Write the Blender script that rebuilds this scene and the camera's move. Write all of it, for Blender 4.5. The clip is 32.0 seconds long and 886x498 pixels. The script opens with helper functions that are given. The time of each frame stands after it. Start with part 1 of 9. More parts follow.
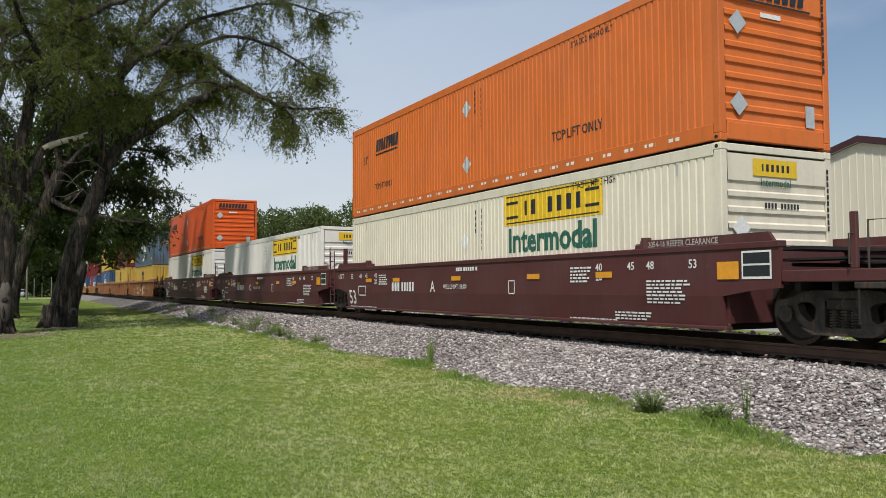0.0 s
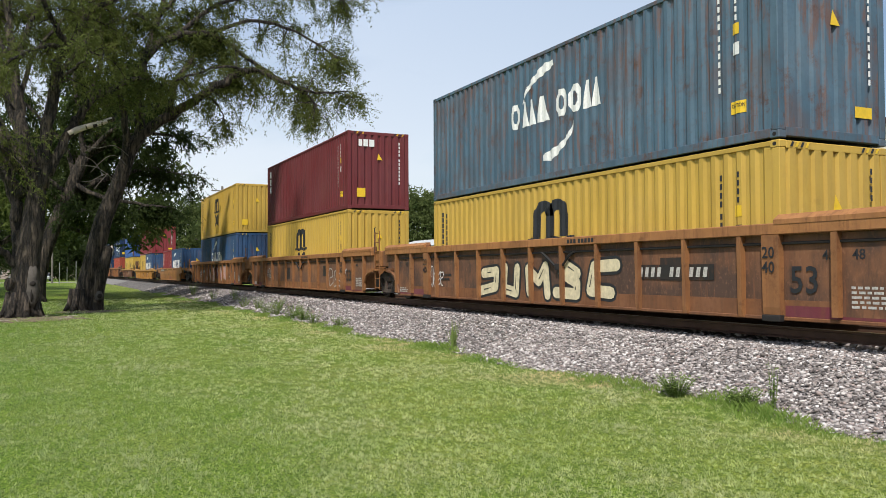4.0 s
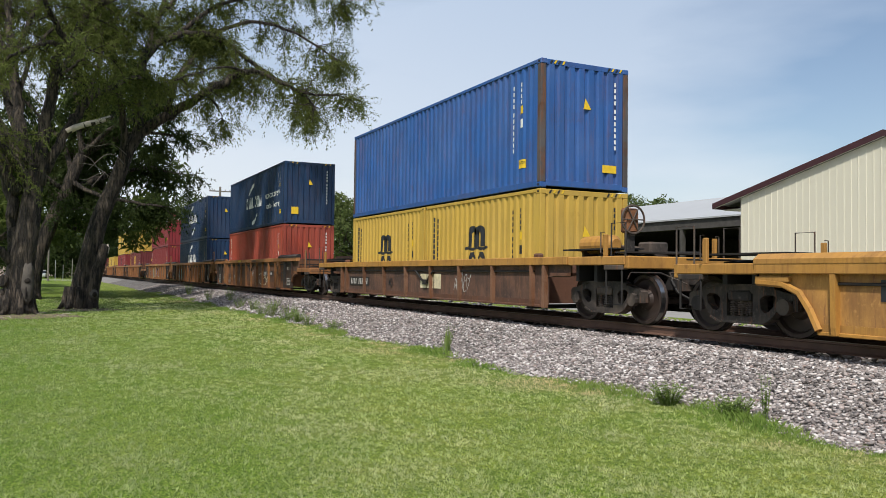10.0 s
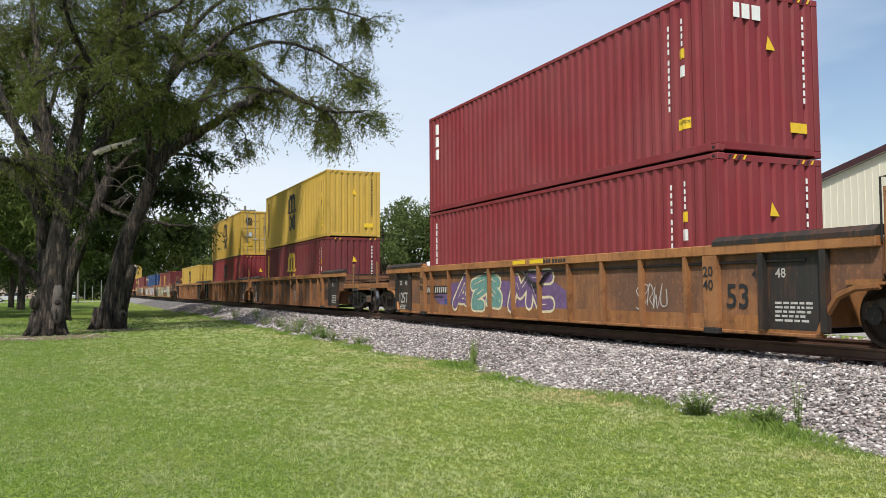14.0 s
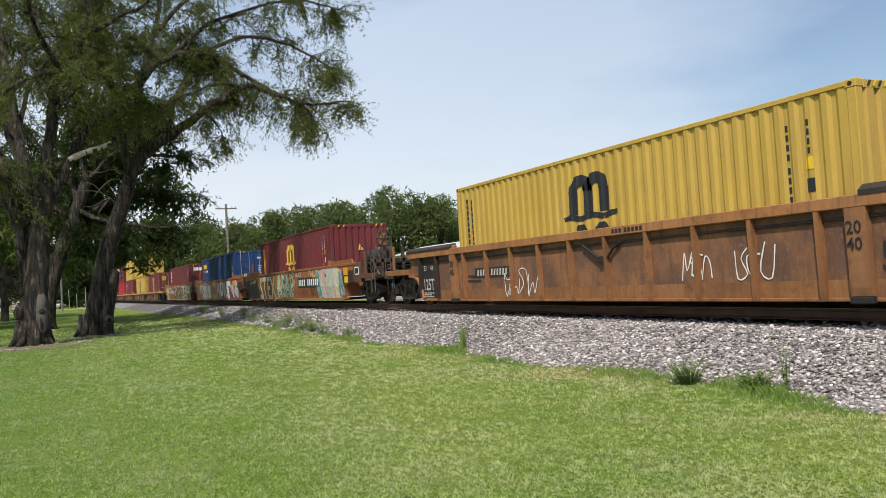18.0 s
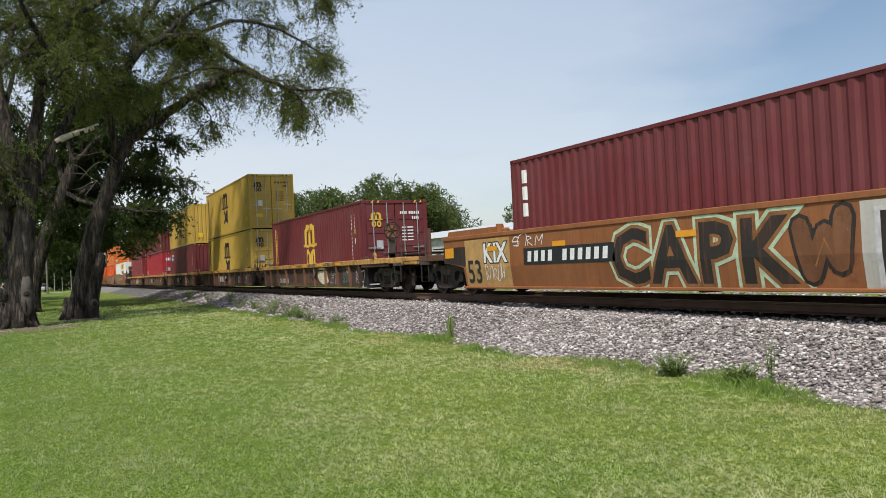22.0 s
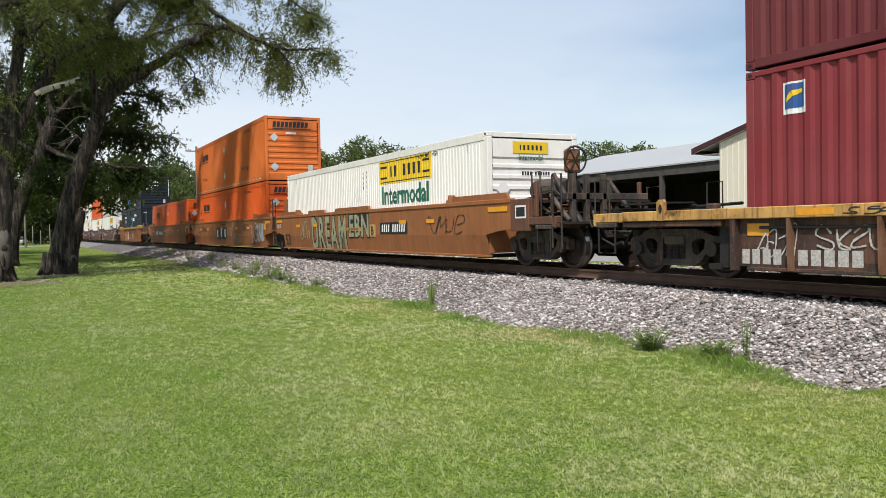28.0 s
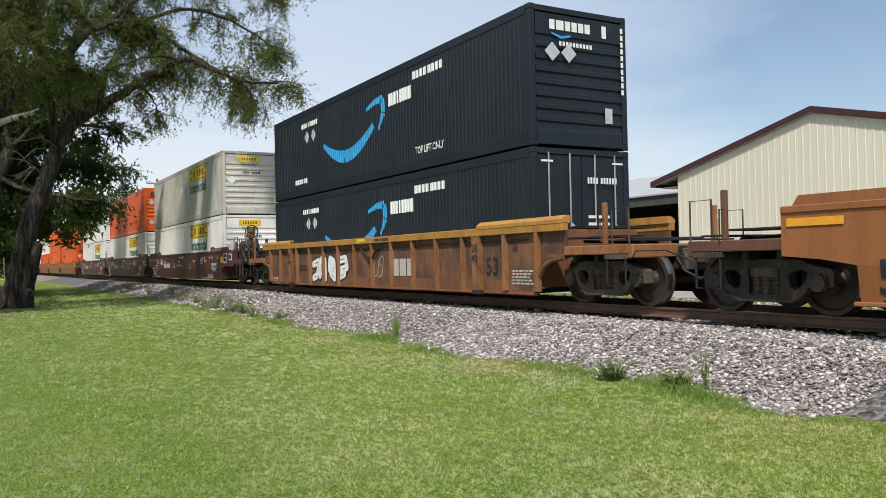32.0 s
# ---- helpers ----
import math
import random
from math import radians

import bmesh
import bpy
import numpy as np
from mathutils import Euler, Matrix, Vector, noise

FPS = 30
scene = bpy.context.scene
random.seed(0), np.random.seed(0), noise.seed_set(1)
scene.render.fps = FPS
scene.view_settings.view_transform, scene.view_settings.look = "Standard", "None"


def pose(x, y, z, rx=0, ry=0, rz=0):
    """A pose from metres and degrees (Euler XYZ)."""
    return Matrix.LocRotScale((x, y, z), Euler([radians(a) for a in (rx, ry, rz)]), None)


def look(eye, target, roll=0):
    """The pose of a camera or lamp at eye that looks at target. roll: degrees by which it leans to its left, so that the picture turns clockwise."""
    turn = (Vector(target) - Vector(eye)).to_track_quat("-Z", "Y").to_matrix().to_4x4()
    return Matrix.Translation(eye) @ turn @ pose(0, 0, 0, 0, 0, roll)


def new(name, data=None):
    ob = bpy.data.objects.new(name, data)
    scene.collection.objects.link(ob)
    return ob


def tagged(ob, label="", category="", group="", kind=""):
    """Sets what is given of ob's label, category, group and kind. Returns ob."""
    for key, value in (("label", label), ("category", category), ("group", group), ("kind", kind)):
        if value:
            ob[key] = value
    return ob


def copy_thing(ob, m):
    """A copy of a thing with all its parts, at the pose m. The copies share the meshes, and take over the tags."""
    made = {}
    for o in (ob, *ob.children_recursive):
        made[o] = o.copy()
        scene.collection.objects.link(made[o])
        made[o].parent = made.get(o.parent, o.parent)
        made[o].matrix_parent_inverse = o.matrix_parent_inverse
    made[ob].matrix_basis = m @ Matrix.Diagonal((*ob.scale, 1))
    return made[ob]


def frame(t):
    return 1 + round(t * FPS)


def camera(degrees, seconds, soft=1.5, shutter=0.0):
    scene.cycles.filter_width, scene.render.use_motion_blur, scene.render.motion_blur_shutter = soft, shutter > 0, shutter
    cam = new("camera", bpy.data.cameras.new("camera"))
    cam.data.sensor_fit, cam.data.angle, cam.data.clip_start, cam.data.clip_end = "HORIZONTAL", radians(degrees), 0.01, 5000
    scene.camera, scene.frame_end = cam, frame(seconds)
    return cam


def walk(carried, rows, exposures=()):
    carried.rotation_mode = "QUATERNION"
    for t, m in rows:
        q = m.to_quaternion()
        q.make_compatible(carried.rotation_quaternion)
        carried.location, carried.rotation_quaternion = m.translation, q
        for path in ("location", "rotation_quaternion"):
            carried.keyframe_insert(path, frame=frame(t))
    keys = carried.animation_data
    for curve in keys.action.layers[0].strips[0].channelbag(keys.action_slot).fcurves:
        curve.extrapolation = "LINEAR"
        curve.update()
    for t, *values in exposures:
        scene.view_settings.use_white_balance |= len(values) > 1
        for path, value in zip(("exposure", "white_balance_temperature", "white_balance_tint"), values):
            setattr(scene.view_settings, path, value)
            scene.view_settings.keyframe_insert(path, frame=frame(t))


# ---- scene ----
cam = camera(57.17, 32.0, soft=0.75)
PATH = [
    (0.0, pose(0.018, -0.023, 1.610, 92.65, 0.28, -27.25)),
    (0.5, pose(0.008, 0.002, 1.636, 91.93, -0.03, -24.79)),
    (1.0, pose(-0.006, 0.023, 1.634, 91.24, -0.42, -23.82)),
    (1.5, pose(-0.014, 0.034, 1.622, 90.68, -0.58, -24.02)),
    (2.0, pose(-0.025, 0.041, 1.615, 90.34, -0.49, -24.58)),
    (2.5, pose(-0.025, 0.026, 1.606, 90.36, -0.37, -25.17)),
    (3.0, pose(-0.025, 0.013, 1.610, 90.62, -0.02, -25.62)),
    (3.5, pose(-0.034, 0.004, 1.614, 91.06, 0.16, -25.84)),
    (4.0, pose(-0.051, -0.010, 1.617, 91.51, 0.28, -25.86)),
    (4.5, pose(-0.026, -0.015, 1.623, 91.88, 0.41, -25.71)),
    (6.5, pose(-0.011, -0.022, 1.623, 92.21, 0.66, -26.44)),
    (7.0, pose(-0.003, -0.015, 1.626, 92.14, 0.58, -26.68)),
    (7.5, pose(0.001, -0.014, 1.628, 92.20, 0.44, -26.74)),
    (8.0, pose(-0.009, -0.011, 1.621, 92.32, 0.18, -26.70)),
    (8.5, pose(-0.015, -0.017, 1.632, 92.27, -0.09, -26.49)),
    (9.0, pose(-0.035, -0.009, 1.636, 92.06, -0.44, -26.27)),
    (9.5, pose(-0.024, -0.007, 1.629, 91.89, -0.70, -26.10)),
    (10.0, pose(-0.014, -0.011, 1.615, 91.82, -0.72, -26.08)),
    (10.5, pose(-0.005, -0.014, 1.618, 91.91, -0.51, -26.16)),
    (11.0, pose(0.004, -0.020, 1.622, 92.09, -0.24, -26.24)),
    (11.5, pose(0.003, -0.019, 1.616, 92.24, -0.11, -26.28)),
    (12.0, pose(0.001, -0.007, 1.616, 92.18, -0.18, -26.20)),
    (12.5, pose(0.002, -0.000, 1.610, 92.08, -0.56, -25.90)),
    (13.0, pose(0.004, 0.002, 1.602, 92.17, -0.81, -25.31)),
    (13.5, pose(0.003, 0.004, 1.596, 92.48, -0.52, -24.70)),
    (14.0, pose(0.001, 0.002, 1.590, 92.85, 0.36, -24.33)),
    (14.5, pose(0.002, -0.004, 1.575, 92.94, 1.69, -24.36)),
    (16.5, pose(0.001, -0.000, 1.562, 91.92, 4.34, -25.02)),
    (17.0, pose(-0.002, 0.001, 1.553, 92.01, 4.15, -25.09)),
    (17.5, pose(0.006, -0.008, 1.564, 91.96, 3.93, -25.18)),
    (18.0, pose(0.009, -0.002, 1.563, 91.89, 3.67, -25.29)),
    (18.5, pose(0.020, 0.008, 1.566, 91.81, 3.38, -25.35)),
    (19.0, pose(0.037, 0.020, 1.561, 91.72, 3.22, -25.44)),
    (19.5, pose(0.020, 0.015, 1.559, 91.61, 2.95, -25.61)),
    (20.0, pose(0.014, 0.009, 1.567, 91.50, 2.87, -25.73)),
    (20.5, pose(0.009, 0.008, 1.566, 91.41, 2.77, -25.82)),
    (21.0, pose(0.005, 0.014, 1.565, 91.32, 2.65, -25.89)),
    (21.5, pose(0.007, 0.018, 1.561, 91.21, 2.62, -25.95)),
    (22.0, pose(0.013, 0.021, 1.555, 91.08, 2.75, -26.14)),
    (22.5, pose(0.030, 0.027, 1.559, 90.84, 3.13, -26.43)),
    (23.0, pose(0.060, 0.025, 1.555, 90.58, 3.42, -26.80)),
    (23.5, pose(0.036, 0.025, 1.562, 90.23, 3.80, -27.15)),
    (24.0, pose(0.020, 0.018, 1.559, 89.96, 4.02, -27.27)),
    (24.5, pose(0.014, 0.017, 1.564, 89.82, 4.15, -27.25)),
    (25.0, pose(0.012, 0.011, 1.564, 89.87, 4.16, -27.18)),
    (25.5, pose(0.014, 0.008, 1.576, 89.98, 4.02, -27.13)),
    (27.5, pose(0.012, 0.019, 1.606, 88.88, 1.37, -26.73)),
    (28.0, pose(0.007, 0.016, 1.620, 88.53, 1.11, -27.36)),
    (28.5, pose(0.008, -0.002, 1.625, 88.58, 1.03, -28.07)),
    (29.0, pose(0.012, -0.014, 1.635, 88.95, 1.07, -28.65)),
    (29.5, pose(0.007, -0.015, 1.636, 89.46, 1.08, -28.98)),
    (30.0, pose(0.001, -0.015, 1.630, 89.84, 1.05, -29.13)),
    (30.5, pose(-0.011, -0.012, 1.632, 90.16, 1.02, -29.29)),
    (31.0, pose(-0.012, -0.032, 1.638, 90.38, 1.13, -29.46)),
    (31.5, pose(-0.024, -0.048, 1.631, 90.59, 1.23, -29.71)),
    (32.0, pose(-0.045, -0.056, 1.622, 90.75, 1.24, -29.94)),
]
walk(cam, PATH, exposures=((0.0, -0.30), (0.6, -0.20), (1.0, -0.14), (2.0, -0.10), (3.0, -0.02), (4.0, 0.05), (7.0, 0.0), (8.0, -0.15), (9.0, -0.05), (10.0, -0.05), (11.0, 0.05), (13.0, 0.12), (14.0, 0.10), (17.0, 0.05), (19.0, -0.05), (21.0, -0.12), (23.0, -0.13), (25.0, 0.0), (28.0, 0.05), (29.0, -0.08), (30.0, 0.0), (32.0, 0.0)))

# ---- light ----
world = bpy.data.worlds.new("sky")
scene.world = world
world.use_nodes = True
wn, wl = world.node_tree.nodes, world.node_tree.links
wn.clear()
SUN_EL, SUN_AZ = 54.0, 222.0   # degrees, clockwise from +y
sky = wn.new("ShaderNodeTexSky")
sky.sky_type = "NISHITA"
sky.sun_disc = False
sky.sun_elevation, sky.sun_rotation = radians(SUN_EL), radians(SUN_AZ)
sky.air_density, sky.dust_density, sky.ozone_density = 1.0, 1.1, 0.8
w_co = wn.new("ShaderNodeTexCoord")
w_map = wn.new("ShaderNodeMapping")
w_map.inputs["Scale"].default_value = (1.0, 1.0, 3.6)
w_noise = wn.new("ShaderNodeTexNoise")
w_noise.inputs["Scale"].default_value, w_noise.inputs["Detail"].default_value, w_noise.inputs["Roughness"].default_value = 1.5, 8.0, 0.46
w_ramp = wn.new("ShaderNodeValToRGB")
w_ramp.color_ramp.elements[0].position, w_ramp.color_ramp.elements[1].position = 0.44, 0.62
w_mix = wn.new("ShaderNodeMix")
w_mix.data_type = "RGBA"
w_amt = wn.new("ShaderNodeMath")
w_amt.operation = "MULTIPLY_ADD"
w_amt.inputs[1].default_value = 0.52
w_sep, w_west = wn.new("ShaderNodeSeparateXYZ"), wn.new("ShaderNodeMapRange")   # cloud thickens towards the west
w_west.inputs["From Min"].default_value, w_west.inputs["From Max"].default_value = 0.68, 0.05
w_west.inputs["To Min"].default_value, w_west.inputs["To Max"].default_value = 0.04, 0.32
w_low, w_tone = wn.new("ShaderNodeMapRange"), wn.new("ShaderNodeMix")   # whiter cloud low down
w_low.inputs["From Min"].default_value, w_low.inputs["From Max"].default_value = 0.34, 0.10
w_tone.data_type = "RGBA"
w_tone.inputs["A"].default_value, w_tone.inputs["B"].default_value = (5.6, 6.5, 7.8, 1), (6.9, 7.25, 7.75, 1)
w_bg, w_out = wn.new("ShaderNodeBackground"), wn.new("ShaderNodeOutputWorld")
w_bg.inputs["Strength"].default_value = 0.126
wl.new(w_co.outputs["Generated"], w_map.inputs["Vector"])
wl.new(w_map.outputs["Vector"], w_noise.inputs["Vector"])
wl.new(w_noise.outputs["Fac"], w_ramp.inputs["Fac"])
wl.new(w_ramp.outputs["Color"], w_amt.inputs[0])
wl.new(w_co.outputs["Generated"], w_sep.inputs[0])
wl.new(w_sep.outputs["Z"], w_low.inputs["Value"])
wl.new(w_low.outputs["Result"], w_tone.inputs["Factor"])
wl.new(w_tone.outputs["Result"], w_mix.inputs["B"])
wl.new(w_sep.outputs["X"], w_west.inputs["Value"])
wl.new(w_west.outputs["Result"], w_amt.inputs[2])
wl.new(w_amt.outputs[0], w_mix.inputs["Factor"])
wl.new(sky.outputs["Color"], w_mix.inputs["A"])
wl.new(w_mix.outputs["Result"], w_bg.inputs["Color"])
wl.new(w_bg.outputs["Background"], w_out.inputs["Surface"])
sun = new("sun", bpy.data.lights.new("sun", "SUN"))
sun.data.energy, sun.data.angle, sun.data.color = 4.7, radians(3), (1.0, 0.95, 0.88)
sa, se = radians(SUN_AZ), radians(SUN_EL)
sun.matrix_world = look((60 * math.sin(sa) * math.cos(se), 60 * math.cos(sa) * math.cos(se), 60 * math.sin(se)), (0, 0, 0))
scene.view_settings.exposure = 0.0


# ---- building helpers ----
class Geo:
    """Collects vertices and faces of one mesh."""

    def __init__(self):
        self.v, self.f = [], []

    def add(self, verts, faces):
        n = len(self.v)
        self.v.extend(verts)
        self.f.extend([tuple(n + i for i in f) for f in faces])
        return self

    def box(self, x0, x1, y0, y1, z0, z1, bev=0.0):
        if bev <= 0:
            return self.add([(x, y, z) for x in (x0, x1) for y in (y0, y1) for z in (z0, z1)],
                            [(0, 1, 3, 2), (4, 6, 7, 5), (0, 4, 5, 1), (2, 3, 7, 6), (0, 2, 6, 4), (1, 5, 7, 3)])
        b, vs = bev, []
        for x, sx in ((x0, 1), (x1, -1)):
            for y, sy in ((y0, 1), (y1, -1)):
                for z, sz in ((z0, 1), (z1, -1)):
                    vs += [(x, y + b * sy, z + b * sz), (x + b * sx, y, z + b * sz), (x + b * sx, y + b * sy, z)]
        k = lambda i, j, m: (i * 4 + j * 2 + m) * 3
        fs = [(k(0, 0, 0), k(0, 0, 1), k(0, 1, 1), k(0, 1, 0)), (k(1, 0, 0), k(1, 1, 0), k(1, 1, 1), k(1, 0, 1)),
              (k(0, 0, 0) + 1, k(1, 0, 0) + 1, k(1, 0, 1) + 1, k(0, 0, 1) + 1), (k(0, 1, 0) + 1, k(0, 1, 1) + 1, k(1, 1, 1) + 1, k(1, 1, 0) + 1),
              (k(0, 0, 0) + 2, k(0, 1, 0) + 2, k(1, 1, 0) + 2, k(1, 0, 0) + 2), (k(0, 0, 1) + 2, k(1, 0, 1) + 2, k(1, 1, 1) + 2, k(0, 1, 1) + 2)]
        for i in (0, 1):
            for j in (0, 1):
                for m in (0, 1):
                    fs.append((k(i, j, m), k(i, j, m) + 1, k(i, j, m) + 2))
        for i in (0, 1):
            for j in (0, 1):
                fs.append((k(i, j, 0), k(i, j, 1), k(i, j, 1) + 1, k(i, j, 0) + 1))
                fs.append((k(i, 0, j), k(i, 1, j), k(i, 1, j) + 2, k(i, 0, j) + 2))
                fs.append((k(0, i, j) + 1, k(1, i, j) + 1, k(1, i, j) + 2, k(0, i, j) + 2))
        return self.add(vs, fs)

    def prism(self, pts, a0, a1, axis="x"):
        """A closed outline, extruded. axis x: pts are (y, z); y: (x, z); z: (x, y)."""
        put = {"x": lambda a, p: (a, p[0], p[1]), "y": lambda a, p: (p[0], a, p[1]), "z": lambda a, p: (p[0], p[1], a)}[axis]
        n = len(pts)
        return self.add([put(a0, p) for p in pts] + [put(a1, p) for p in pts],
                        [tuple(range(n)), tuple(range(2 * n - 1, n - 1, -1))] + [(i, (i + 1) % n, n + (i + 1) % n, n + i) for i in range(n)])

    def tube(self, pts, radii, n=8, cap=True):
        pts = [Vector(p) for p in pts]
        if not isinstance(radii, (list, tuple)):
            radii = [radii] * len(pts)
        vs, fs, side = [], [], None
        for i, p in enumerate(pts):
            d = (pts[min(i + 1, len(pts) - 1)] - pts[max(i - 1, 0)]).normalized()
            if side is None:
                side = d.cross(Vector((0.3, 0.1, 1)) if abs(d.z) < 0.9 else Vector((1, 0, 0))).normalized()
            side = (side - d * side.dot(d)).normalized()
            up = d.cross(side)
            for k in range(n):
                a = 2 * math.pi * k / n
                vs.append(tuple(p + (side * math.cos(a) + up * math.sin(a)) * radii[i]))
        for i in range(len(pts) - 1):
            for k in range(n):
                fs.append((i * n + k, i * n + (k + 1) % n, (i + 1) * n + (k + 1) % n, (i + 1) * n + k))
        if cap:
            fs += [tuple(range(n - 1, -1, -1)), tuple(range((len(pts) - 1) * n, len(pts) * n))]
        return self.add(vs, fs)

    def torus(self, c, R, r, n=24, m=6, axis="y"):
        vs, fs = [], []
        for i in range(n):
            a = 2 * math.pi * i / n
            for j in range(m):
                b = 2 * math.pi * j / m
                q, h = R + r * math.cos(b), r * math.sin(b)
                u, w = q * math.cos(a), q * math.sin(a)
                vs.append({"y": (c[0] + u, c[1] + h, c[2] + w), "x": (c[0] + h, c[1] + u, c[2] + w), "z": (c[0] + u, c[1] + w, c[2] + h)}[axis])
        for i in range(n):
            for j in range(m):
                fs.append((i * m + j, ((i + 1) % n) * m + j, ((i + 1) % n) * m + (j + 1) % m, i * m + (j + 1) % m))
        return self.add(vs, fs)

    def mesh(self, name, mat, smooth=False):
        me = bpy.data.meshes.new(name)
        me.from_pydata(self.v, [], self.f)
        if smooth:
            me.polygons.foreach_set("use_smooth", [True] * len(me.polygons))
        me.materials.append(mat)
        me.validate()
        return me


CACHE = {}


def part(name, geo, mat, parent, label="", at=None, smooth=False, key=None, kind=""):
    """One mesh object under a thing; meshes with the same key and material are shared. geo: a Geo or a function that makes one."""
    k = (key, mat.name) if key else None
    me = CACHE.get(k) if k else None
    if me is None:
        me = (geo() if callable(geo) else geo).mesh(name, mat, smooth)
        if k:
            CACHE[k] = me
    ob = new(name, me)
    if parent is not None:
        ob.parent = parent
    if at is not None:
        ob.matrix_basis = at
    if label or kind:
        tagged(ob, label, kind=kind)
    return ob


def bulk(name, verts, faces, mat, smooth=False):
    """A mesh from numpy arrays of vertices (n, 3) and faces (m, 3 or 4)."""
    me = bpy.data.meshes.new(name)
    k = faces.shape[1]
    me.vertices.add(len(verts))
    me.vertices.foreach_set("co", verts.astype(np.float32).ravel())
    me.loops.add(faces.size)
    me.loops.foreach_set("vertex_index", faces.astype(np.int32).ravel())
    me.polygons.add(len(faces))
    me.polygons.foreach_set("loop_start", np.arange(0, faces.size, k, dtype=np.int32))
    if smooth:
        me.polygons.foreach_set("use_smooth", np.ones(len(faces), dtype=bool))
    me.update(calc_edges=True)
    me.materials.append(mat)
    return new(name, me)


# ---- materials ----
def material(name):
    m = bpy.data.materials.new(name)
    m.use_nodes = True
    return m, m.node_tree.nodes, m.node_tree.links, m.node_tree.nodes["Principled BSDF"]


def mixed(n, l, fac, a, b, mode="MIX"):
    m = n.new("ShaderNodeMix")
    m.data_type, m.blend_type = "RGBA", mode
    for s, v in (("Factor", fac), ("A", a), ("B", b)):
        if hasattr(v, "is_output"):
            l.new(v, m.inputs[s])
        else:
            m.inputs[s].default_value = v if s == "Factor" else (*v, 1)
    return m.outputs["Result"]


def noisy(n, l, co, scale, detail=4, lo=0.35, hi=0.65, stretch=(1, 1, 1), rough=0.55):
    mp, t, r = n.new("ShaderNodeMapping"), n.new("ShaderNodeTexNoise"), n.new("ShaderNodeMapRange")
    mp.inputs["Scale"].default_value = stretch
    t.inputs["Scale"].default_value, t.inputs["Detail"].default_value, t.inputs["Roughness"].default_value = scale, detail, rough
    r.inputs["From Min"].default_value, r.inputs["From Max"].default_value = lo, hi
    l.new(co, mp.inputs["Vector"]), l.new(mp.outputs["Vector"], t.inputs["Vector"]), l.new(t.outputs["Fac"], r.inputs["Value"])
    return r.outputs["Result"]


def scaled(n, l, v, k):
    m = n.new("ShaderNodeMath")
    m.operation = "MULTIPLY"
    l.new(v, m.inputs[0])
    m.inputs[1].default_value = k
    return m.outputs[0]


def bumped(n, l, bsdf, h, strength=0.3, dist=0.01):
    b = n.new("ShaderNodeBump")
    b.inputs["Strength"].default_value, b.inputs["Distance"].default_value = strength, dist
    l.new(h, b.inputs["Height"])
    l.new(b.outputs["Normal"], bsdf.inputs["Normal"])


RUST = (0.16, 0.065, 0.03)


def paint(name, col, rough=0.5, fade=0.25, rust=0.15, dirt=0.25, metal=0.0):
    """Weathered paint on steel: sun-faded, streaked downwards, with grime and rust."""
    m, n, l, b = material(name)
    tc = n.new("ShaderNodeTexCoord").outputs["Object"]
    info = n.new("ShaderNodeObjectInfo").outputs["Random"]
    add, cmb = n.new("ShaderNodeVectorMath"), n.new("ShaderNodeCombineXYZ")
    l.new(scaled(n, l, info, 37.0), cmb.inputs[1])
    l.new(tc, add.inputs[0]), l.new(cmb.outputs[0], add.inputs[1])
    co = add.outputs[0]
    pale = tuple(min(1, c * 0.80 + 0.10) for c in col)
    dark = tuple(c * 0.45 + 0.010 for c in col)
    c = mixed(n, l, scaled(n, l, noisy(n, l, co, 0.6, 5, 0.38, 0.68), fade), col, pale)
    c = mixed(n, l, scaled(n, l, noisy(n, l, co, 1.4, 6, 0.46, 0.68, (1, 1.3, 0.5)), dirt), c, dark)
    c = mixed(n, l, scaled(n, l, noisy(n, l, co, 2.6, 6, 0.48, 0.70, (1, 2.0, 0.12)), dirt), c, dark)
    c = mixed(n, l, scaled(n, l, noisy(n, l, co, 14, 5, 0.48, 0.75), dirt * 0.6), c, dark)
    patch = noisy(n, l, co, 0.75, 8, 0.50, 0.64, (1, 1, 0.8), 0.66)
    c = mixed(n, l, scaled(n, l, patch, min(1, rust * 1.5)), c, tuple(0.5 * x + 0.4 * y for x, y in zip(RUST, dark)))
    streak = noisy(n, l, co, 4.0, 9, 0.52, 0.63, (1, 2.6, 0.22), 0.72)
    c = mixed(n, l, scaled(n, l, streak, min(1, rust * 1.9)), c, RUST)
    spots = noisy(n, l, co, 2.2, 10, 0.62 - rust * 0.24, 0.67, (1, 1, 1), 0.78)
    c = mixed(n, l, scaled(n, l, spots, min(1, rust * 2.4)), c, tuple(x * 0.55 for x in RUST))
    chips = noisy(n, l, co, 9, 8, 0.66, 0.70, (1, 1, 0.6), 0.7)
    c = mixed(n, l, scaled(n, l, chips, min(0.7, 0.15 + rust)), c, tuple(0.5 * x + 0.16 for x in col))
    hs = n.new("ShaderNodeHueSaturation")
    rg = n.new("ShaderNodeMapRange")
    rg.inputs["To Min"].default_value, rg.inputs["To Max"].default_value = 0.94, 1.05
    l.new(info, rg.inputs["Value"]), l.new(rg.outputs["Result"], hs.inputs["Value"]), l.new(c, hs.inputs["Color"])
    l.new(hs.outputs["Color"], b.inputs["Base Color"])
    b.inputs["Roughness"].default_value, b.inputs["Metallic"].default_value = rough, metal
    b.inputs["Specular IOR Level"].default_value = 0.28
    bumped(n, l, b, noisy(n, l, co, 1.3, 6, 0.2, 0.8), 0.35, 0.02)
    return m


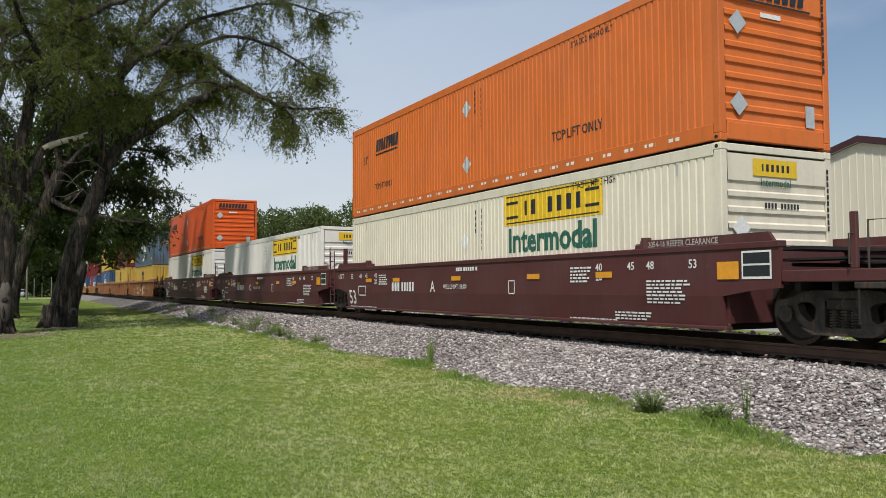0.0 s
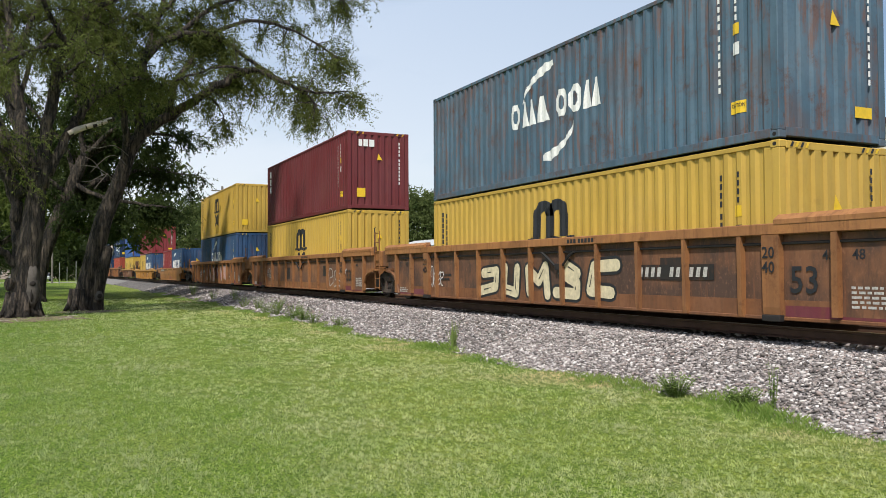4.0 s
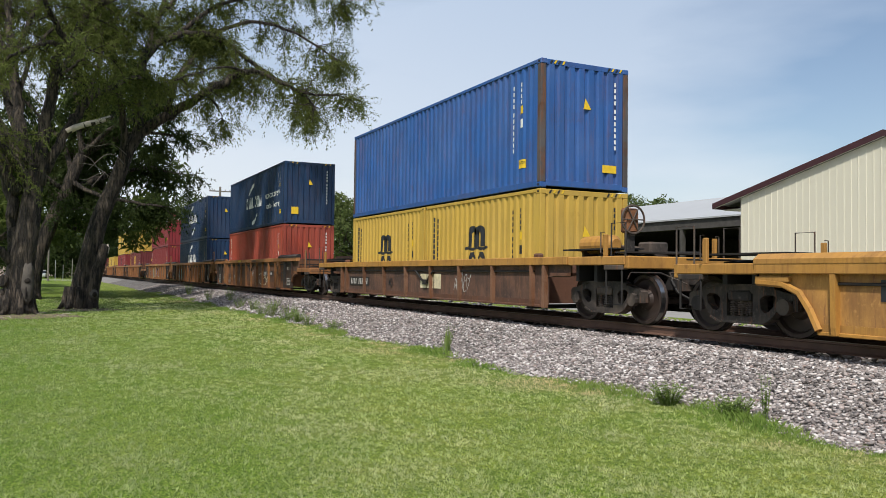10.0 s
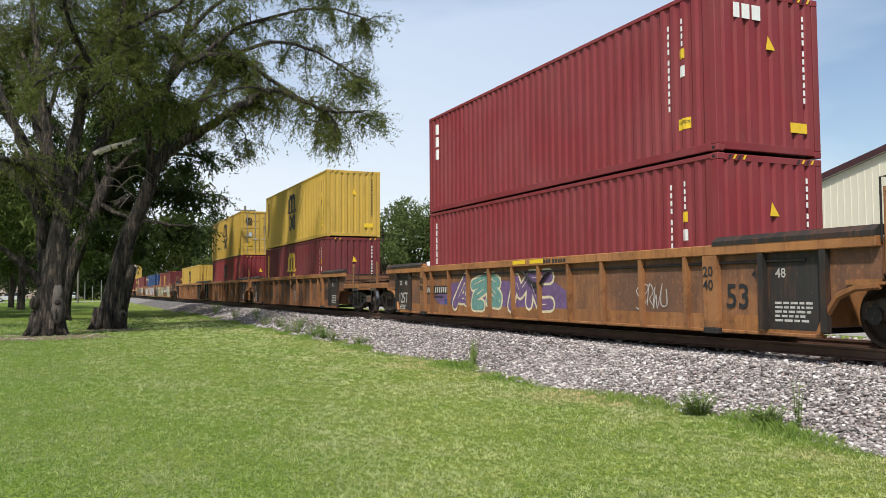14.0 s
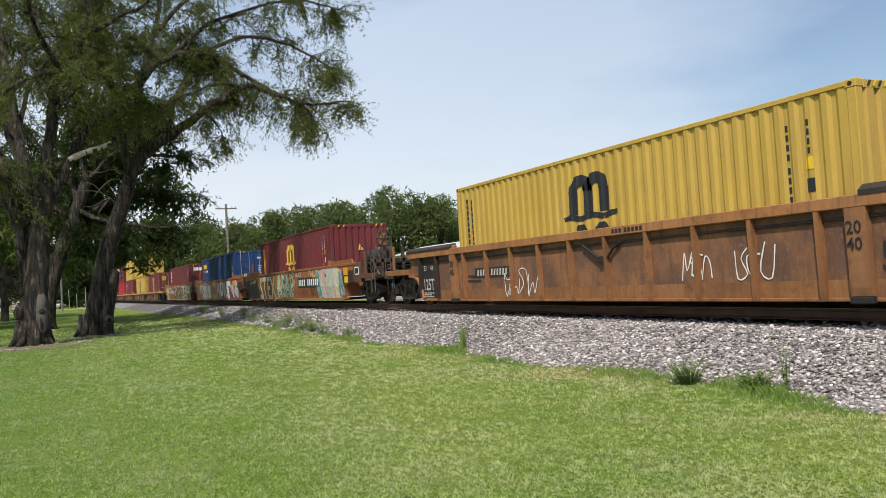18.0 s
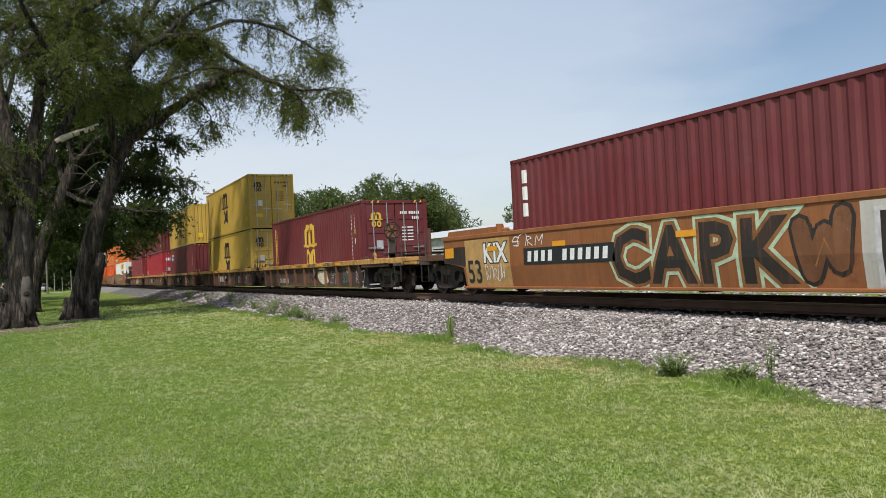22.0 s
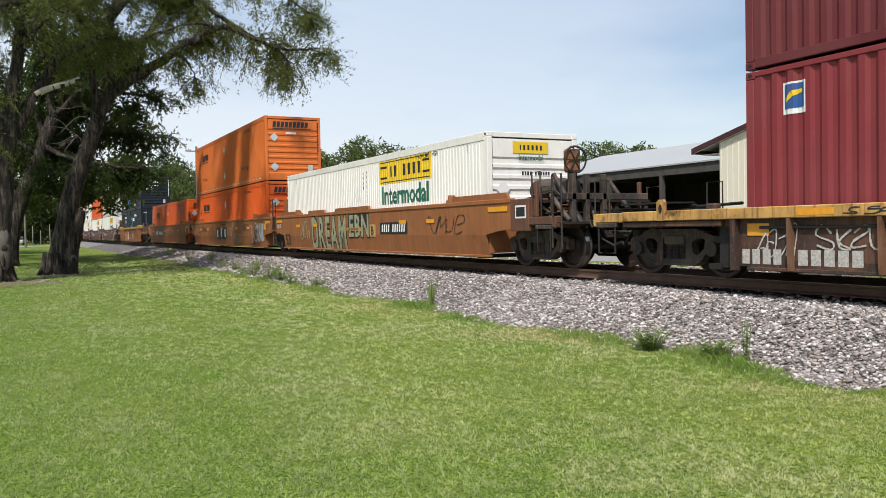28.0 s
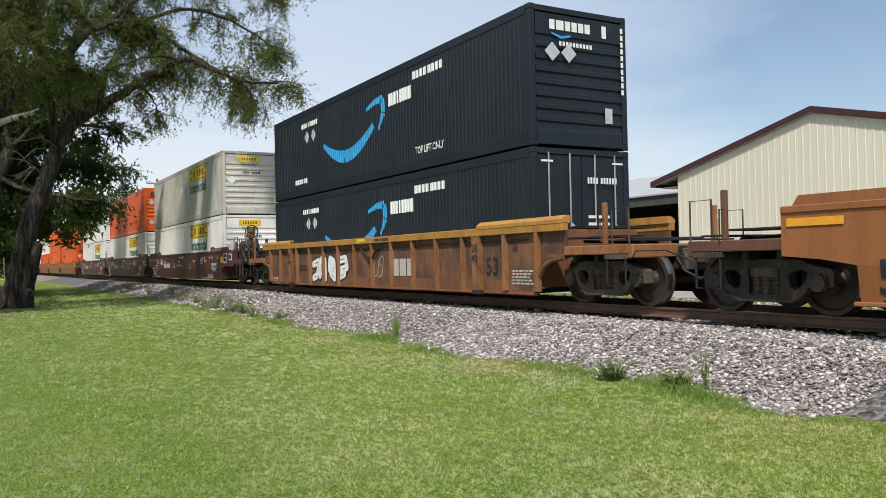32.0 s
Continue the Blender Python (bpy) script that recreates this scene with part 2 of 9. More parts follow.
def plain(name, col, rough=0.6, metal=0.0, var=0.12, scale=6.0, bump=0.15):
    m, n, l, b = material(name)
    co = n.new("ShaderNodeTexCoord").outputs["Object"]
    c = mixed(n, l, noisy(n, l, co, scale, 6, 0.3, 0.7), tuple(x * (1 - var) for x in col), tuple(min(1, x * (1 + var)) for x in col))
    l.new(c, b.inputs["Base Color"])
    b.inputs["Roughness"].default_value, b.inputs["Metallic"].default_value = rough, metal
    if bump:
        bumped(n, l, b, noisy(n, l, co, scale * 4, 5, 0.2, 0.8), bump, 0.01)
    return m


def grimy(name, deep, tan, rough=0.75):
    """Steel sheet under years of grime, worn back to old tan paint in drifts and along its foot."""
    m, n, l, b = material(name)
    tc = n.new("ShaderNodeTexCoord").outputs["Object"]
    info = n.new("ShaderNodeObjectInfo").outputs["Random"]
    add, cmb = n.new("ShaderNodeVectorMath"), n.new("ShaderNodeCombineXYZ")
    l.new(scaled(n, l, info, 37.0), cmb.inputs[1])
    l.new(tc, add.inputs[0]), l.new(cmb.outputs[0], add.inputs[1])
    co = add.outputs[0]
    c = mixed(n, l, noisy(n, l, co, 0.9, 7, 0.44, 0.60, (1, 1, 0.9), 0.6), deep, tan)
    c = mixed(n, l, scaled(n, l, noisy(n, l, co, 3.5, 8, 0.46, 0.64, (1, 1.6, 0.3), 0.68), 0.7), c, tuple(x * 0.7 for x in deep))
    c = mixed(n, l, scaled(n, l, noisy(n, l, co, 5.0, 9, 0.56, 0.66, (1, 2.2, 0.25), 0.7), 0.75), c, RUST)
    c = mixed(n, l, scaled(n, l, noisy(n, l, co, 16, 7, 0.55, 0.66, (1, 1, 0.7), 0.7), 0.5), c, tuple(min(1, x * 1.25 + 0.02) for x in tan))
    l.new(c, b.inputs["Base Color"])
    b.inputs["Roughness"].default_value = rough
    bumped(n, l, b, noisy(n, l, co, 1.3, 7, 0.2, 0.8), 0.4, 0.02)
    return m


C = {
    "orange": paint("orange_paint", (0.70, 0.105, 0.014), 0.42, 0.08, 0.04, 0.18),
    "faded_orange": paint("faded_orange_paint", (0.66, 0.160, 0.030), 0.48, 0.12, 0.05, 0.18),
    "white": paint("white_paint", (0.80, 0.77, 0.725), 0.45, 0.1, 0.04, 0.14),
    "cream": paint("cream_paint", (0.74, 0.68, 0.55), 0.48, 0.1, 0.04, 0.16),
    "grey_white": paint("grey_white_paint", (0.52, 0.50, 0.45), 0.5, 0.1, 0.1, 0.3),
    "steel_blue": paint("faded_blue_paint", (0.070, 0.128, 0.180), 0.6, 0.35, 0.34, 0.45),
    "navy": paint("navy_paint", (0.011, 0.036, 0.092), 0.45, 0.18, 0.06, 0.2),
    "mid_blue": paint("blue_paint", (0.022, 0.074, 0.175), 0.5, 0.38, 0.14, 0.35),
    "royal_blue": paint("royal_blue_paint", (0.012, 0.046, 0.150), 0.45, 0.15, 0.05, 0.2),
    "bright_blue": paint("bright_blue_paint", (0.026, 0.100, 0.315), 0.5, 0.28, 0.12, 0.35),
    "yellow": paint("yellow_paint", (0.50, 0.325, 0.060), 0.5, 0.15, 0.06, 0.16),
    "maroon": paint("maroon_paint", (0.135, 0.022, 0.026), 0.5, 0.18, 0.07, 0.2),
    "red": paint("red_paint", (0.215, 0.028, 0.034), 0.5, 0.18, 0.07, 0.2),
    "post_worn": paint("worn_post_paint", (0.085, 0.075, 0.075), 0.7, 0.2, 0.45, 0.5),
    "rust_red": paint("rust_red_paint", (0.34, 0.060, 0.036), 0.55, 0.2, 0.10, 0.25),
    "crimson": paint("crimson_paint", (0.36, 0.022, 0.035), 0.45, 0.14, 0.04, 0.14),
    "charcoal": paint("charcoal_paint", (0.010, 0.016, 0.024), 0.45, 0.05, 0.02, 0.12),
    "car_maroon": paint("dark_maroon_car_paint", (0.085, 0.026, 0.026), 0.5, 0.16, 0.05, 0.25),
    "car_tan": paint("rusty_tan_car_paint", (0.29, 0.125, 0.042), 0.65, 0.2, 0.32, 0.55),
    "car_tan_dark": paint("dirty_brown_car_paint", (0.20, 0.085, 0.036), 0.7, 0.15, 0.38, 0.65),
    "car_dull": paint("dull_brown_car_paint", (0.125, 0.058, 0.036), 0.7, 0.15, 0.34, 0.6),
    "panel_dull": grimy("dull_brown_panel_paint", (0.062, 0.034, 0.025), (0.135, 0.066, 0.040)),
    "rib_dull": paint("scuffed_dull_rib_paint", (0.20, 0.100, 0.056), 0.65, 0.2, 0.4, 0.5),
    "car_yellow": paint("golden_car_paint", (0.43, 0.215, 0.045), 0.6, 0.2, 0.18, 0.38),
    "car_brown": paint("brown_car_paint", (0.294, 0.110, 0.038), 0.6, 0.10, 0.2, 0.3),
    "car_dirt": grimy("grimy_car_paint", (0.042, 0.022, 0.017), (0.125, 0.058, 0.034)),
    "car_gold": paint("orange_gold_car_paint", (0.40, 0.170, 0.042), 0.6, 0.15, 0.30, 0.38),
    "panel_tan": grimy("rust_brown_panel_paint", (0.125, 0.062, 0.036), (0.25, 0.108, 0.042)),
    "panel_dark": grimy("dark_brown_panel_paint", (0.075, 0.040, 0.026), (0.185, 0.080, 0.036)),
    "panel_gold": grimy("worn_golden_panel_paint", (0.28, 0.135, 0.042), (0.44, 0.225, 0.055)),
    "chord_tan": paint("orange_tan_sill_paint", (0.36, 0.160, 0.056), 0.6, 0.15, 0.30, 0.42),
    "rib_tan": paint("scuffed_tan_rib_paint", (0.29, 0.128, 0.048), 0.65, 0.15, 0.34, 0.48),
    "car_black": paint("faded_black_panel_paint", (0.022, 0.020, 0.018), 0.6, 0.12, 0.22, 0.3),
    "car_pink": paint("dull_crimson_patch_paint", (0.16, 0.035, 0.045), 0.6, 0.2, 0.2, 0.3),
    "chord_yellow": paint("worn_yellow_sill_paint", (0.58, 0.33, 0.095), 0.65, 0.2, 0.42, 0.5),
}
M_BLACK = plain("grimy_black_steel", (0.012, 0.010, 0.009), 0.75, 0, 0.3, 5)
M_TRUCK = grimy("oily_brown_cast_steel", (0.020, 0.016, 0.014), (0.085, 0.064, 0.050))
M_WHEEL = plain("wheel_steel", (0.036, 0.022, 0.017), 0.6, 0.2, 0.3, 5)
M_TREAD = plain("polished_tread_steel", (0.42, 0.40, 0.38), 0.28, 1.0, 0.1, 8, 0)
M_RAIL = plain("rusty_rail_steel", (0.100, 0.054, 0.036), 0.7, 0.1, 0.3, 3, 0.2)
M_HEAD = plain("worn_rail_head", (0.22, 0.17, 0.14), 0.35, 0.8, 0.2, 4, 0)
M_RUSTY = plain("orange_rusted_steel", (0.20, 0.085, 0.038), 0.8, 0, 0.45, 7, 0.3)
M_GALV = plain("galvanised_steel", (0.42, 0.42, 0.41), 0.4, 0.7, 0.15, 9)
M_WHITE = plain("white_marking_paint", (0.72, 0.72, 0.70), 0.55, 0, 0.1, 20, 0)
M_DIMWHITE = plain("worn_white_marking", (0.42, 0.40, 0.37), 0.6, 0, 0.35, 30, 0)
M_DARK = plain("black_marking_paint", (0.015, 0.016, 0.02), 0.5, 0, 0.2, 12, 0)
M_SIGN = plain("yellow_marking", (0.72, 0.47, 0.02), 0.5, 0, 0.1, 12, 0)
M_AMBER = plain("amber_reflector", (0.70, 0.30, 0.02), 0.4, 0, 0.1, 12, 0)
M_GREEN = plain("green_marking", (0.02, 0.11, 0.075), 0.5, 0, 0.1, 12, 0)
M_BLUE = plain("sky_blue_marking", (0.03, 0.30, 0.60), 0.45, 0, 0.08, 12, 0)
M_GOLD = plain("gold_marking", (0.60, 0.38, 0.05), 0.5, 0, 0.1, 12, 0)
M_PLATE = plain("brushed_placard", (0.55, 0.56, 0.56), 0.4, 0.4, 0.1, 9, 0)

# ---- ground ----
RAIL_Z, TRACK_X = 0.72, 11.03
def deep_green_mask(n, l, co):
    """How far the grass colour goes to a darker green: full towards the trees at low x, with an uneven edge."""
    sep, add, rg = n.new("ShaderNodeSeparateXYZ"), n.new("ShaderNodeMath"), n.new("ShaderNodeMapRange")
    l.new(co, sep.inputs[0])
    l.new(sep.outputs["X"], add.inputs[0]), l.new(scaled(n, l, noisy(n, l, co, 0.5, 5, 0.2, 0.8), 4.0), add.inputs[1])
    rg.inputs["From Min"].default_value, rg.inputs["From Max"].default_value = 1.0, 6.5
    rg.inputs["To Min"].default_value, rg.inputs["To Max"].default_value = 1.0, 0.0
    l.new(add.outputs[0], rg.inputs["Value"])
    return rg.outputs["Result"]


def dryness(n, l, co):
    """Straw-coloured strip where the lawn meets the ballast."""
    sep, rg, mul = n.new("ShaderNodeSeparateXYZ"), n.new("ShaderNodeMapRange"), n.new("ShaderNodeMath")
    mul.operation = "MULTIPLY"
    l.new(co, sep.inputs[0])
    rg.inputs["From Min"].default_value, rg.inputs["From Max"].default_value = 5.6, 6.8
    l.new(sep.outputs["X"], rg.inputs["Value"])
    l.new(rg.outputs["Result"], mul.inputs[0])
    l.new(noisy(n, l, co, 0.45, 5, 0.50, 0.60, (1, 1, 0.1), 0.6), mul.inputs[1])
    return mul.outputs[0]


def lawn_material():
    m, n, l, b = material("mown_grass")
    co = n.new("ShaderNodeNewGeometry").outputs["Position"]
    c = mixed(n, l, noisy(n, l, co, 0.35, 5, 0.38, 0.66), (0.155, 0.235, 0.030), (0.270, 0.300, 0.064))
    c = mixed(n, l, scaled(n, l, noisy(n, l, co, 0.55, 8, 0.47, 0.64, (1, 0.7, 0.1), 0.72), 0.50), c, (0.38, 0.34, 0.16))
    c = mixed(n, l, scaled(n, l, dryness(n, l, co), 0.7), c, (0.40, 0.33, 0.18))
    c = mixed(n, l, scaled(n, l, deep_green_mask(n, l, co), 0.5), c, (0.075, 0.175, 0.018))
    c = mixed(n, l, scaled(n, l, noisy(n, l, co, 2.9, 7, 0.45, 0.57, (1, 1, 0.1), 0.7), 0.35), c, (0.062, 0.130, 0.014))
    c = mixed(n, l, scaled(n, l, noisy(n, l, co, 8, 6, 0.46, 0.58, (1, 0.75, 0.1), 0.65), 0.45), c, (0.050, 0.105, 0.012))
    c = mixed(n, l, scaled(n, l, noisy(n, l, co, 30, 5, 0.44, 0.58, (1, 1, 1), 0.7), 0.85), c, (0.018, 0.044, 0.006))
    c = mixed(n, l, scaled(n, l, noisy(n, l, co, 48, 5, 0.52, 0.62, (1, 1, 1), 0.7), 0.6), c, (0.42, 0.46, 0.13))
    l.new(c, b.inputs["Base Color"])
    b.inputs["Roughness"].default_value, b.inputs["Specular IOR Level"].default_value = 0.95, 0.05
    bumped(n, l, b, noisy(n, l, co, 30, 4, 0.2, 0.8), 0.6, 0.04)
    return m


M_LAWN = lawn_material()
g = Geo()
g.add([(x, y, 0) for x in (-900, 900) for y in (-300, 1500)], [(0, 2, 3, 1)])
ground = tagged(part("ground", g, M_LAWN, None), "mown green lawn", "lawn", kind="structure")
def gravel_material():
    m, n, l, b = material("ballast_bed")
    co = n.new("ShaderNodeNewGeometry").outputs["Position"]
    v = n.new("ShaderNodeTexVoronoi")
    v.inputs["Scale"].default_value = 16
    l.new(co, v.inputs["Vector"])
    hs = n.new("ShaderNodeSeparateColor")
    l.new(v.outputs["Color"], hs.inputs["Color"])
    # Bed darker than its stones: shade in the gaps put into the colour.
    c = mixed(n, l, hs.outputs[0], (0.030, 0.027, 0.025), (0.20, 0.185, 0.175))
    l.new(c, b.inputs["Base Color"])
    b.inputs["Roughness"].default_value = 0.9
    inv = scaled(n, l, v.outputs["Distance"], -1.0)
    bumped(n, l, b, inv, 1.0, 0.05)
    return m


M_BED = gravel_material()
# Far shoulder widened: its dark surface stands in for shade under the cars.
bed = Geo().prism([(7.3, -0.02), (8.95, 0.46), (15.4, 0.45), (16.6, -0.02)], -60, 900, "y")
tagged(part("ballast_bed", bed, M_BED, None), "grey crushed-stone track bed", "ballast", kind="structure")
for sx in (-0.755, 0.755):
    x = TRACK_X + sx
    rail = tagged(part("rail", Geo().prism([(x - 0.075, 0.55), (x + 0.075, 0.55), (x + 0.075, 0.562), (x + 0.012, 0.585), (x + 0.012, 0.675), (x + 0.036, 0.685), (x + 0.036, 0.715), (x - 0.036, 0.715), (x - 0.036, 0.685), (x - 0.012, 0.675), (x - 0.012, 0.585), (x - 0.075, 0.562)], -60, 900, "y"), M_RAIL, None), "rusty steel running rail on ballast", "rail", kind="structure")
    part("rail_head", Geo().box(x - 0.03, x + 0.03, -60, 900, 0.715, 0.72), M_HEAD, rail)


# ---- lettering and marks ----
LETTERS = {}


def lettering(body, size, weight=0.0):
    """Triangles (s, z) of a line of writing with capitals about 0.7 size high, and its width."""
    if (body, size, weight) not in LETTERS:
        cu = bpy.data.curves.new("lettering", "FONT")
        cu.body, cu.size, cu.resolution_u, cu.offset = body, size, 2, weight
        ob = bpy.data.objects.new("lettering", cu)
        me = bpy.data.meshes.new_from_object(ob)
        me.calc_loop_triangles()
        tris = [[(me.vertices[i].co.x, me.vertices[i].co.y) for i in t.vertices] for t in me.loop_triangles]
        wide = max([p[0] for t in tris for p in t] + [0.01])
        bpy.data.objects.remove(ob)
        bpy.data.meshes.remove(me)
        bpy.data.curves.remove(cu)
        LETTERS[(body, size, weight)] = (tris, wide)
    return LETTERS[(body, size, weight)]


def words(body, s, z, size, squeeze=1.0, weight=0.012):
    return [[(s + p[0] * squeeze, z + p[1]) for p in t] for t in lettering(body, size, weight * size)[0]]


def shape(pts):
    """A fan of triangles over a convex or star-shaped outline."""
    cx, cz = sum(p[0] for p in pts) / len(pts), sum(p[1] for p in pts) / len(pts)
    return [[(cx, cz), pts[i], pts[(i + 1) % len(pts)]] for i in range(len(pts))]


def rect(s0, s1, z0, z1, lean=0.0):
    return [[(s0, z0), (s1, z0), (s1 + lean, z1)], [(s0, z0), (s1 + lean, z1), (s0 + lean, z1)]]


def blocks(s, z, h, widths, gap=0.08, lean=0.0):
    """A row of plain upright bars in place of characters."""
    out = []
    for w in widths:
        if w > 0:
            out += rect(s, s + w, z, z + h, lean)
        s += abs(w) + gap
    return out


def stack_blocks(s, ztop, w, h, n, gap=0.35):
    """A column of plain bars, one under the other."""
    out, z = [], ztop
    for i in range(n):
        out += rect(s, s + w, z - h, z)
        z -= h * (1 + gap)
    return out


def ribbon(pts, widths):
    """A band along a curve."""
    out = []
    for i in range(len(pts) - 1):
        (a, b), (c, d) = pts[i], pts[i + 1]
        n = math.hypot(c - a, d - b) or 1
        nx, nz = -(d - b) / n, (c - a) / n
        w0, w1 = widths[i] / 2, widths[i + 1] / 2
        p = [(a + nx * w0, b + nz * w0), (a - nx * w0, b - nz * w0), (c - nx * w1, d - nz * w1), (c + nx * w1, d + nz * w1)]
        out += [[p[0], p[1], p[2]], [p[0], p[2], p[3]]]
    return out


def clip_half(poly, axis, v, keep_less):
    out = []
    for i in range(len(poly)):
        a, b = poly[i - 1], poly[i]
        ia, ib = (a[axis] <= v) == keep_less, (b[axis] <= v) == keep_less
        if ia != ib:
            k = (v - a[axis]) / (b[axis] - a[axis])
            out.append((a[0] + k * (b[0] - a[0]), a[1] + k * (b[1] - a[1])))
        if ib:
            out.append(b)
    return out


def laid(tris, profile, place):
    """The marks laid on a profile: a list of (s, depth), depth inwards; place(s, z, depth) gives the point."""
    g = Geo()
    for t in tris:
        lo, hi = min(p[0] for p in t), max(p[0] for p in t)
        for (s0, d0), (s1, d1) in zip(profile, profile[1:]):
            if s1 <= lo or s0 >= hi or s1 - s0 < 1e-6:
                continue
            q = clip_half(clip_half(list(t), 0, s0, False), 0, s1, True)
            if len(q) < 3:
                continue
            vs = [place(s, z, d0 + (d1 - d0) * (s - s0) / (s1 - s0)) for s, z in q]
            g.add(vs, [tuple(range(len(vs)))])
    return g


# ---- shipping containers ----
H_HC, H_STD = 2.896, 2.591


def side_profile(L):
    """(s, depth) of the corrugated side, from the rear post to the front post."""
    out = [(0.0, 0.0), (0.15, 0.0), (0.152, 0.014)]
    if L > 15:
        pitch, flat, slope, deep, low = 0.1640, 0.106, 0.014, 0.018, 0.030
    else:
        pitch, flat, slope, deep, low = 0.2785, 0.088, 0.060, 0.034, 0.0705
    n = int((L - 0.46) / pitch)
    s = (L - n * pitch) / 2
    for i in range(n):
        out += [(s + i * pitch + k, d) for k, d in ((flat / 2, 0.006), (flat / 2 + slope, 0.006 + deep), (flat / 2 + slope + low, 0.006 + deep), (flat / 2 + 2 * slope + low, 0.006))]
    return out + [(L - 0.152, 0.014), (L - 0.15, 0.0), (L, 0.0)]


def corrugated(L, W, H, sign):
    pr = side_profile(L)
    g, vs = Geo(), []
    z0, z1 = (0.28, H - 0.20) if L > 15 else (0.155, H - 0.085)
    for s, d in pr[2:-2]:
        x = sign * (W / 2 - 0.004 - d)
        vs += [(x, L / 2 - s, z0), (x, L / 2 - s, z1)]
    n = len(pr) - 4
    return g.add(vs, [(2 * i, 2 * i + 1, 2 * i + 3, 2 * i + 2) for i in range(n - 1)])


def blank_end(W, H, sign, L):
    """The closed end: upright corrugations on a short box, level ribs on a long one."""
    g = Geo()
    if L > 15:
        pts, z = [(0.0, 0.30)], 0.34
        while z < H - 0.62:
            pts += [(0.0, z), (0.03, z + 0.03), (0.03, z + 0.15), (0.0, z + 0.18)]
            z += 0.255
        pts += [(0.0, H - 0.16)]
        vs = []
        for d, z in pts:
            y = sign * (L / 2 - 0.01 - d)
            vs += [(-W / 2 + 0.15, y, z), (W / 2 - 0.15, y, z)]
        return g.add(vs, [(2 * i, 2 * i + 1, 2 * i + 3, 2 * i + 2) for i in range(len(pts) - 1)])
    vs, x, pts = [], -W / 2 + 0.13, []
    n, pitch = 8, (W - 0.26) / 8
    for i in range(n):
        pts += [(x + i * pitch + k, d) for k, d in ((0.0, 0.05), (0.055, 0.05), (0.095, 0.006), (pitch - 0.04, 0.006), (pitch, 0.05))]
    for xx, d in pts:
        y = sign * (L / 2 - d)
        vs += [(xx, y, 0.16), (xx, y, H - 0.10)]
    return g.add(vs, [(2 * i, 2 * i + 1, 2 * i + 3, 2 * i + 2) for i in range(len(pts) - 1)])


def door_leaf(W, H, sign, L, half):
    """One leaf of the doors, with pressed level ribs."""
    g = Geo()
    x0, x1 = (-W / 2 + 0.10, -0.012) if half < 0 else (0.012, W / 2 - 0.10)
    y = sign * (L / 2 - 0.03)
    g.box(x0, x1, min(y, y - sign * 0.05), max(y, y - sign * 0.05), 0.17, H - 0.13, 0.012)
    if L < 15:
        for k in range(5):
            z = 0.35 + k * (H - 0.75) / 4.6
            g.box(x0 + 0.09, x1 - 0.09, min(y, y + sign * 0.02), max(y, y + sign * 0.02), z, z + 0.17, 0.009)
    return g


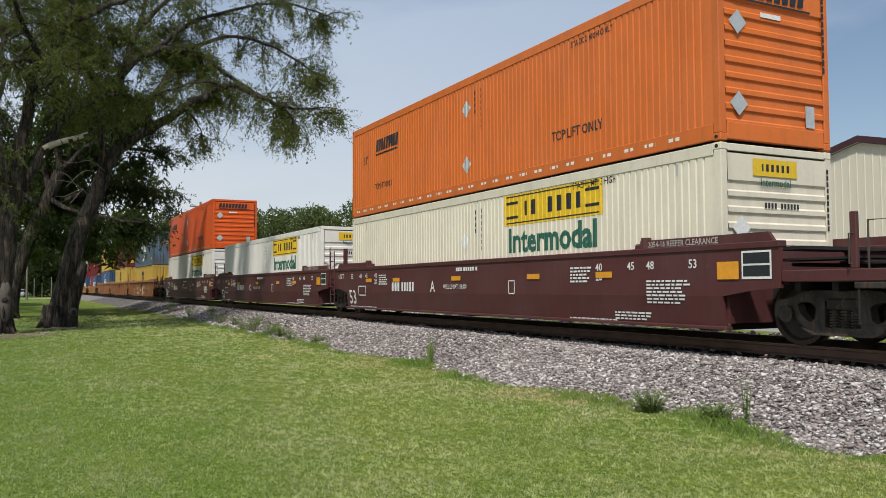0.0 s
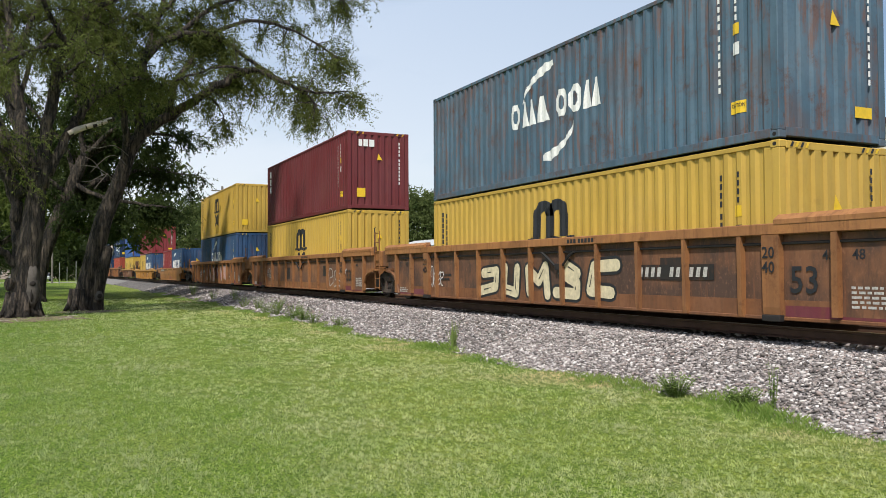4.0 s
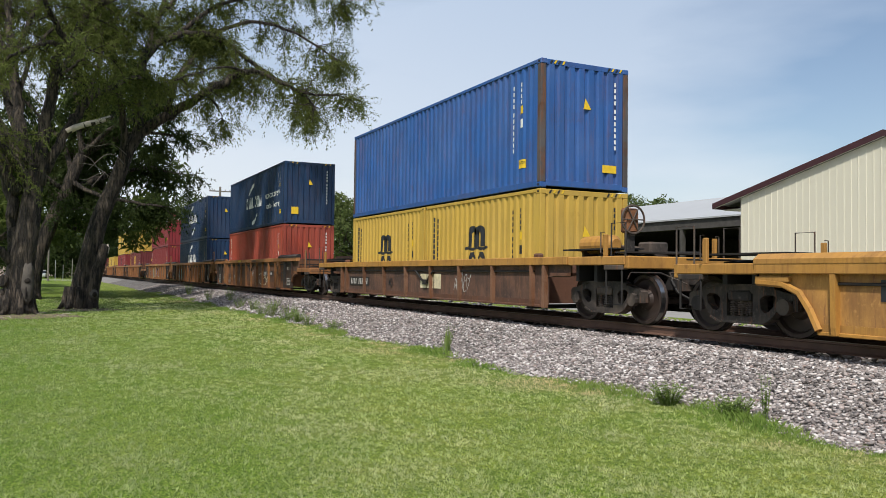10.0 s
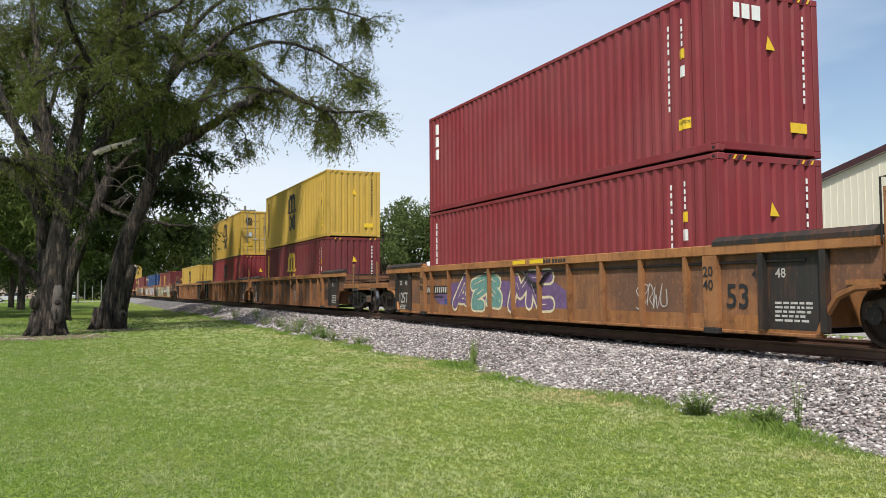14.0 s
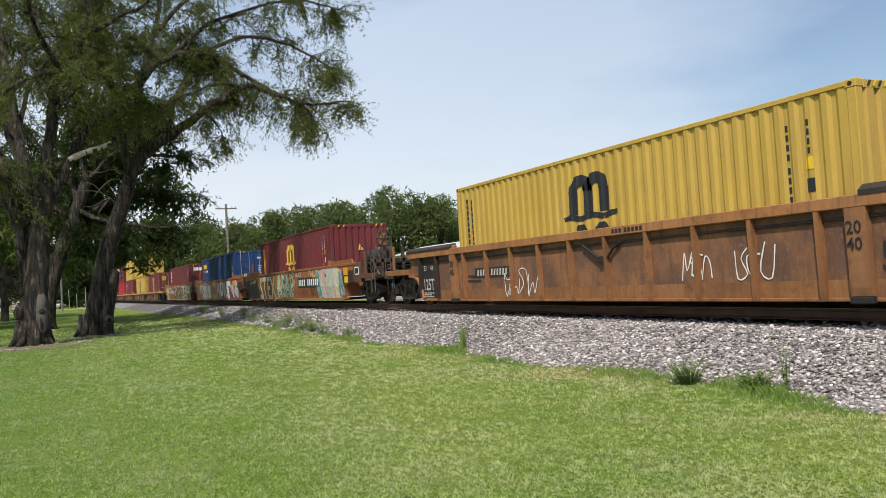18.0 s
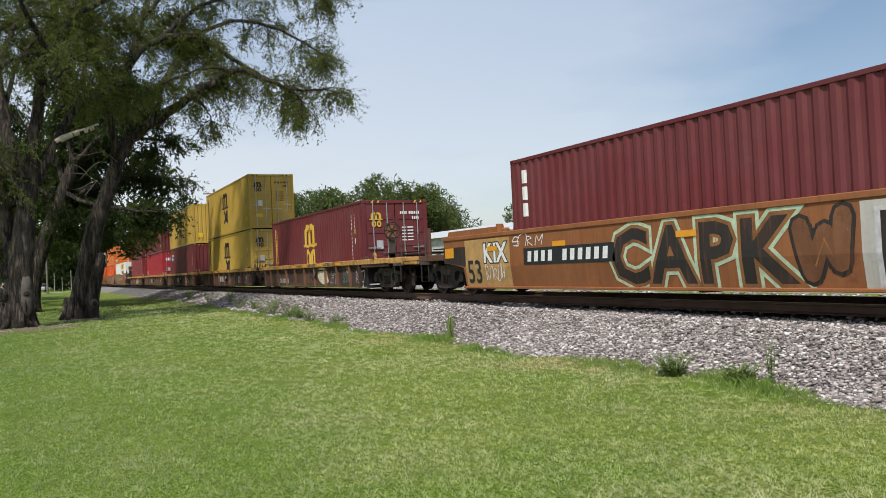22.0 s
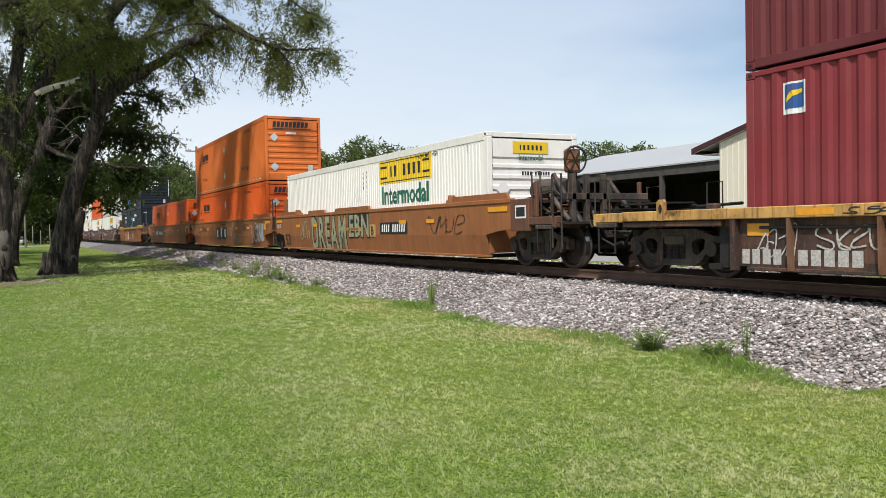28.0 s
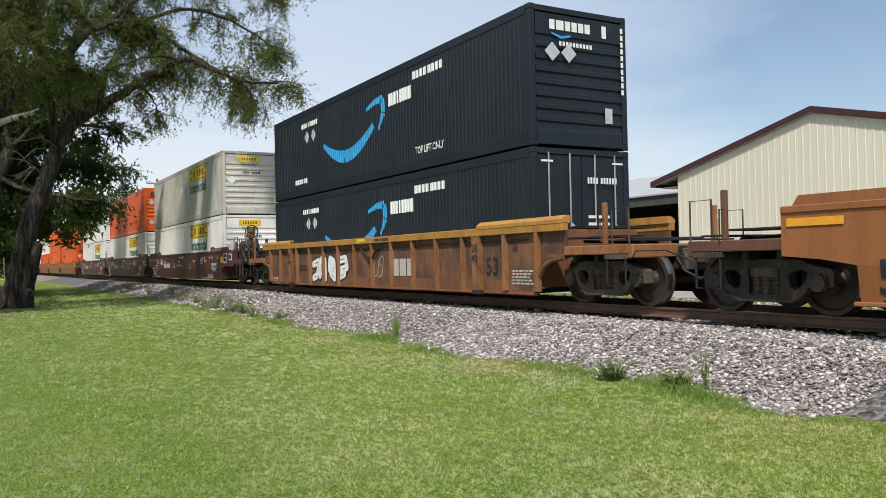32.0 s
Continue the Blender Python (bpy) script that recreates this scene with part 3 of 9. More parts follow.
def container(u, z, L, H, col, doors=False, label="", W=None):
    """A box at train place u (its middle), floor z over the rail. Returns the thing."""
    W = W or (2.591 if L > 15 else 2.438)
    ob = new("shipping_container")
    mat = C[col]
    tagged(ob, label, "container", "containers on the train")
    key = (round(L, 2), round(H, 2), round(W, 2))
    for sg in (-1, 1):
        part("side_panel", lambda: corrugated(L, W, H, sg), mat, ob, key=("side", sg) + key)
        ztop = 0.20 if L > 15 else 0.085
        part("top_rail", lambda: Geo().box(min(sg * (W / 2 - 0.07), sg * W / 2), max(sg * (W / 2 - 0.07), sg * W / 2), -L / 2 + 0.17, L / 2 - 0.17, H - ztop, H - 0.006, 0.008), mat, ob, key=("trail", sg) + key)
        zb = 0.28 if L > 15 else 0.155
        part("bottom_rail", lambda: Geo().box(min(sg * (W / 2 - 0.08), sg * (W / 2 - 0.005)), max(sg * (W / 2 - 0.08), sg * (W / 2 - 0.005)), -L / 2 + 0.17, L / 2 - 0.17, 0.016, zb, 0.008), mat, ob, key=("brail", sg) + key)
        for se in (-1, 1):
            part("corner_post", lambda: Geo().box(min(sg * (W / 2 - 0.14), sg * (W / 2 - 0.002)), max(sg * (W / 2 - 0.14), sg * (W / 2 - 0.002)), min(se * (L / 2 - 0.15), se * (L / 2 - 0.003)), max(se * (L / 2 - 0.15), se * (L / 2 - 0.003)), 0.118, H - 0.118, 0.01), mat, ob, key=("post", sg, se) + key)
            for zc in (0.0, H - 0.118):
                part("corner_casting", lambda: Geo().box(-0.081, 0.081, -0.089, 0.089, 0, 0.118, 0.012), mat, ob, at=pose(sg * (W / 2 - 0.081), se * (L / 2 - 0.089), zc), key=("casting",))
                if sg > 0:
                    continue
                # Black disc laid on the casting for the shaded hole; nothing is cut.
                part("casting_hole", lambda: Geo().prism([(0.036 * math.cos(a) * 1.0, 0.059 + 0.03 * math.sin(a)) for a in [k * math.pi / 5 for k in range(10)]], -0.002, 0.002), M_BLACK, ob, at=pose(sg * (W / 2 + 0.0015), se * (L / 2 - 0.089), zc), key=("hole",))
    for se in (-1, 1):
        part("end_header", lambda: Geo().box(-W / 2 + 0.165, W / 2 - 0.165, min(se * (L / 2 - 0.1), se * (L / 2 - 0.004)), max(se * (L / 2 - 0.1), se * (L / 2 - 0.004)), H - 0.13, H - 0.008, 0.01), mat, ob, key=("head", se) + key)
        part("end_sill", lambda: Geo().box(-W / 2 + 0.165, W / 2 - 0.165, min(se * (L / 2 - 0.1), se * (L / 2 - 0.004)), max(se * (L / 2 - 0.1), se * (L / 2 - 0.004)), 0.03, 0.172 if L < 15 else 0.31, 0.01), mat, ob, key=("sill", se) + key)
        if (se == -1) == doors:
            for half in (-1, 1):
                leaf = part("door_leaf", lambda: door_leaf(W, H, se, L, half), mat, ob, key=("leaf", se, half) + key)
                for k in (0.28, 0.74) if se < 0 else ():
                    x = half * k * (W / 2 - 0.1)
                    part("lock_rod", lambda: Geo().tube([(0, 0, 0.12), (0, 0, H - 0.1)], 0.02, 7), M_GALV, leaf, "galvanised lock rod", at=pose(x, se * (L / 2 + 0.002), 0), key=("rod", H))
                    part("lock_handle", lambda: Geo().box(-0.22, 0.22, -0.012, 0.012, -0.02, 0.02, 0.006).box(-0.03, 0.03, -0.025, 0.02, -0.06, 0.06, 0.006), M_GALV, leaf, at=pose(x, se * (L / 2 + 0.018), 1.05 + 0.2 * (k > 0.5)), key=("handle",))
        else:
            part("end_wall", lambda: blank_end(W, H, se, L), mat, ob, key=("blank", se) + key)
    part("roof_panel", lambda: Geo().box(-W / 2 + 0.07, W / 2 - 0.07, -L / 2 + 0.1, L / 2 - 0.1, H - 0.05, H - 0.022), mat, ob, key=("roof",) + key)
    part("floor_frame", lambda: Geo().box(-W / 2 + 0.08, W / 2 - 0.08, -L / 2 + 0.1, L / 2 - 0.1, 0.05, 0.15), M_BLACK, ob, key=("floor",) + key)
    MOVERS.append((ob, u, z))
    ob["size"] = (L, W, H)
    return ob


SMALL = ("marking", "logo", "lettering", "logo_lines", "lift_slot", "reflective_tape")


def on_side(ob, tris, mat, name="marking", label="", out=0.0):
    """Marks on the side towards the lawn; s runs from the rear end forwards. out: how far they lie over other marks."""
    L, W, H = ob["size"]
    g = laid(tris, side_profile(L), lambda s, z, d: (-(W / 2 + 0.0025 + out - d), L / 2 - s, z))
    return part(name, g, mat, ob, label, kind="stuff" if name in SMALL else "")


def on_end(ob, tris, mat, name="marking", label="", out=0.006):
    """Marks on the front end; s runs from the lawn side across."""
    L, W, H = ob["size"]
    g = Geo()
    for t in tris:
        g.add([(-W / 2 + s, -L / 2 - out, z) for s, z in t], [(0, 1, 2)])
    return part(name, g, mat, ob, label, kind="stuff" if name in SMALL else "")


def numbers_side(ob, mat=M_WHITE):
    """The upright column of identification bars, type code and warning labels near the front of the side."""
    L, W, H = ob["size"]
    if L > 15:
        on_side(ob, stack_blocks(L / 2 + 0.22, H - 0.42, 0.05, 0.10, 4, 0.5) + stack_blocks(L / 2 + 0.50, H - 0.40, 0.05, 0.10, 7, 0.5), mat)
        return
    on_side(ob, stack_blocks(L - 1.25, H - 0.42, 0.050, 0.095, 4, 0.5) + stack_blocks(L - 1.25, H - 1.05, 0.050, 0.095, 7, 0.5), mat)
    on_side(ob, stack_blocks(L - 0.85, H - 0.40, 0.045, 0.09, 4, 0.5), mat)
    on_side(ob, rect(L - 0.92, L - 0.76, H - 1.12, H - 0.94), M_SIGN, "warning_label")
    on_side(ob, rect(L - 0.92, L - 0.76, H - 1.45, H - 1.25), mat, "data_plate")
    if L > 7:
        on_side(ob, rect(L - 0.98, L - 0.66, 0.50, 0.70), M_SIGN, "warning_label", "yellow caution label")
        on_side(ob, words("CAUTION", L - 0.96, 0.60, 0.085, 0.72), M_DARK, "lettering", out=0.004)


def stripes_end(ob, mat=M_WHITE, nums=True, doors=False):
    L, W, H = ob["size"]
    for s in (0.22, W - 0.62):
        for k in range(4):
            on_end(ob, [[(s + k * 0.11, H - 0.10), (s + k * 0.11 + 0.05, H - 0.10), (s + k * 0.11 + 0.10, H - 0.02)], [(s + k * 0.11, H - 0.10), (s + k * 0.11 + 0.10, H - 0.02), (s + k * 0.11 + 0.05, H - 0.02)]], M_SIGN if k % 2 else M_DARK, "hazard_stripe")
    if nums and not doors:
        on_end(ob, stack_blocks(W - 0.42, H - 0.35, 0.050, 0.095, 4, 0.5) + stack_blocks(W - 0.42, H - 0.98, 0.050, 0.095, 7, 0.5), mat)
        on_end(ob, [[(1.15, H - 1.05), (1.37, H - 1.05), (1.2, H - 0.80)]], M_SIGN, "warning_label")
        on_end(ob, rect(0.35, 0.68, 0.45, 0.78) if random.random() < 0.5 else rect(W - 0.75, W - 0.35, 0.42, 0.60), M_SIGN, "warning_label", "yellow caution label")
    if doors:
        on_end(ob, blocks(W - 1.05, H - 0.50, 0.10, (0.045,) * 4 + (-0.03,) + (0.045,) * 6, 0.025), mat, out=0.012)
        on_end(ob, blocks(W - 0.6, H - 0.68, 0.10, (0.045,) * 4, 0.025), mat, out=0.012)
        for k in range(5):
            on_end(ob, blocks(W - 1.0, H - 0.98 - k * 0.11, 0.04, (0.16, 0.22), 0.05), mat, out=0.012)
        on_end(ob, rect(0.35, 0.72, 0.62, 0.80), M_SIGN, "warning_label", out=0.012)
        on_end(ob, rect(0.48, 0.72, 1.2, 1.5), M_PLATE, "data_plate", out=0.012)


def logo_arches(ob, s, z, mat, small=False, k=1.0):
    """A shipping line's mark as plain shapes: three broad legs under two arches on a wavy foot, over two rings."""
    a = []
    for i in range(3):
        a += rect(s + (0.53 * i - 0.08) * k, s + (0.53 * i + 0.23) * k, z + 1.05 * k, z + 1.52 * k, 0.02 * k)
    for i in range(2):
        cx, cz = s + (0.53 * i + 0.345) * k, z + 1.51 * k
        ring_pt = lambda r, j: (cx - r * k * math.cos(j * math.pi / 8), cz + r * k * math.sin(j * math.pi / 8) * (0.86 if r > 0.2 else 1.1))
        for j in range(8):
            p, q, u, v = ring_pt(0.11, j), ring_pt(0.42, j), ring_pt(0.42, j + 1), ring_pt(0.11, j + 1)
            a += [[p, q, u], [p, u, v]]
    a += ribbon([(s + (-0.30 + 0.2 * i) * k, z + (0.985 + 0.03 * math.sin(i * 1.6)) * k) for i in range(10)], [0.09 * k] + [0.12 * k] * 8 + [0.09 * k])
    for i in range(2):
        a += loop_shape(s + (0.02 + 0.68 * i) * k, z + 0.06 * k, 0.58 * k, 0.78 * k, 0.19 * k)
    on = on_end if small else on_side
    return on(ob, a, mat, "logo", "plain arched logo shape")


def loop_shape(s, z, w, h, t):
    """A closed eight-sided ring."""
    o = [(0.3, 0), (0.7, 0), (1, 0.28), (1, 0.72), (0.7, 1), (0.3, 1), (0, 0.72), (0, 0.28)]
    P = [(s + a * w, z + b * h) for a, b in o]
    Q = [(s + w / 2 + (a - 0.5) * (w - 2 * t), z + h / 2 + (b - 0.5) * (h - 2 * t)) for a, b in o]
    out = []
    for i in range(8):
        j = (i + 1) % 8
        out += [[P[i], P[j], Q[j]], [P[i], Q[j], Q[i]]]
    return out


def logo_swoosh(ob, s, z, k=1.0, blocks_only=False, two=True):
    """A shipping line's mark as plain shapes: rings and peaks between two tapering strokes."""
    h, t, x, out = 0.62 * k, 0.15 * k, s, []
    for form, w in (("ring", 0.46), ("peaks", 0.62), ("peak", 0.52), ("gap", 0.14), ("ring", 0.46), ("ring", 0.48), ("peaks", 0.64)):
        w *= k
        if form == "ring":
            out += loop_shape(x, z, w, h, t)
        for i in range({"peak": 1, "peaks": 2}.get(form, 0)):
            d = w / (1 if form == "peak" else 2)
            out += [[(x + i * d, z), (x + (i + 1) * d, z), (x + (i + 0.62) * d, z + h)], [(x + i * d, z), (x + (i + 0.62) * d, z + h), (x + (i + 0.30) * d, z + h)]]
        x += w + 0.07 * k
    on_side(ob, out, M_WHITE, "logo", "row of plain white logo shapes")
    if blocks_only:
        return
    drop = 0.20 if two else 0.0
    up = [(0.55, 0.80), (0.80, 1.12), (1.15, 1.32), (1.55, 1.46), (1.95, 1.52)]
    on_side(ob, ribbon([(s + a * k * (1.0 if two else 0.8), z - drop + 0.62 * k + (b - 0.62) * k * (1.0 if two else 0.60)) for a, b in up], [0.03, 0.10, 0.15, 0.24, 0.12]), M_WHITE, "logo_stroke")
    if two:
        dn = [(2.75, -0.12), (2.55, -0.42), (2.2, -0.64), (1.8, -0.78), (1.45, -0.80)]
        on_side(ob, ribbon([(s + a * k, z - 0.06 + b * k) for a, b in dn], [0.03, 0.10, 0.15, 0.24, 0.12]), M_WHITE, "logo_stroke")


def diamond(s, z, r):
    return shape([(s - r, z), (s, z - r), (s + r, z), (s, z + r)])


def style(ob, brand, doors=False):
    L, W, H = ob["size"]
    if brand == "trucker":            # orange long boxes
        on_side(ob, blocks(2.05, H - 0.98, 0.36, (0.15,) * 9, 0.035, 0.05) + rect(2.0, 3.65, H - 1.10, H - 1.05), M_DARK, "logo", "plain black logo bars")
        for tx, s, z, sz, q in (("TOP LIFT ONLY", 1.95, 0.75, 0.24, 0.8), ("TOP LIFT ONLY", L - 4.6, 0.70, 0.28, 0.85), ("STACK 2 HIGH ONLY", L - 3.9, H - 0.40, 0.17, 0.8), ("53'", 1.0, H - 1.25, 0.34, 0.9)):
            on_side(ob, words(tx, s, z, sz, q), M_DARK, "lettering")
        for z in (H - 0.78, 0.72):
            on_side(ob, diamond(L / 2 - 0.2, z, 0.22), M_PLATE, "placard_holder", "bare metal diamond placard")
        n = 26
        on_side(ob, [t for i in range(n) for t in rect(0.4 + i * (L - 1.0) / n, 0.4 + i * (L - 1.0) / n + 0.28, 0.13, 0.19)], M_WHITE, "reflective_tape", "white reflective tape strips")
        on_end(ob, blocks(0.35, H - 0.50, 0.25, (0.14,) * 9, 0.045, 0.04) + rect(0.35, W - 0.45, H - 0.58, H - 0.545), M_DARK, "logo", "plain black logo bars")
        on_end(ob, rect(0.95, 1.42, H - 0.80, H - 0.72), M_WHITE, "data_plate", out=0.004)
        for z in (H - 0.95, 0.62):
            on_end(ob, diamond(0.42, z, 0.2), M_PLATE, "placard_holder", "bare metal diamond placard")
        on_end(ob, rect(W - 0.62, W - 0.40, 0.35, 0.72), M_PLATE, "document_box")
        on_end(ob, stack_blocks(W - 0.17, H - 0.25, 0.06, 0.1, 10), M_DARK)
        numbers_side(ob, M_DARK)
    if brand == "hauler":             # white long boxes
        on_side(ob, rect(9.65, 13.20, 1.99, 2.68), M_SIGN, "logo_panel", "yellow logo panel")
        on_side(ob, blocks(10.50, 2.18, 0.32, (0.09, 0.16, -0.10, 0.16, 0.16, 0.16, 0.14), 0.17, 0.0), M_DARK, "logo", "plain black logo bars", out=0.004)
        on_side(ob, rect(9.75, 10.22, 2.14, 2.20) + rect(9.75, 10.2, 2.46, 2.52) + rect(12.65, 13.1, 2.17, 2.23) + rect(12.65, 13.1, 2.48, 2.54) + rect(9.75, 13.1, 2.03, 2.055) + rect(9.75, 13.1, 2.62, 2.645), M_DARK, "logo_lines", out=0.004)
        on_side(ob, words("Intermodal", 9.80, 1.40, 0.74, 0.98, 0.03), M_GREEN, "lettering", "dark green lettering")
        on_side(ob, words("STACK LIMIT 3 HIGH", L - 3.9, H - 0.34, 0.18, 0.8), M_DARK, "lettering")
        on_side(ob, diamond(L / 2 - 0.3, 1.75, 0.22), M_WHITE, "placard_holder")
        on_side(ob, [t for s in (1.2, L - 1.0) for t in rect(s, s + 0.05, H - 0.42, H - 0.22)], M_PLATE, "lift_slot")
        on_end(ob, rect(0.70, 1.72, H - 0.50, H - 0.22), M_SIGN, "logo_panel", "yellow logo panel")
        on_end(ob, blocks(0.90, H - 0.42, 0.12, (0.035, 0.06, 0.06, 0.06, 0.06, 0.06), 0.06), M_DARK, "logo", out=0.008)
        on_end(ob, words("Intermodal", 0.86, H - 0.66, 0.19, 0.85), M_GREEN, "lettering")
        on_end(ob, blocks(0.95, H - 1.02, 0.09, (0.05,) * 4 + (-0.05,) + (0.05,) * 6, 0.025), M_DARK)
        on_end(ob, diamond(0.42, H - 1.35, 0.2), M_WHITE, "placard_holder")
        on_end(ob, stack_blocks(W - 0.14, H - 0.3, 0.05, 0.08, 10), M_DARK)
        numbers_side(ob, M_DARK)
    if brand == "line_m":             # arched mark
        dark = {"maroon_paint": M_GOLD}.get(C_of(ob), M_DARK)
        logo_arches(ob, L * 0.5 - 0.75 if L > 7 else L * 0.44, H - 2.28 if L > 7 else H - 1.92, dark, k=1.0 if L > 7 else 0.66)
        nm = M_DARK if C_of(ob) == "yellow_paint" else dark if C_of(ob) == "maroon_paint" else M_DARK
        on_side(ob, stack_blocks(0.55, H - 0.35, 0.06, 0.12, 13, 0.25) + stack_blocks(0.80, H - 0.40, 0.06, 0.12, 10, 0.3), nm)
        numbers_side(ob, M_DARK if C_of(ob) == "yellow_paint" else M_WHITE)
        if doors:
            logo_arches(ob, 0.32, H - 0.95, dark, True, 0.28)
        stripes_end(ob, M_DARK if C_of(ob) == "yellow_paint" else M_WHITE, True, doors)
    if brand == "line_c":
        logo_swoosh(ob, 4.3 if L > 7 else 0.72, 1.32 if L > 7 else 0.98, 0.94 if L > 7 else 1.06, False, L > 7)
        numbers_side(ob)
        stripes_end(ob, M_WHITE, True, doors)
    if brand == "line_c_eco":
        logo_swoosh(ob, 4.3, 1.12, 0.94)
        on_side(ob, words("eco container", 8.6, 1.40, 0.46, 1.0), M_WHITE, "lettering", "white lettering")
        on_side(ob, words("bamboo flooring", 8.7, 0.88, 0.40, 1.0), M_WHITE, "lettering", "white lettering")
        numbers_side(ob)
        stripes_end(ob)
    if brand in ("lessor", "lessor_low"):
        on_side(ob, stack_blocks(0.42, H - 0.28, 0.22, 0.30, 3, 0.25) if brand == "lessor" else stack_blocks(0.42, H - 0.32, 0.15, 0.17, 6, 0.22), M_WHITE, "logo", "plain white stacked logo bars")
        if brand == "lessor":
            on_end(ob, blocks(0.42, H - 0.56, 0.26, (0.14, 0.18, 0.2), 0.05), M_WHITE, "logo", "plain white logo bars")
        numbers_side(ob)
        stripes_end(ob, M_WHITE, True, doors)
    if brand == "lessor_s":
        on_side(ob, blocks(0.50, H - 0.70, 0.28, (0.22, 0.23, 0.23, 0.23, 0.24), 0.06), M_SIGN, "logo", "plain yellow logo bars")
        on_side(ob, blocks(0.60, H - 0.98, 0.13, (0.18,), 0) + blocks(1.5, H - 0.98, 0.13, (0.6,)), M_WHITE)
        on_side(ob, rect(0.85, 1.4, H - 1.0, H - 0.82, 0.08), plain("red_marking", (0.5, 0.02, 0.03), 0.5, 0, 0.1, 12, 0), "logo_flash")
        numbers_side(ob)
        stripes_end(ob, M_WHITE, True, doors)
    if brand == "lessor_f":
        on_side(ob, rect(0.66, 1.06, H - 0.72, H - 0.26), M_WHITE, "logo_plate")
        on_side(ob, rect(0.69, 1.03, H - 0.64, H - 0.29), C["bright_blue"], "logo", out=0.004)
        on_side(ob, ribbon([(0.72, H - 0.53), (0.84, H - 0.43), (1.0, H - 0.40)], [0.05, 0.085, 0.05]), M_SIGN, "logo_stroke", out=0.008)
        numbers_side(ob)
        stripes_end(ob, M_WHITE, True, doors)
    if brand == "lessor_b":
        on_side(ob, rect(0.55, 1.75, H - 0.98, H - 0.42, 0.03), C["bright_blue"], "logo_plate")
        on_side(ob, blocks(0.85, H - 0.92, 0.20, (0.1, 0.12, 0.12, 0.12, 0.1), 0.04) + rect(0.62, 0.70, H - 0.95, H - 0.5), M_WHITE, "logo", "plain white logo bars", out=0.004)
        on_side(ob, rect(0.95, 1.74, H - 0.62, H - 0.46), M_SIGN, "logo_stroke", out=0.004)
        numbers_side(ob)
        stripes_end(ob, M_WHITE, True, doors)
    if brand == "lessor_r":
        on_side(ob, blocks(0.5, 0.95, 0.45, (0.14, 0.14), 0.06), M_WHITE, "logo", "plain white logo bars")
        on_end(ob, blocks(0.35, H - 0.75, 0.26, (0.13, 0.13, 0.06), 0.04), M_WHITE, "logo", out=0.012)
        numbers_side(ob)
        stripes_end(ob, M_WHITE, True, doors)
    if brand == "parcel":
        arc = [(4.9 + i * 0.42, 1.72 - 0.86 * math.sin(math.pi * (0.10 + 0.80 * i / 9)) + 0.10 * i / 9) for i in range(10)]
        on_side(ob, ribbon(arc, [0.12, 0.22, 0.30, 0.36, 0.38, 0.38, 0.36, 0.32, 0.26, 0.20]), M_BLUE, "logo_arc", "sky blue curved stroke")
        on_side(ob, ribbon([(8.2, 2.05), (8.75, 2.18), (9.25, 2.20), (9.32, 1.8), (9.0, 1.38)], [0.10, 0.16, 0.22, 0.22, 0.08]), M_BLUE, "logo_tip")
        on_side(ob, blocks(9.65, 1.90, 0.34, (0.24, 0.17, 0.10, 0.40, 0.22), 0.05), M_WHITE, "logo", "plain white logo bars")
        on_side(ob, blocks(2.9, H - 0.62, 0.16, (0.14,) * 8, 0.05) + blocks(2.2, 0.42, 0.16, (0.14,) * 6, 0.06) + words("TOP LIFT ONLY", L - 5.0, 0.42, 0.26, 0.8) + blocks(L - 5.1, H - 0.55, 0.2, (0.15,) * 8, 0.05), M_WHITE)
        for s in (3.4, 4.0):
            on_side(ob, diamond(s, H - 0.95, 0.22), M_PLATE, "placard_holder")
        for s in (0.55, 0.98):
            on_end(ob, diamond(s, H - 0.95 if not doors else 1.15, 0.2), M_PLATE, "placard_holder", "bare metal diamond placard", 0.03)
        if not doors:
            on_end(ob, blocks(0.5, H - 0.48, 0.20, (0.14, 0.2, 0.14, 0.14, 0.14, 0.14), 0.035), M_WHITE, "logo", "plain white logo bars")
            on_end(ob, ribbon([(0.55, H - 0.56), (0.8, H - 0.63), (1.05, H - 0.58)], [0.03, 0.06, 0.04]), M_BLUE, "logo_arc")
            on_end(ob, blocks(0.75, H - 0.80, 0.09, (0.06,) * 10, 0.03) + rect(1.9, 2.02, H - 0.52, H - 0.26), M_WHITE)
            on_end(ob, rect(1.95, 2.15, 0.55, 0.88), M_PLATE, "document_box")
            on_end(ob, stack_blocks(W - 0.17, H - 0.25, 0.07, 0.11, 10), M_WHITE)
        else:
            on_end(ob, blocks(1.40, H - 0.72, 0.13, (0.05,) * 4 + (-0.02,) + (0.05,) * 6, 0.028), M_WHITE, out=0.03)
            for k in range(5):
                on_end(ob, blocks(1.4, H - 1.45 - k * 0.15, 0.06, (0.22, 0.3), 0.06), M_WHITE, out=0.03)
            on_end(ob, rect(0.2, 0.5, H - 0.3, H - 0.26) + rect(W - 0.5, W - 0.2, H - 0.3, H - 0.26), M_WHITE, out=0.03)
    if brand == "plain":
        numbers_side(ob)
        stripes_end(ob, M_WHITE, True, doors)


def C_of(ob):
    return ob.children[0].data.materials[0].name


# ---- well cars ----
WHEEL_R = 0.475


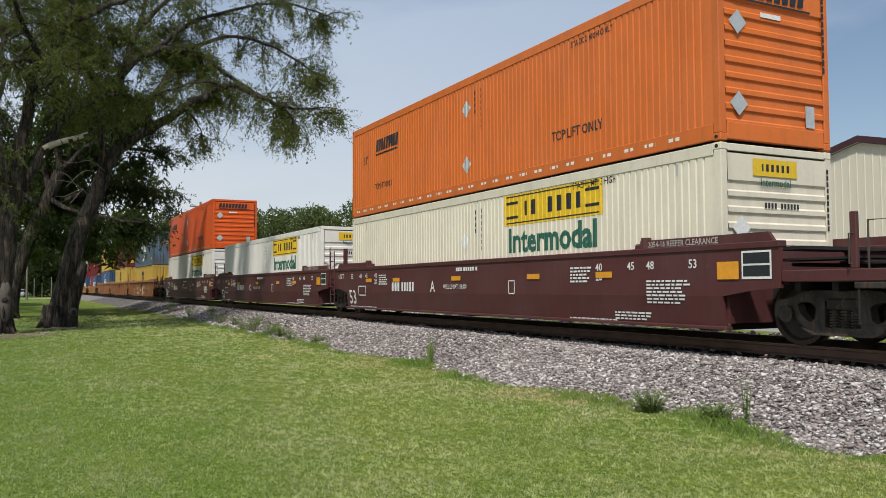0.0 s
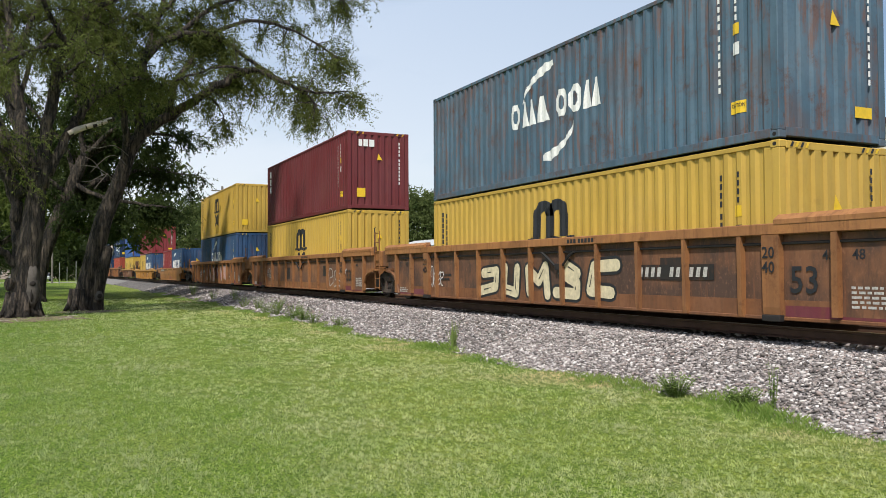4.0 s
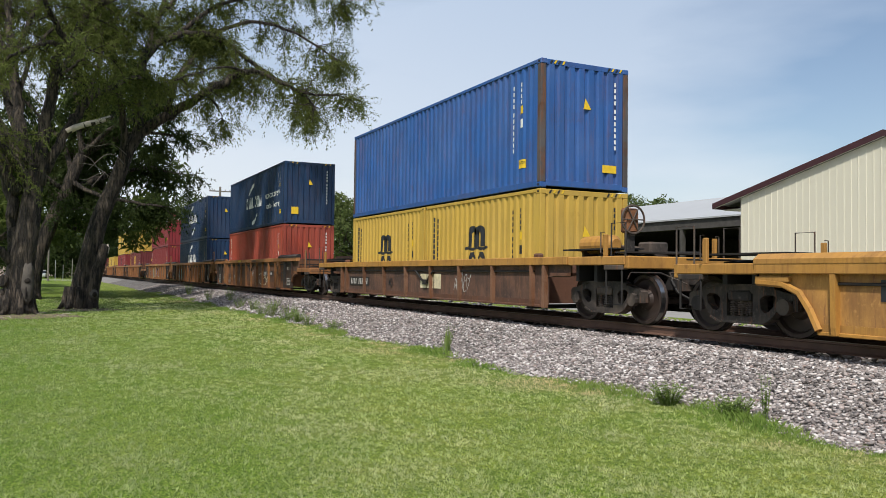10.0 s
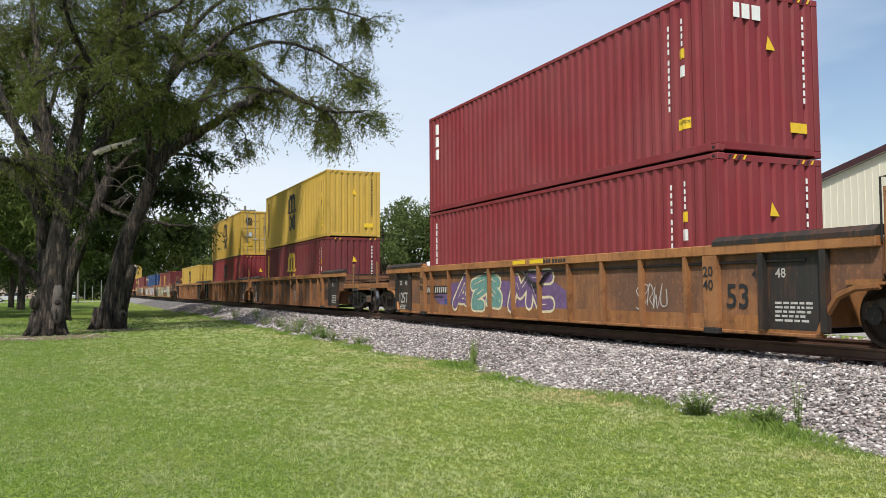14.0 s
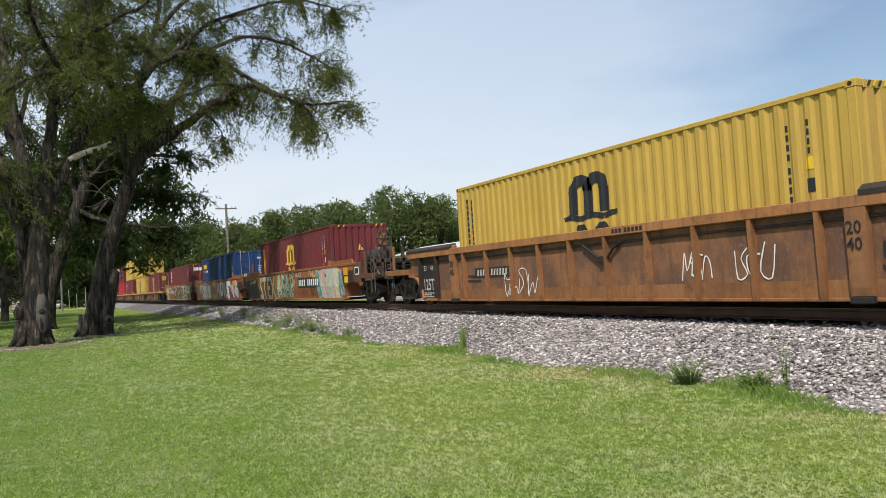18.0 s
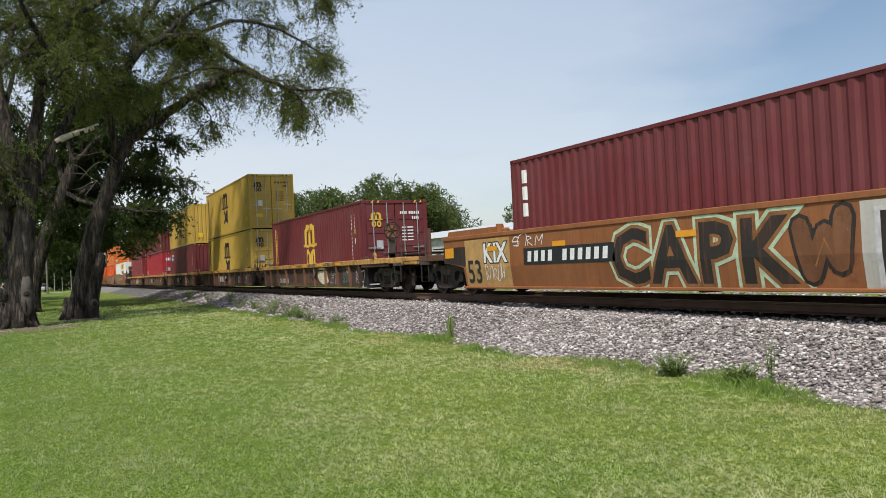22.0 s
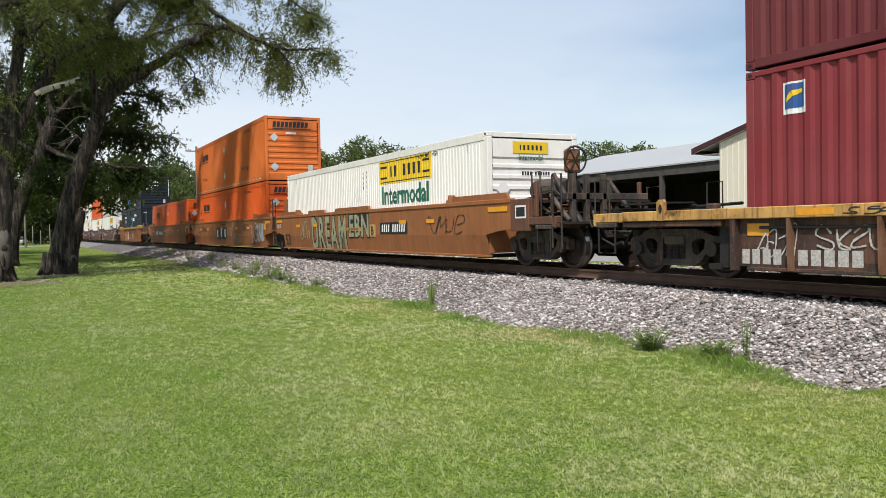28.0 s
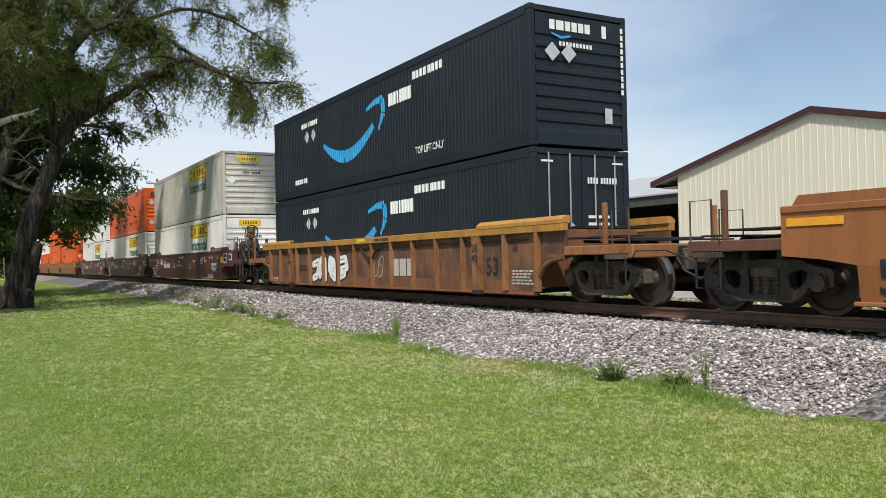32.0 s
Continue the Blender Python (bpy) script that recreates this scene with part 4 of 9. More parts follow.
def wheel_geo():
    """A wheelset: tapered axle, two dished wheels with flange, two bearing caps."""
    g = Geo()
    g.tube([(-1.12, 0, 0), (-0.8, 0, 0), (-0.3, 0, 0), (0.3, 0, 0), (0.8, 0, 0), (1.12, 0, 0)], [0.075, 0.09, 0.08, 0.08, 0.09, 0.075], 12)
    for s in (-1, 1):
        pr = [(0.69, 0.02), (0.69, 0.16), (0.73, 0.20), (0.735, 0.37), (0.69, 0.405), (0.685, WHEEL_R + 0.025), (0.705, WHEEL_R + 0.025), (0.72, WHEEL_R), (0.825, WHEEL_R - 0.006), (0.83, 0.405), (0.775, 0.37), (0.77, 0.2), (0.83, 0.16), (0.83, 0.02)]
        vs, fs, n = [], [], 30
        for i in range(n):
            a = 2 * math.pi * i / n
            vs += [(s * x, r * math.cos(a), r * math.sin(a)) for x, r in pr]
        m = len(pr)
        for i in range(n):
            for j in range(m - 1):
                fs.append((i * m + j, i * m + j + 1, ((i + 1) % n) * m + j + 1, ((i + 1) % n) * m + j))
        g.add(vs, fs)
        for k in range(3):
            a = 2 * math.pi * k / 3
            g.tube([(s * 1.12, 0.05 * math.cos(a), 0.05 * math.sin(a)), (s * 1.145, 0.05 * math.cos(a), 0.05 * math.sin(a))], 0.016, 6)
    return g


def side_frame_geo(s):
    """A heavy cast truck side frame: arched top beam, two triangular openings and a window for the springs."""
    g = Geo()
    x0, x1 = (0.93, 1.09) if s > 0 else (-1.09, -0.93)
    for m in (-1, 1):
        for poly in ([(0.0, 0.88), (0.52, 0.88), (0.70, 0.82), (0.66, 0.69), (0.58, 0.70), (0.0, 0.72)],
                     [(0.70, 0.82), (0.92, 0.74), (1.06, 0.72), (1.12, 0.66), (1.12, 0.40), (1.05, 0.40), (1.03, 0.60), (0.80, 0.60), (0.72, 0.64), (0.66, 0.69)],
                     [(0.27, 0.72), (0.42, 0.71), (0.41, 0.60), (0.43, 0.40), (0.50, 0.33), (0.44, 0.12), (0.27, 0.12)],
                     [(0.42, 0.71), (0.58, 0.70), (0.47, 0.66), (0.41, 0.60)],
                     [(0.44, 0.12), (0.50, 0.33), (0.58, 0.36), (0.68, 0.48), (0.72, 0.64), (0.80, 0.60), (0.78, 0.44), (0.62, 0.22)],
                     [(0.0, 0.12), (0.30, 0.12), (0.30, 0.24), (0.0, 0.24)]):
            g.prism([(m * y, z) for y, z in poly], x0, x1)
        g.prism([(m * y, z) for y, z in ((0.0, 0.90), (0.53, 0.90), (0.72, 0.84), (0.70, 0.80), (0.52, 0.86), (0.0, 0.86))], x0 - 0.025, x1 + 0.025)
        g.prism([(m * y, z) for y, z in ((0.0, 0.10), (0.45, 0.10), (0.63, 0.20), (0.61, 0.235), (0.44, 0.14), (0.0, 0.14))], x0 - 0.025, x1 + 0.025)
        g.box(x0 - 0.02, x1 + 0.02, m * 0.89 - 0.11, m * 0.89 + 0.11, 0.38, 0.60, 0.02)
    g.v = [(x, y, 0.49 + (z - 0.49) * 0.78) for x, y, z in g.v]
    return g


def truck():
    """A four-wheel truck with its origin on the rail."""
    t = part("truck", lambda: Geo().box(-1.12, 1.12, -0.235, 0.235, 0.54, 0.71, 0.03).box(-0.35, 0.35, -0.3, 0.3, 0.71, 0.82, 0.03), M_TRUCK, None)
    for s in (-1, 1):
        part("side_frame", lambda: side_frame_geo(s), M_TRUCK, t, key=("sideframe", s))
        part("spring_nest", spring_nest, M_TRUCK, t, at=pose(s * 1.01, 0, 0.27), key=("spring",), kind="stuff")
        for k in (-1, 1):
            part("bearing_cap", lambda: Geo().tube([(-0.06, 0, 0), (0.05, 0, 0), (0.06, 0, 0)], [0.125, 0.125, 0.09], 12), M_TRUCK, t, at=pose(s * 1.09, k * 0.89, WHEEL_R), key=("cap",))
    part("brake_beam", lambda: Geo().tube([(-0.8, -0.32, 0.4), (0.8, -0.32, 0.4)], 0.04, 6).tube([(-0.8, 0.32, 0.4), (0.8, 0.32, 0.4)], 0.04, 6), M_BLACK, t)
    for k in (-1, 1):
        ws = part("wheelset", wheel_geo, M_WHEEL, t, "rust-brown wheels on an axle", at=pose(0, k * 0.89, WHEEL_R), key=("wheelset",))
        tr = part("tread", lambda: Geo().add(*ring(-0.826, -0.716, WHEEL_R + 0.001)), M_TREAD, ws, "bright polished tread", key=("tread",))
        WHEELS.append((ws, k * 0.89))
    return t


def ring(x0, x1, r, n=30):
    vs = [(x, r * math.cos(2 * math.pi * i / n), r * math.sin(2 * math.pi * i / n)) for i in range(n) for x in (x0, x1)]
    return vs, [(2 * i, 2 * i + 1, (2 * i + 3) % (2 * n), (2 * i + 2) % (2 * n)) for i in range(n)]


def spring():
    g = Geo()
    g.tube([(0.070 * math.cos(a), 0.070 * math.sin(a), a * 0.0060) for a in [i * math.pi / 4 for i in range(57)]], 0.013, 5)
    return g.v, g.f


def spring_nest():
    g = Geo()
    for k in (-0.165, 0.0, 0.165):
        v, f = spring()
        g.add([(x, y + k, z) for x, y, z in v], f)
        g.tube([(0, k, 0), (0, k, 0.27)], 0.05, 6)
    return g


WHEELS, MOVERS, TRUCK = [], [], []


def put_truck(car, y):
    if not TRUCK:
        TRUCK.append(truck())
        t = TRUCK[0]
        for ws, y0 in WHEELS:
            rows, turn = [], -16.39 / WHEEL_R
            for f in range(0, 961):
                rows.append((f / 30, Matrix.Translation((0, y0, WHEEL_R)) @ Matrix.Rotation(-turn * f / 30, 4, "X")))
            walk(ws, rows)
    else:
        t = copy_thing(TRUCK[0], Matrix())
    t.parent = car
    t.matrix_basis = pose(0, y, 0)
    return t


HANDRAIL = lambda pts, r=0.016: Geo().tube(pts, r, 6)


def ladder(car, x, y, z0, z1, n=4, w=0.42, mat=None, axis="y"):
    g = Geo()
    d = (0, w) if axis == "y" else (w, 0)
    g.tube([(x, y, z0), (x, y, z1)], 0.018, 6).tube([(x + d[0], y + d[1], z0), (x + d[0], y + d[1], z1)], 0.018, 6)
    for i in range(n):
        z = z0 + 0.06 + (z1 - z0 - 0.12) * i / max(1, n - 1)
        g.tube([(x, y, z), (x + d[0], y + d[1], z)], 0.014, 6)
    return part("ladder", g, mat or M_BLACK, car)


def brake_wheel(car, x, y, z, axis="y"):
    g = Geo().torus((x, y, z), 0.27, 0.022, 22, 6, axis)
    for k in range(6):
        a = k * math.pi / 3
        e = (x + 0.27 * math.cos(a), y, z + 0.27 * math.sin(a)) if axis == "y" else (x, y + 0.27 * math.cos(a), z + 0.27 * math.sin(a))
        g.tube([(x, y, z), e], 0.013, 5)
    w = part("brake_wheel", g, M_TRUCK, car, "spoked hand brake wheel")
    part("brake_housing", Geo().box(x - 0.17, x + 0.17, y + 0.02, y + 0.2, z - 0.26, z + 0.22, 0.04) if axis == "y" else Geo().box(x + 0.02, x + 0.2, y - 0.17, y + 0.17, z - 0.26, z + 0.22, 0.04), M_RUSTY, car, "rusty brake housing")
    part("brake_mast", Geo().box(x - 0.09, x + 0.09, y + 0.05, y + 0.16, 1.05, z - 0.2, 0.01) if axis == "y" else Geo().box(x + 0.05, x + 0.16, y - 0.09, y + 0.09, 1.05, z - 0.2, 0.01), M_TRUCK, car)


SPEC = {  # top of side, bottom, half length of the full-depth side, half length of the upper side
    "smooth": (1.53, 0.20, 8.2, 9.3), "ribbed": (1.57, 0.14, 8.2, 9.2), "low": (1.12, 0.18, 6.75, 8.30),
    "gold": (1.22, 0.16, 6.4, 7.7), "goldribbed": (1.14, 0.12, 8.2, 9.3), "short": (1.30, 0.22, 6.35, 7.5)}


def well_car(u, kind, col, front, rear, label, chord=None, ribs=14, brake=False):
    """One well of a car, its middle at train place u. front and rear: a joint ("j") or a coupler ("c"), and its distance from the middle."""
    top, bot, hl, hu = SPEC[kind]
    mat, car = C[col], new("well_car")
    cmat = C[chord] if chord else C["rib_dull"] if col == "car_dull" else C["chord_tan"] if kind == "ribbed" else mat
    tagged(car, label, "railcar", "well cars of the train")
    HW = 1.475
    pmat = {"car_tan": C["panel_tan"], "car_tan_dark": C["panel_dark"], "car_yellow": C["panel_gold"], "car_dull": C["panel_dull"]}.get(col, mat)
    dark = 200 < u < 320
    rmat = {"car_dirt": C["rib_dull"], "car_tan": C["rib_tan"], "car_tan_dark": C["rib_tan"], "car_dull": C["rib_dull"]}.get(col, mat)
    ribbed = kind in ("ribbed", "low", "goldribbed", "short")
    ends = {-1: front, 1: rear}
    he = {e: (5.5 if ends[e][0] == "c" else 7.0) if kind == "low" else hl for e in (-1, 1)}

    def outline(hl, hu, z0, z1, shelf):
        if kind in ("low", "short"):
            a, e = he[-1] + 0.30, he[1] + 0.30
            return [(-a, z0), (e, z0), (e, shelf + 0.08), (hu, shelf + 0.08), (hu, z1), (-hu, z1), (-hu, shelf + 0.08), (-a, shelf + 0.08)]
        if ribbed:
            return [(-hl, z0), (hl, z0), (hl + 0.16, shelf - 0.30), (hl + 0.34, shelf - 0.06), (hl + 0.62, shelf + 0.06), (hu, shelf + 0.08), (hu, z1), (-hu, z1), (-hu, shelf + 0.08), (-hl - 0.62, shelf + 0.06), (-hl - 0.34, shelf - 0.06), (-hl - 0.16, shelf - 0.30)]
        return [(-hl, z0), (hl, z0), (hl + 0.50, shelf), (hu, shelf + 0.05), (hu, z1), (-hu, z1), (-hu, shelf + 0.05), (-hl - 0.50, shelf)]
    shelf = 0.80 if top > 1.25 else 0.76
    for sg in (-1, 1):
        xi = HW - 0.11 if ribbed else HW - 0.02
        if kind in ("smooth", "gold"):
            # upper sheet upright, lower sheet tucked slightly in below a crease
            g, zc = Geo(), 0.72
            g.prism(outline(hl, hu, zc, top - 0.10, max(shelf, zc + 0.02)), sg * (xi - 0.05), sg * xi)
            a, b = (-hl, hl), (-hl - 0.02, hl + 0.02)
            vs = []
            for x_off in (0.0, 0.05):
                for z, inset in ((bot, 0.07), (zc, 0.0)):
                    vs += [(sg * (xi - inset - x_off), -hl, z), (sg * (xi - inset - x_off), hl, z)]
            g.add(vs, [(0, 1, 3, 2), (4, 6, 7, 5), (0, 4, 5, 1), (0, 2, 6, 4), (1, 5, 7, 3)])
            part("side_sheet", g, mat, car)
        else:
            part("side_sheet", Geo().prism(outline(hl, hu, bot + 0.06, top - 0.15, shelf), sg * (xi - 0.04), sg * xi), pmat, car)
            part("foot_plate", Geo().box(min(sg * (xi - 0.02), sg * (xi + 0.008)), max(sg * (xi - 0.02), sg * (xi + 0.008)), -he[-1], he[1], bot + 0.04, bot + (0.30 if top > 1.3 else 0.16)), mat, car)
        ch = 0.17 if ribbed else 0.10
        part("top_chord", Geo().box(min(sg * (HW - 0.16), sg * (HW + 0.004)), max(sg * (HW - 0.16), sg * (HW + 0.004)), -hu, hu, top - ch, top, 0.012), cmat, car, "worn painted top chord" if chord else "")
        bx = 0.085 if ribbed else 0.015
        part("bottom_chord", Geo().box(min(sg * (HW - 0.17), sg * (HW - bx)), max(sg * (HW - 0.17), sg * (HW - bx)), -he[-1] - 0.06, he[1] + 0.06, bot, bot + 0.055, 0.010), mat, car)
        if ribbed:
            part("pipe", Geo().tube([(sg * (xi + 0.03), -he[-1] + 0.2, top - 0.30), (sg * (xi + 0.03), he[1] - 0.2, top - 0.30)], 0.022, 6), M_BLACK, car)
        if ribbed:
            n = ribs
            rear = Geo()
            for i in range(n):
                r0, r1 = (-he[-1] + 0.75, he[1] - 0.75) if kind == "low" else (-hl + 0.25, hl - 0.25)
                y = r0 + (r1 - r0) * i / (n - 1)
                if kind == "ribbed" and abs(y) > 6.3:
                    continue
                wide = 0.030 if kind == "low" else 0.042
                prof = [(HW - 0.11, bot + 0.02), (HW - 0.035, bot + 0.02), (HW - 0.020, bot + 0.13), (HW - 0.003, top - 0.17), (HW - 0.11, top - 0.17)]
                if sg < 0:
                    part("rib", lambda: Geo().prism([(-p[0], p[1]) for p in prof], -wide, wide, "y"), rmat, car, at=pose(0, y, 0), key=("rib", kind))
                else:
                    rear.prism(prof, y - wide, y + wide, "y")
            if sg < 0 and n > 12:
                for y in (-6.12, 6.12):
                    part("wide_post", lambda: Geo().prism([(-p[0] - 0.006, p[1] + (0.06 if p[1] < 0.5 else 0)) for p in prof], -0.16, 0.16, "y"), rmat, car, at=pose(0, y, 0), key=("post", kind))
                    part("post_foot", lambda: Geo().box(-HW - 0.005, -HW + 0.10, -0.17, 0.17, bot - 0.02, bot + 0.075, 0.01), M_BLACK, car, at=pose(0, y, 0), key=("foot", kind))
            if sg < 0:
                part("valve_box", Geo().box(-HW + 0.02, -HW + 0.11, -0.62, -0.38, top - 0.68, top - 0.54, 0.012), M_BLACK, car)
                part("air_hose", Geo().tube([(-HW + 0.06, 0.15, top - 0.30), (-HW + 0.05, -0.08, top - 0.42), (-HW + 0.05, -0.34, top - 0.57), (-HW + 0.05, -0.5, top - 0.60), (-HW + 0.05, -0.66, top - 0.57), (-HW + 0.05, -0.85, top - 0.40), (-HW + 0.06, -1.05, top - 0.30)], 0.030, 6), M_BLACK, car)
            if sg > 0:
                part("far_ribs", rear, mat, car, kind="stuff")
            for e in (-1, 1):
                if kind in ("low", "short"):
                    part("end_rib", Geo().box(min(sg * (HW - 0.11), sg * (HW - 0.01)), max(sg * (HW - 0.11), sg * (HW - 0.01)), e * (he[e] + 0.26) - 0.05, e * (he[e] + 0.26) + 0.05, bot, top - 0.17), mat if kind == "low" else rmat, car)
                else:
                    part("end_rib", Geo().tube([(sg * (HW - 0.07), e * (hl + 0.02), bot + 0.07), (sg * (HW - 0.07), e * (hl + 0.16), shelf - 0.30), (sg * (HW - 0.07), e * (hl + 0.34), shelf - 0.06), (sg * (HW - 0.07), e * (hl + 0.62), shelf + 0.06), (sg * (HW - 0.07), e * hu, shelf + 0.09)], 0.055, 6), mat, car)
                if kind in ("ribbed", "goldribbed"):
                    y0, y1 = min(e * (hl - 2.0), e * hu), max(e * (hl - 2.0), e * hu)
                    part("end_guide", Geo().prism([(sg * (HW - 0.20), top - 0.02), (sg * (HW + 0.012), top - 0.02), (sg * (HW + 0.012), top + 0.05), (sg * (HW - 0.10), top + 0.13), (sg * (HW - 0.20), top + 0.13)], y0, y1, "y"), C["car_black"] if dark else cmat, car)
                if kind == "ribbed" and sg < 0:
                    yb = e * (hl - 0.42)
                    part("end_panel", Geo().box(-HW + 0.10, -HW + 0.106, yb - 0.52, yb + 0.52, bot + 0.10, top - 0.18), C["car_black"] if dark else pmat, car, "faded black end panel" if dark else "")
                    part("panel_frame", Geo().box(-HW - 0.001, -HW + 0.10, yb - 0.62, yb - 0.52, bot + 0.09, top - 0.17), C["car_black"] if dark else rmat, car)
                    part("panel_frame", Geo().box(-HW - 0.001, -HW + 0.10, yb + 0.52, yb + 0.62, bot + 0.09, top - 0.17), C["car_black"] if dark else rmat, car)
        else:
            for e in (-1, 1):   # raised guide boxes on the top chord near the ends
                y0, y1 = e * (hl - 1.9), e * (hu - 0.15)
                if kind == "smooth":
                    part("guide_plate", Geo().prism([(min(y0, y1), top), (max(y0, y1), top), (max(y0, y1) - (0.1 if e > 0 else 0), top + 0.14), (min(y0, y1) + (0.1 if e < 0 else 0), top + 0.14)], sg * (HW - 0.13), sg * (HW - 0.06)), mat, car)
                    part("guide_knob", Geo().tube([(sg * (HW - 0.09), y0 + e * 0.12, top), (sg * (HW - 0.09), y0 + e * 0.12, top + 0.19)], 0.09, 10), mat, car)
        for e in (-1, 1):
            part("container_guide", Geo().box(min(sg * 1.27, sg * 1.42), max(sg * 1.27, sg * 1.42), e * 6.25 - 0.11, e * 6.25 + 0.11, top - 0.05, top + 0.09, 0.03), mat, car)
    if kind == "smooth" and col != "car_maroon" and u < 480:
        for e in (-1, 1):
            part("end_panel", Geo().prism([(e * (hl - 0.12), 0.75), (e * (hl + 0.52), shelf + 0.02), (e * (hu + 0.003), shelf + 0.06), (e * (hu + 0.003), 1.25), (e * (hl - 0.12), 1.25)], -HW + 0.012, -HW + 0.02), C["car_black"], car, "faded black end panel")
    for i in range(3):
        y = -hl + 0.5 + (2 * hl - 1.0) * i / 2
        part("floor_beam", lambda: Geo().box(-HW + 0.15, HW - 0.15, -0.12, 0.12, 0.17, 0.258), M_BLACK, car, at=pose(0, y, 0), key=("floorbeam",))
    for e in (-1, 1):
        joint, far = ends[e]
        # bulkhead at the end of the well and the deck over the truck
        part("bulkhead", Geo().box(-HW + 0.12, HW - 0.12, min(e * (he[e] - 0.02), e * (he[e] + 0.05)), max(e * (he[e] - 0.02), e * (he[e] + 0.05)), 0.3, top - 0.06), mat, car) if not (kind == "low" and ends[e][0] == "c") else None
        if kind == "low" and ends[e][0] == "c":
            for k in (-1, 1):
                part("inner_wall", Geo().box(min(k * 1.25, k * 1.29), max(k * 1.25, k * 1.29), min(e * 5.75, e * 6.18), max(e * 5.75, e * 6.18), 0.2, top - 0.17), M_BLACK, car)
            part("end_slope", Geo().box(-1.25, 1.25, e * 6.15 - 0.03, e * 6.15 + 0.03, 0.3, top - 0.17), M_BLACK, car)
        part("deck", Geo().box(-HW + 0.03, HW - 0.03, min(e * (he[e] + 0.5), e * hu), max(e * (he[e] + 0.5), e * hu), shelf + 0.10, shelf + 0.17), mat, car)
        part("deck_frame", Geo().box(-0.95, 0.95, min(e * (hl + 0.5), e * hu), max(e * (hl + 0.5), e * hu), top - 0.12, top - 0.07), M_BLACK, car)
        if kind == "low":
            for k in (-1, 1):
                part("end_bracket", lambda: Geo().prism([(-0.09, -0.15), (0.09, -0.15), (0.09, 0.16), (0.05, 0.21), (-0.05, 0.21), (-0.09, 0.16)], -0.03, 0.03), cmat, car, "worn yellow end bracket", at=pose(k * (HW - 0.02), e * (7.3 if ends[e][0] == "c" else hu - 0.10), top - 0.02), key=("bracket",))
                # Dark oval in place of the bracket's shaded opening, which is not cut.
                part("bracket_hole", lambda: Geo().prism([(0.040 * math.cos(a), 0.05 + 0.08 * math.sin(a)) for a in [q * math.pi / 6 for q in range(12)]], -0.034, 0.034), M_BLACK, car, at=pose(k * (HW - 0.02), e * (7.3 if ends[e][0] == "c" else hu - 0.10), top - 0.02), key=("bracket_hole",))
        if joint == "j":
            part("centre_sill", Geo().prism([(-0.48, 0.70), (0.48, 0.70), (0.42, 1.10), (-0.42, 1.10)], min(e * (he[e] + 0.05), e * (far - 0.08)), max(e * (he[e] + 0.05), e * (far - 0.08)), "y"), M_BLACK, car)
            if e > 0:
                put_truck(car, far)
                part("joint_casting", Geo().box(-0.62, 0.62, far - 0.42, far + 0.40, 1.0, 1.30, 0.05), M_TRUCK, car)
                part("brake_hose", Geo().tube([(-1.15, hu - 0.1, 1.25), (-1.2, far - 0.1, 1.0), (-1.15, far + 0.35, 1.22)], 0.03, 6), M_BLACK, car)
                for k in (-1.0, 1.0):
                    part("end_block", Geo().box(k * 1.05 - 0.30, k * 1.05 + 0.30, hu - 0.02, far - 0.08, shelf + 0.22, top - 0.02, 0.03), C["car_black"] if kind == "smooth" and col != "car_maroon" else mat, car)
                for k in (-1.0, 1.0):
                    part("side_bearing_arm", Geo().box(k * 0.95 - 0.14, k * 0.95 + 0.14, hu - 0.1, far + 0.45, shelf + 0.06, shelf + 0.2, 0.02), mat, car)
            else:
                if kind == "low":
                    ladder(car, -HW + 0.10, -he[-1] - 0.78, 0.42, top - 0.20, 3, 0.36, M_TRUCK)
                else:
                    ladder(car, -HW + 0.10, -hu - 0.48, 0.28, top + 0.62, 7, 0.40, mat if col == "car_maroon" or ribbed else M_TRUCK)
                part("handrail", HANDRAIL([(-HW + 0.1, -hu - 0.02, top - 0.1), (-HW + 0.1, -hu - 0.02, top + 0.75), (-HW + 0.1, -hu - 0.12, top + 0.75)]), M_BLACK, car)
                part("step_plate", Geo().box(-HW + 0.05, -HW + 0.5, -hu - 0.5, -hu, shelf + 0.10, shelf + 0.14), mat, car)
                for k in (-1.0, 1.0):
                    part("end_block", Geo().box(k * 1.05 - 0.30, k * 1.05 + 0.30, -far + 0.08, -hu + 0.02, shelf + 0.22, top - 0.02, 0.03), C["car_black"] if kind == "smooth" and col != "car_maroon" else mat, car)
                if kind == "smooth":
                    part("end_post", Geo().box(-HW + 0.55, -HW + 0.66, -hu - 0.3, -hu - 0.16, shelf + 0.1, top + 0.72), mat, car)
        else:
            yt = 7.40 if kind == "low" else far - 1.75
            dz = top - 0.01 if top < 1.35 else 1.10
            smat = cmat if kind in ("gold", "goldribbed", "short", "low") or col == "car_maroon" else C["rib_tan"] if kind == "ribbed" else C["car_dull"]
            put_truck(car, e * yt)
            part("centre_sill", Geo().prism([(-0.42, 0.66), (0.42, 0.66), (0.36, 1.05), (-0.36, 1.05)], min(e * (he[e] + 0.05), e * (far - 0.55)), max(e * (he[e] + 0.05), e * (far - 0.55)), "y"), M_BLACK, car)
            part("shear_plate", Geo().box(-HW + 0.14, HW - 0.14, min(e * hu, e * (far - 0.76)), max(e * hu, e * (far - 0.76)), dz - 0.14, dz - 0.10), M_BLACK, car)
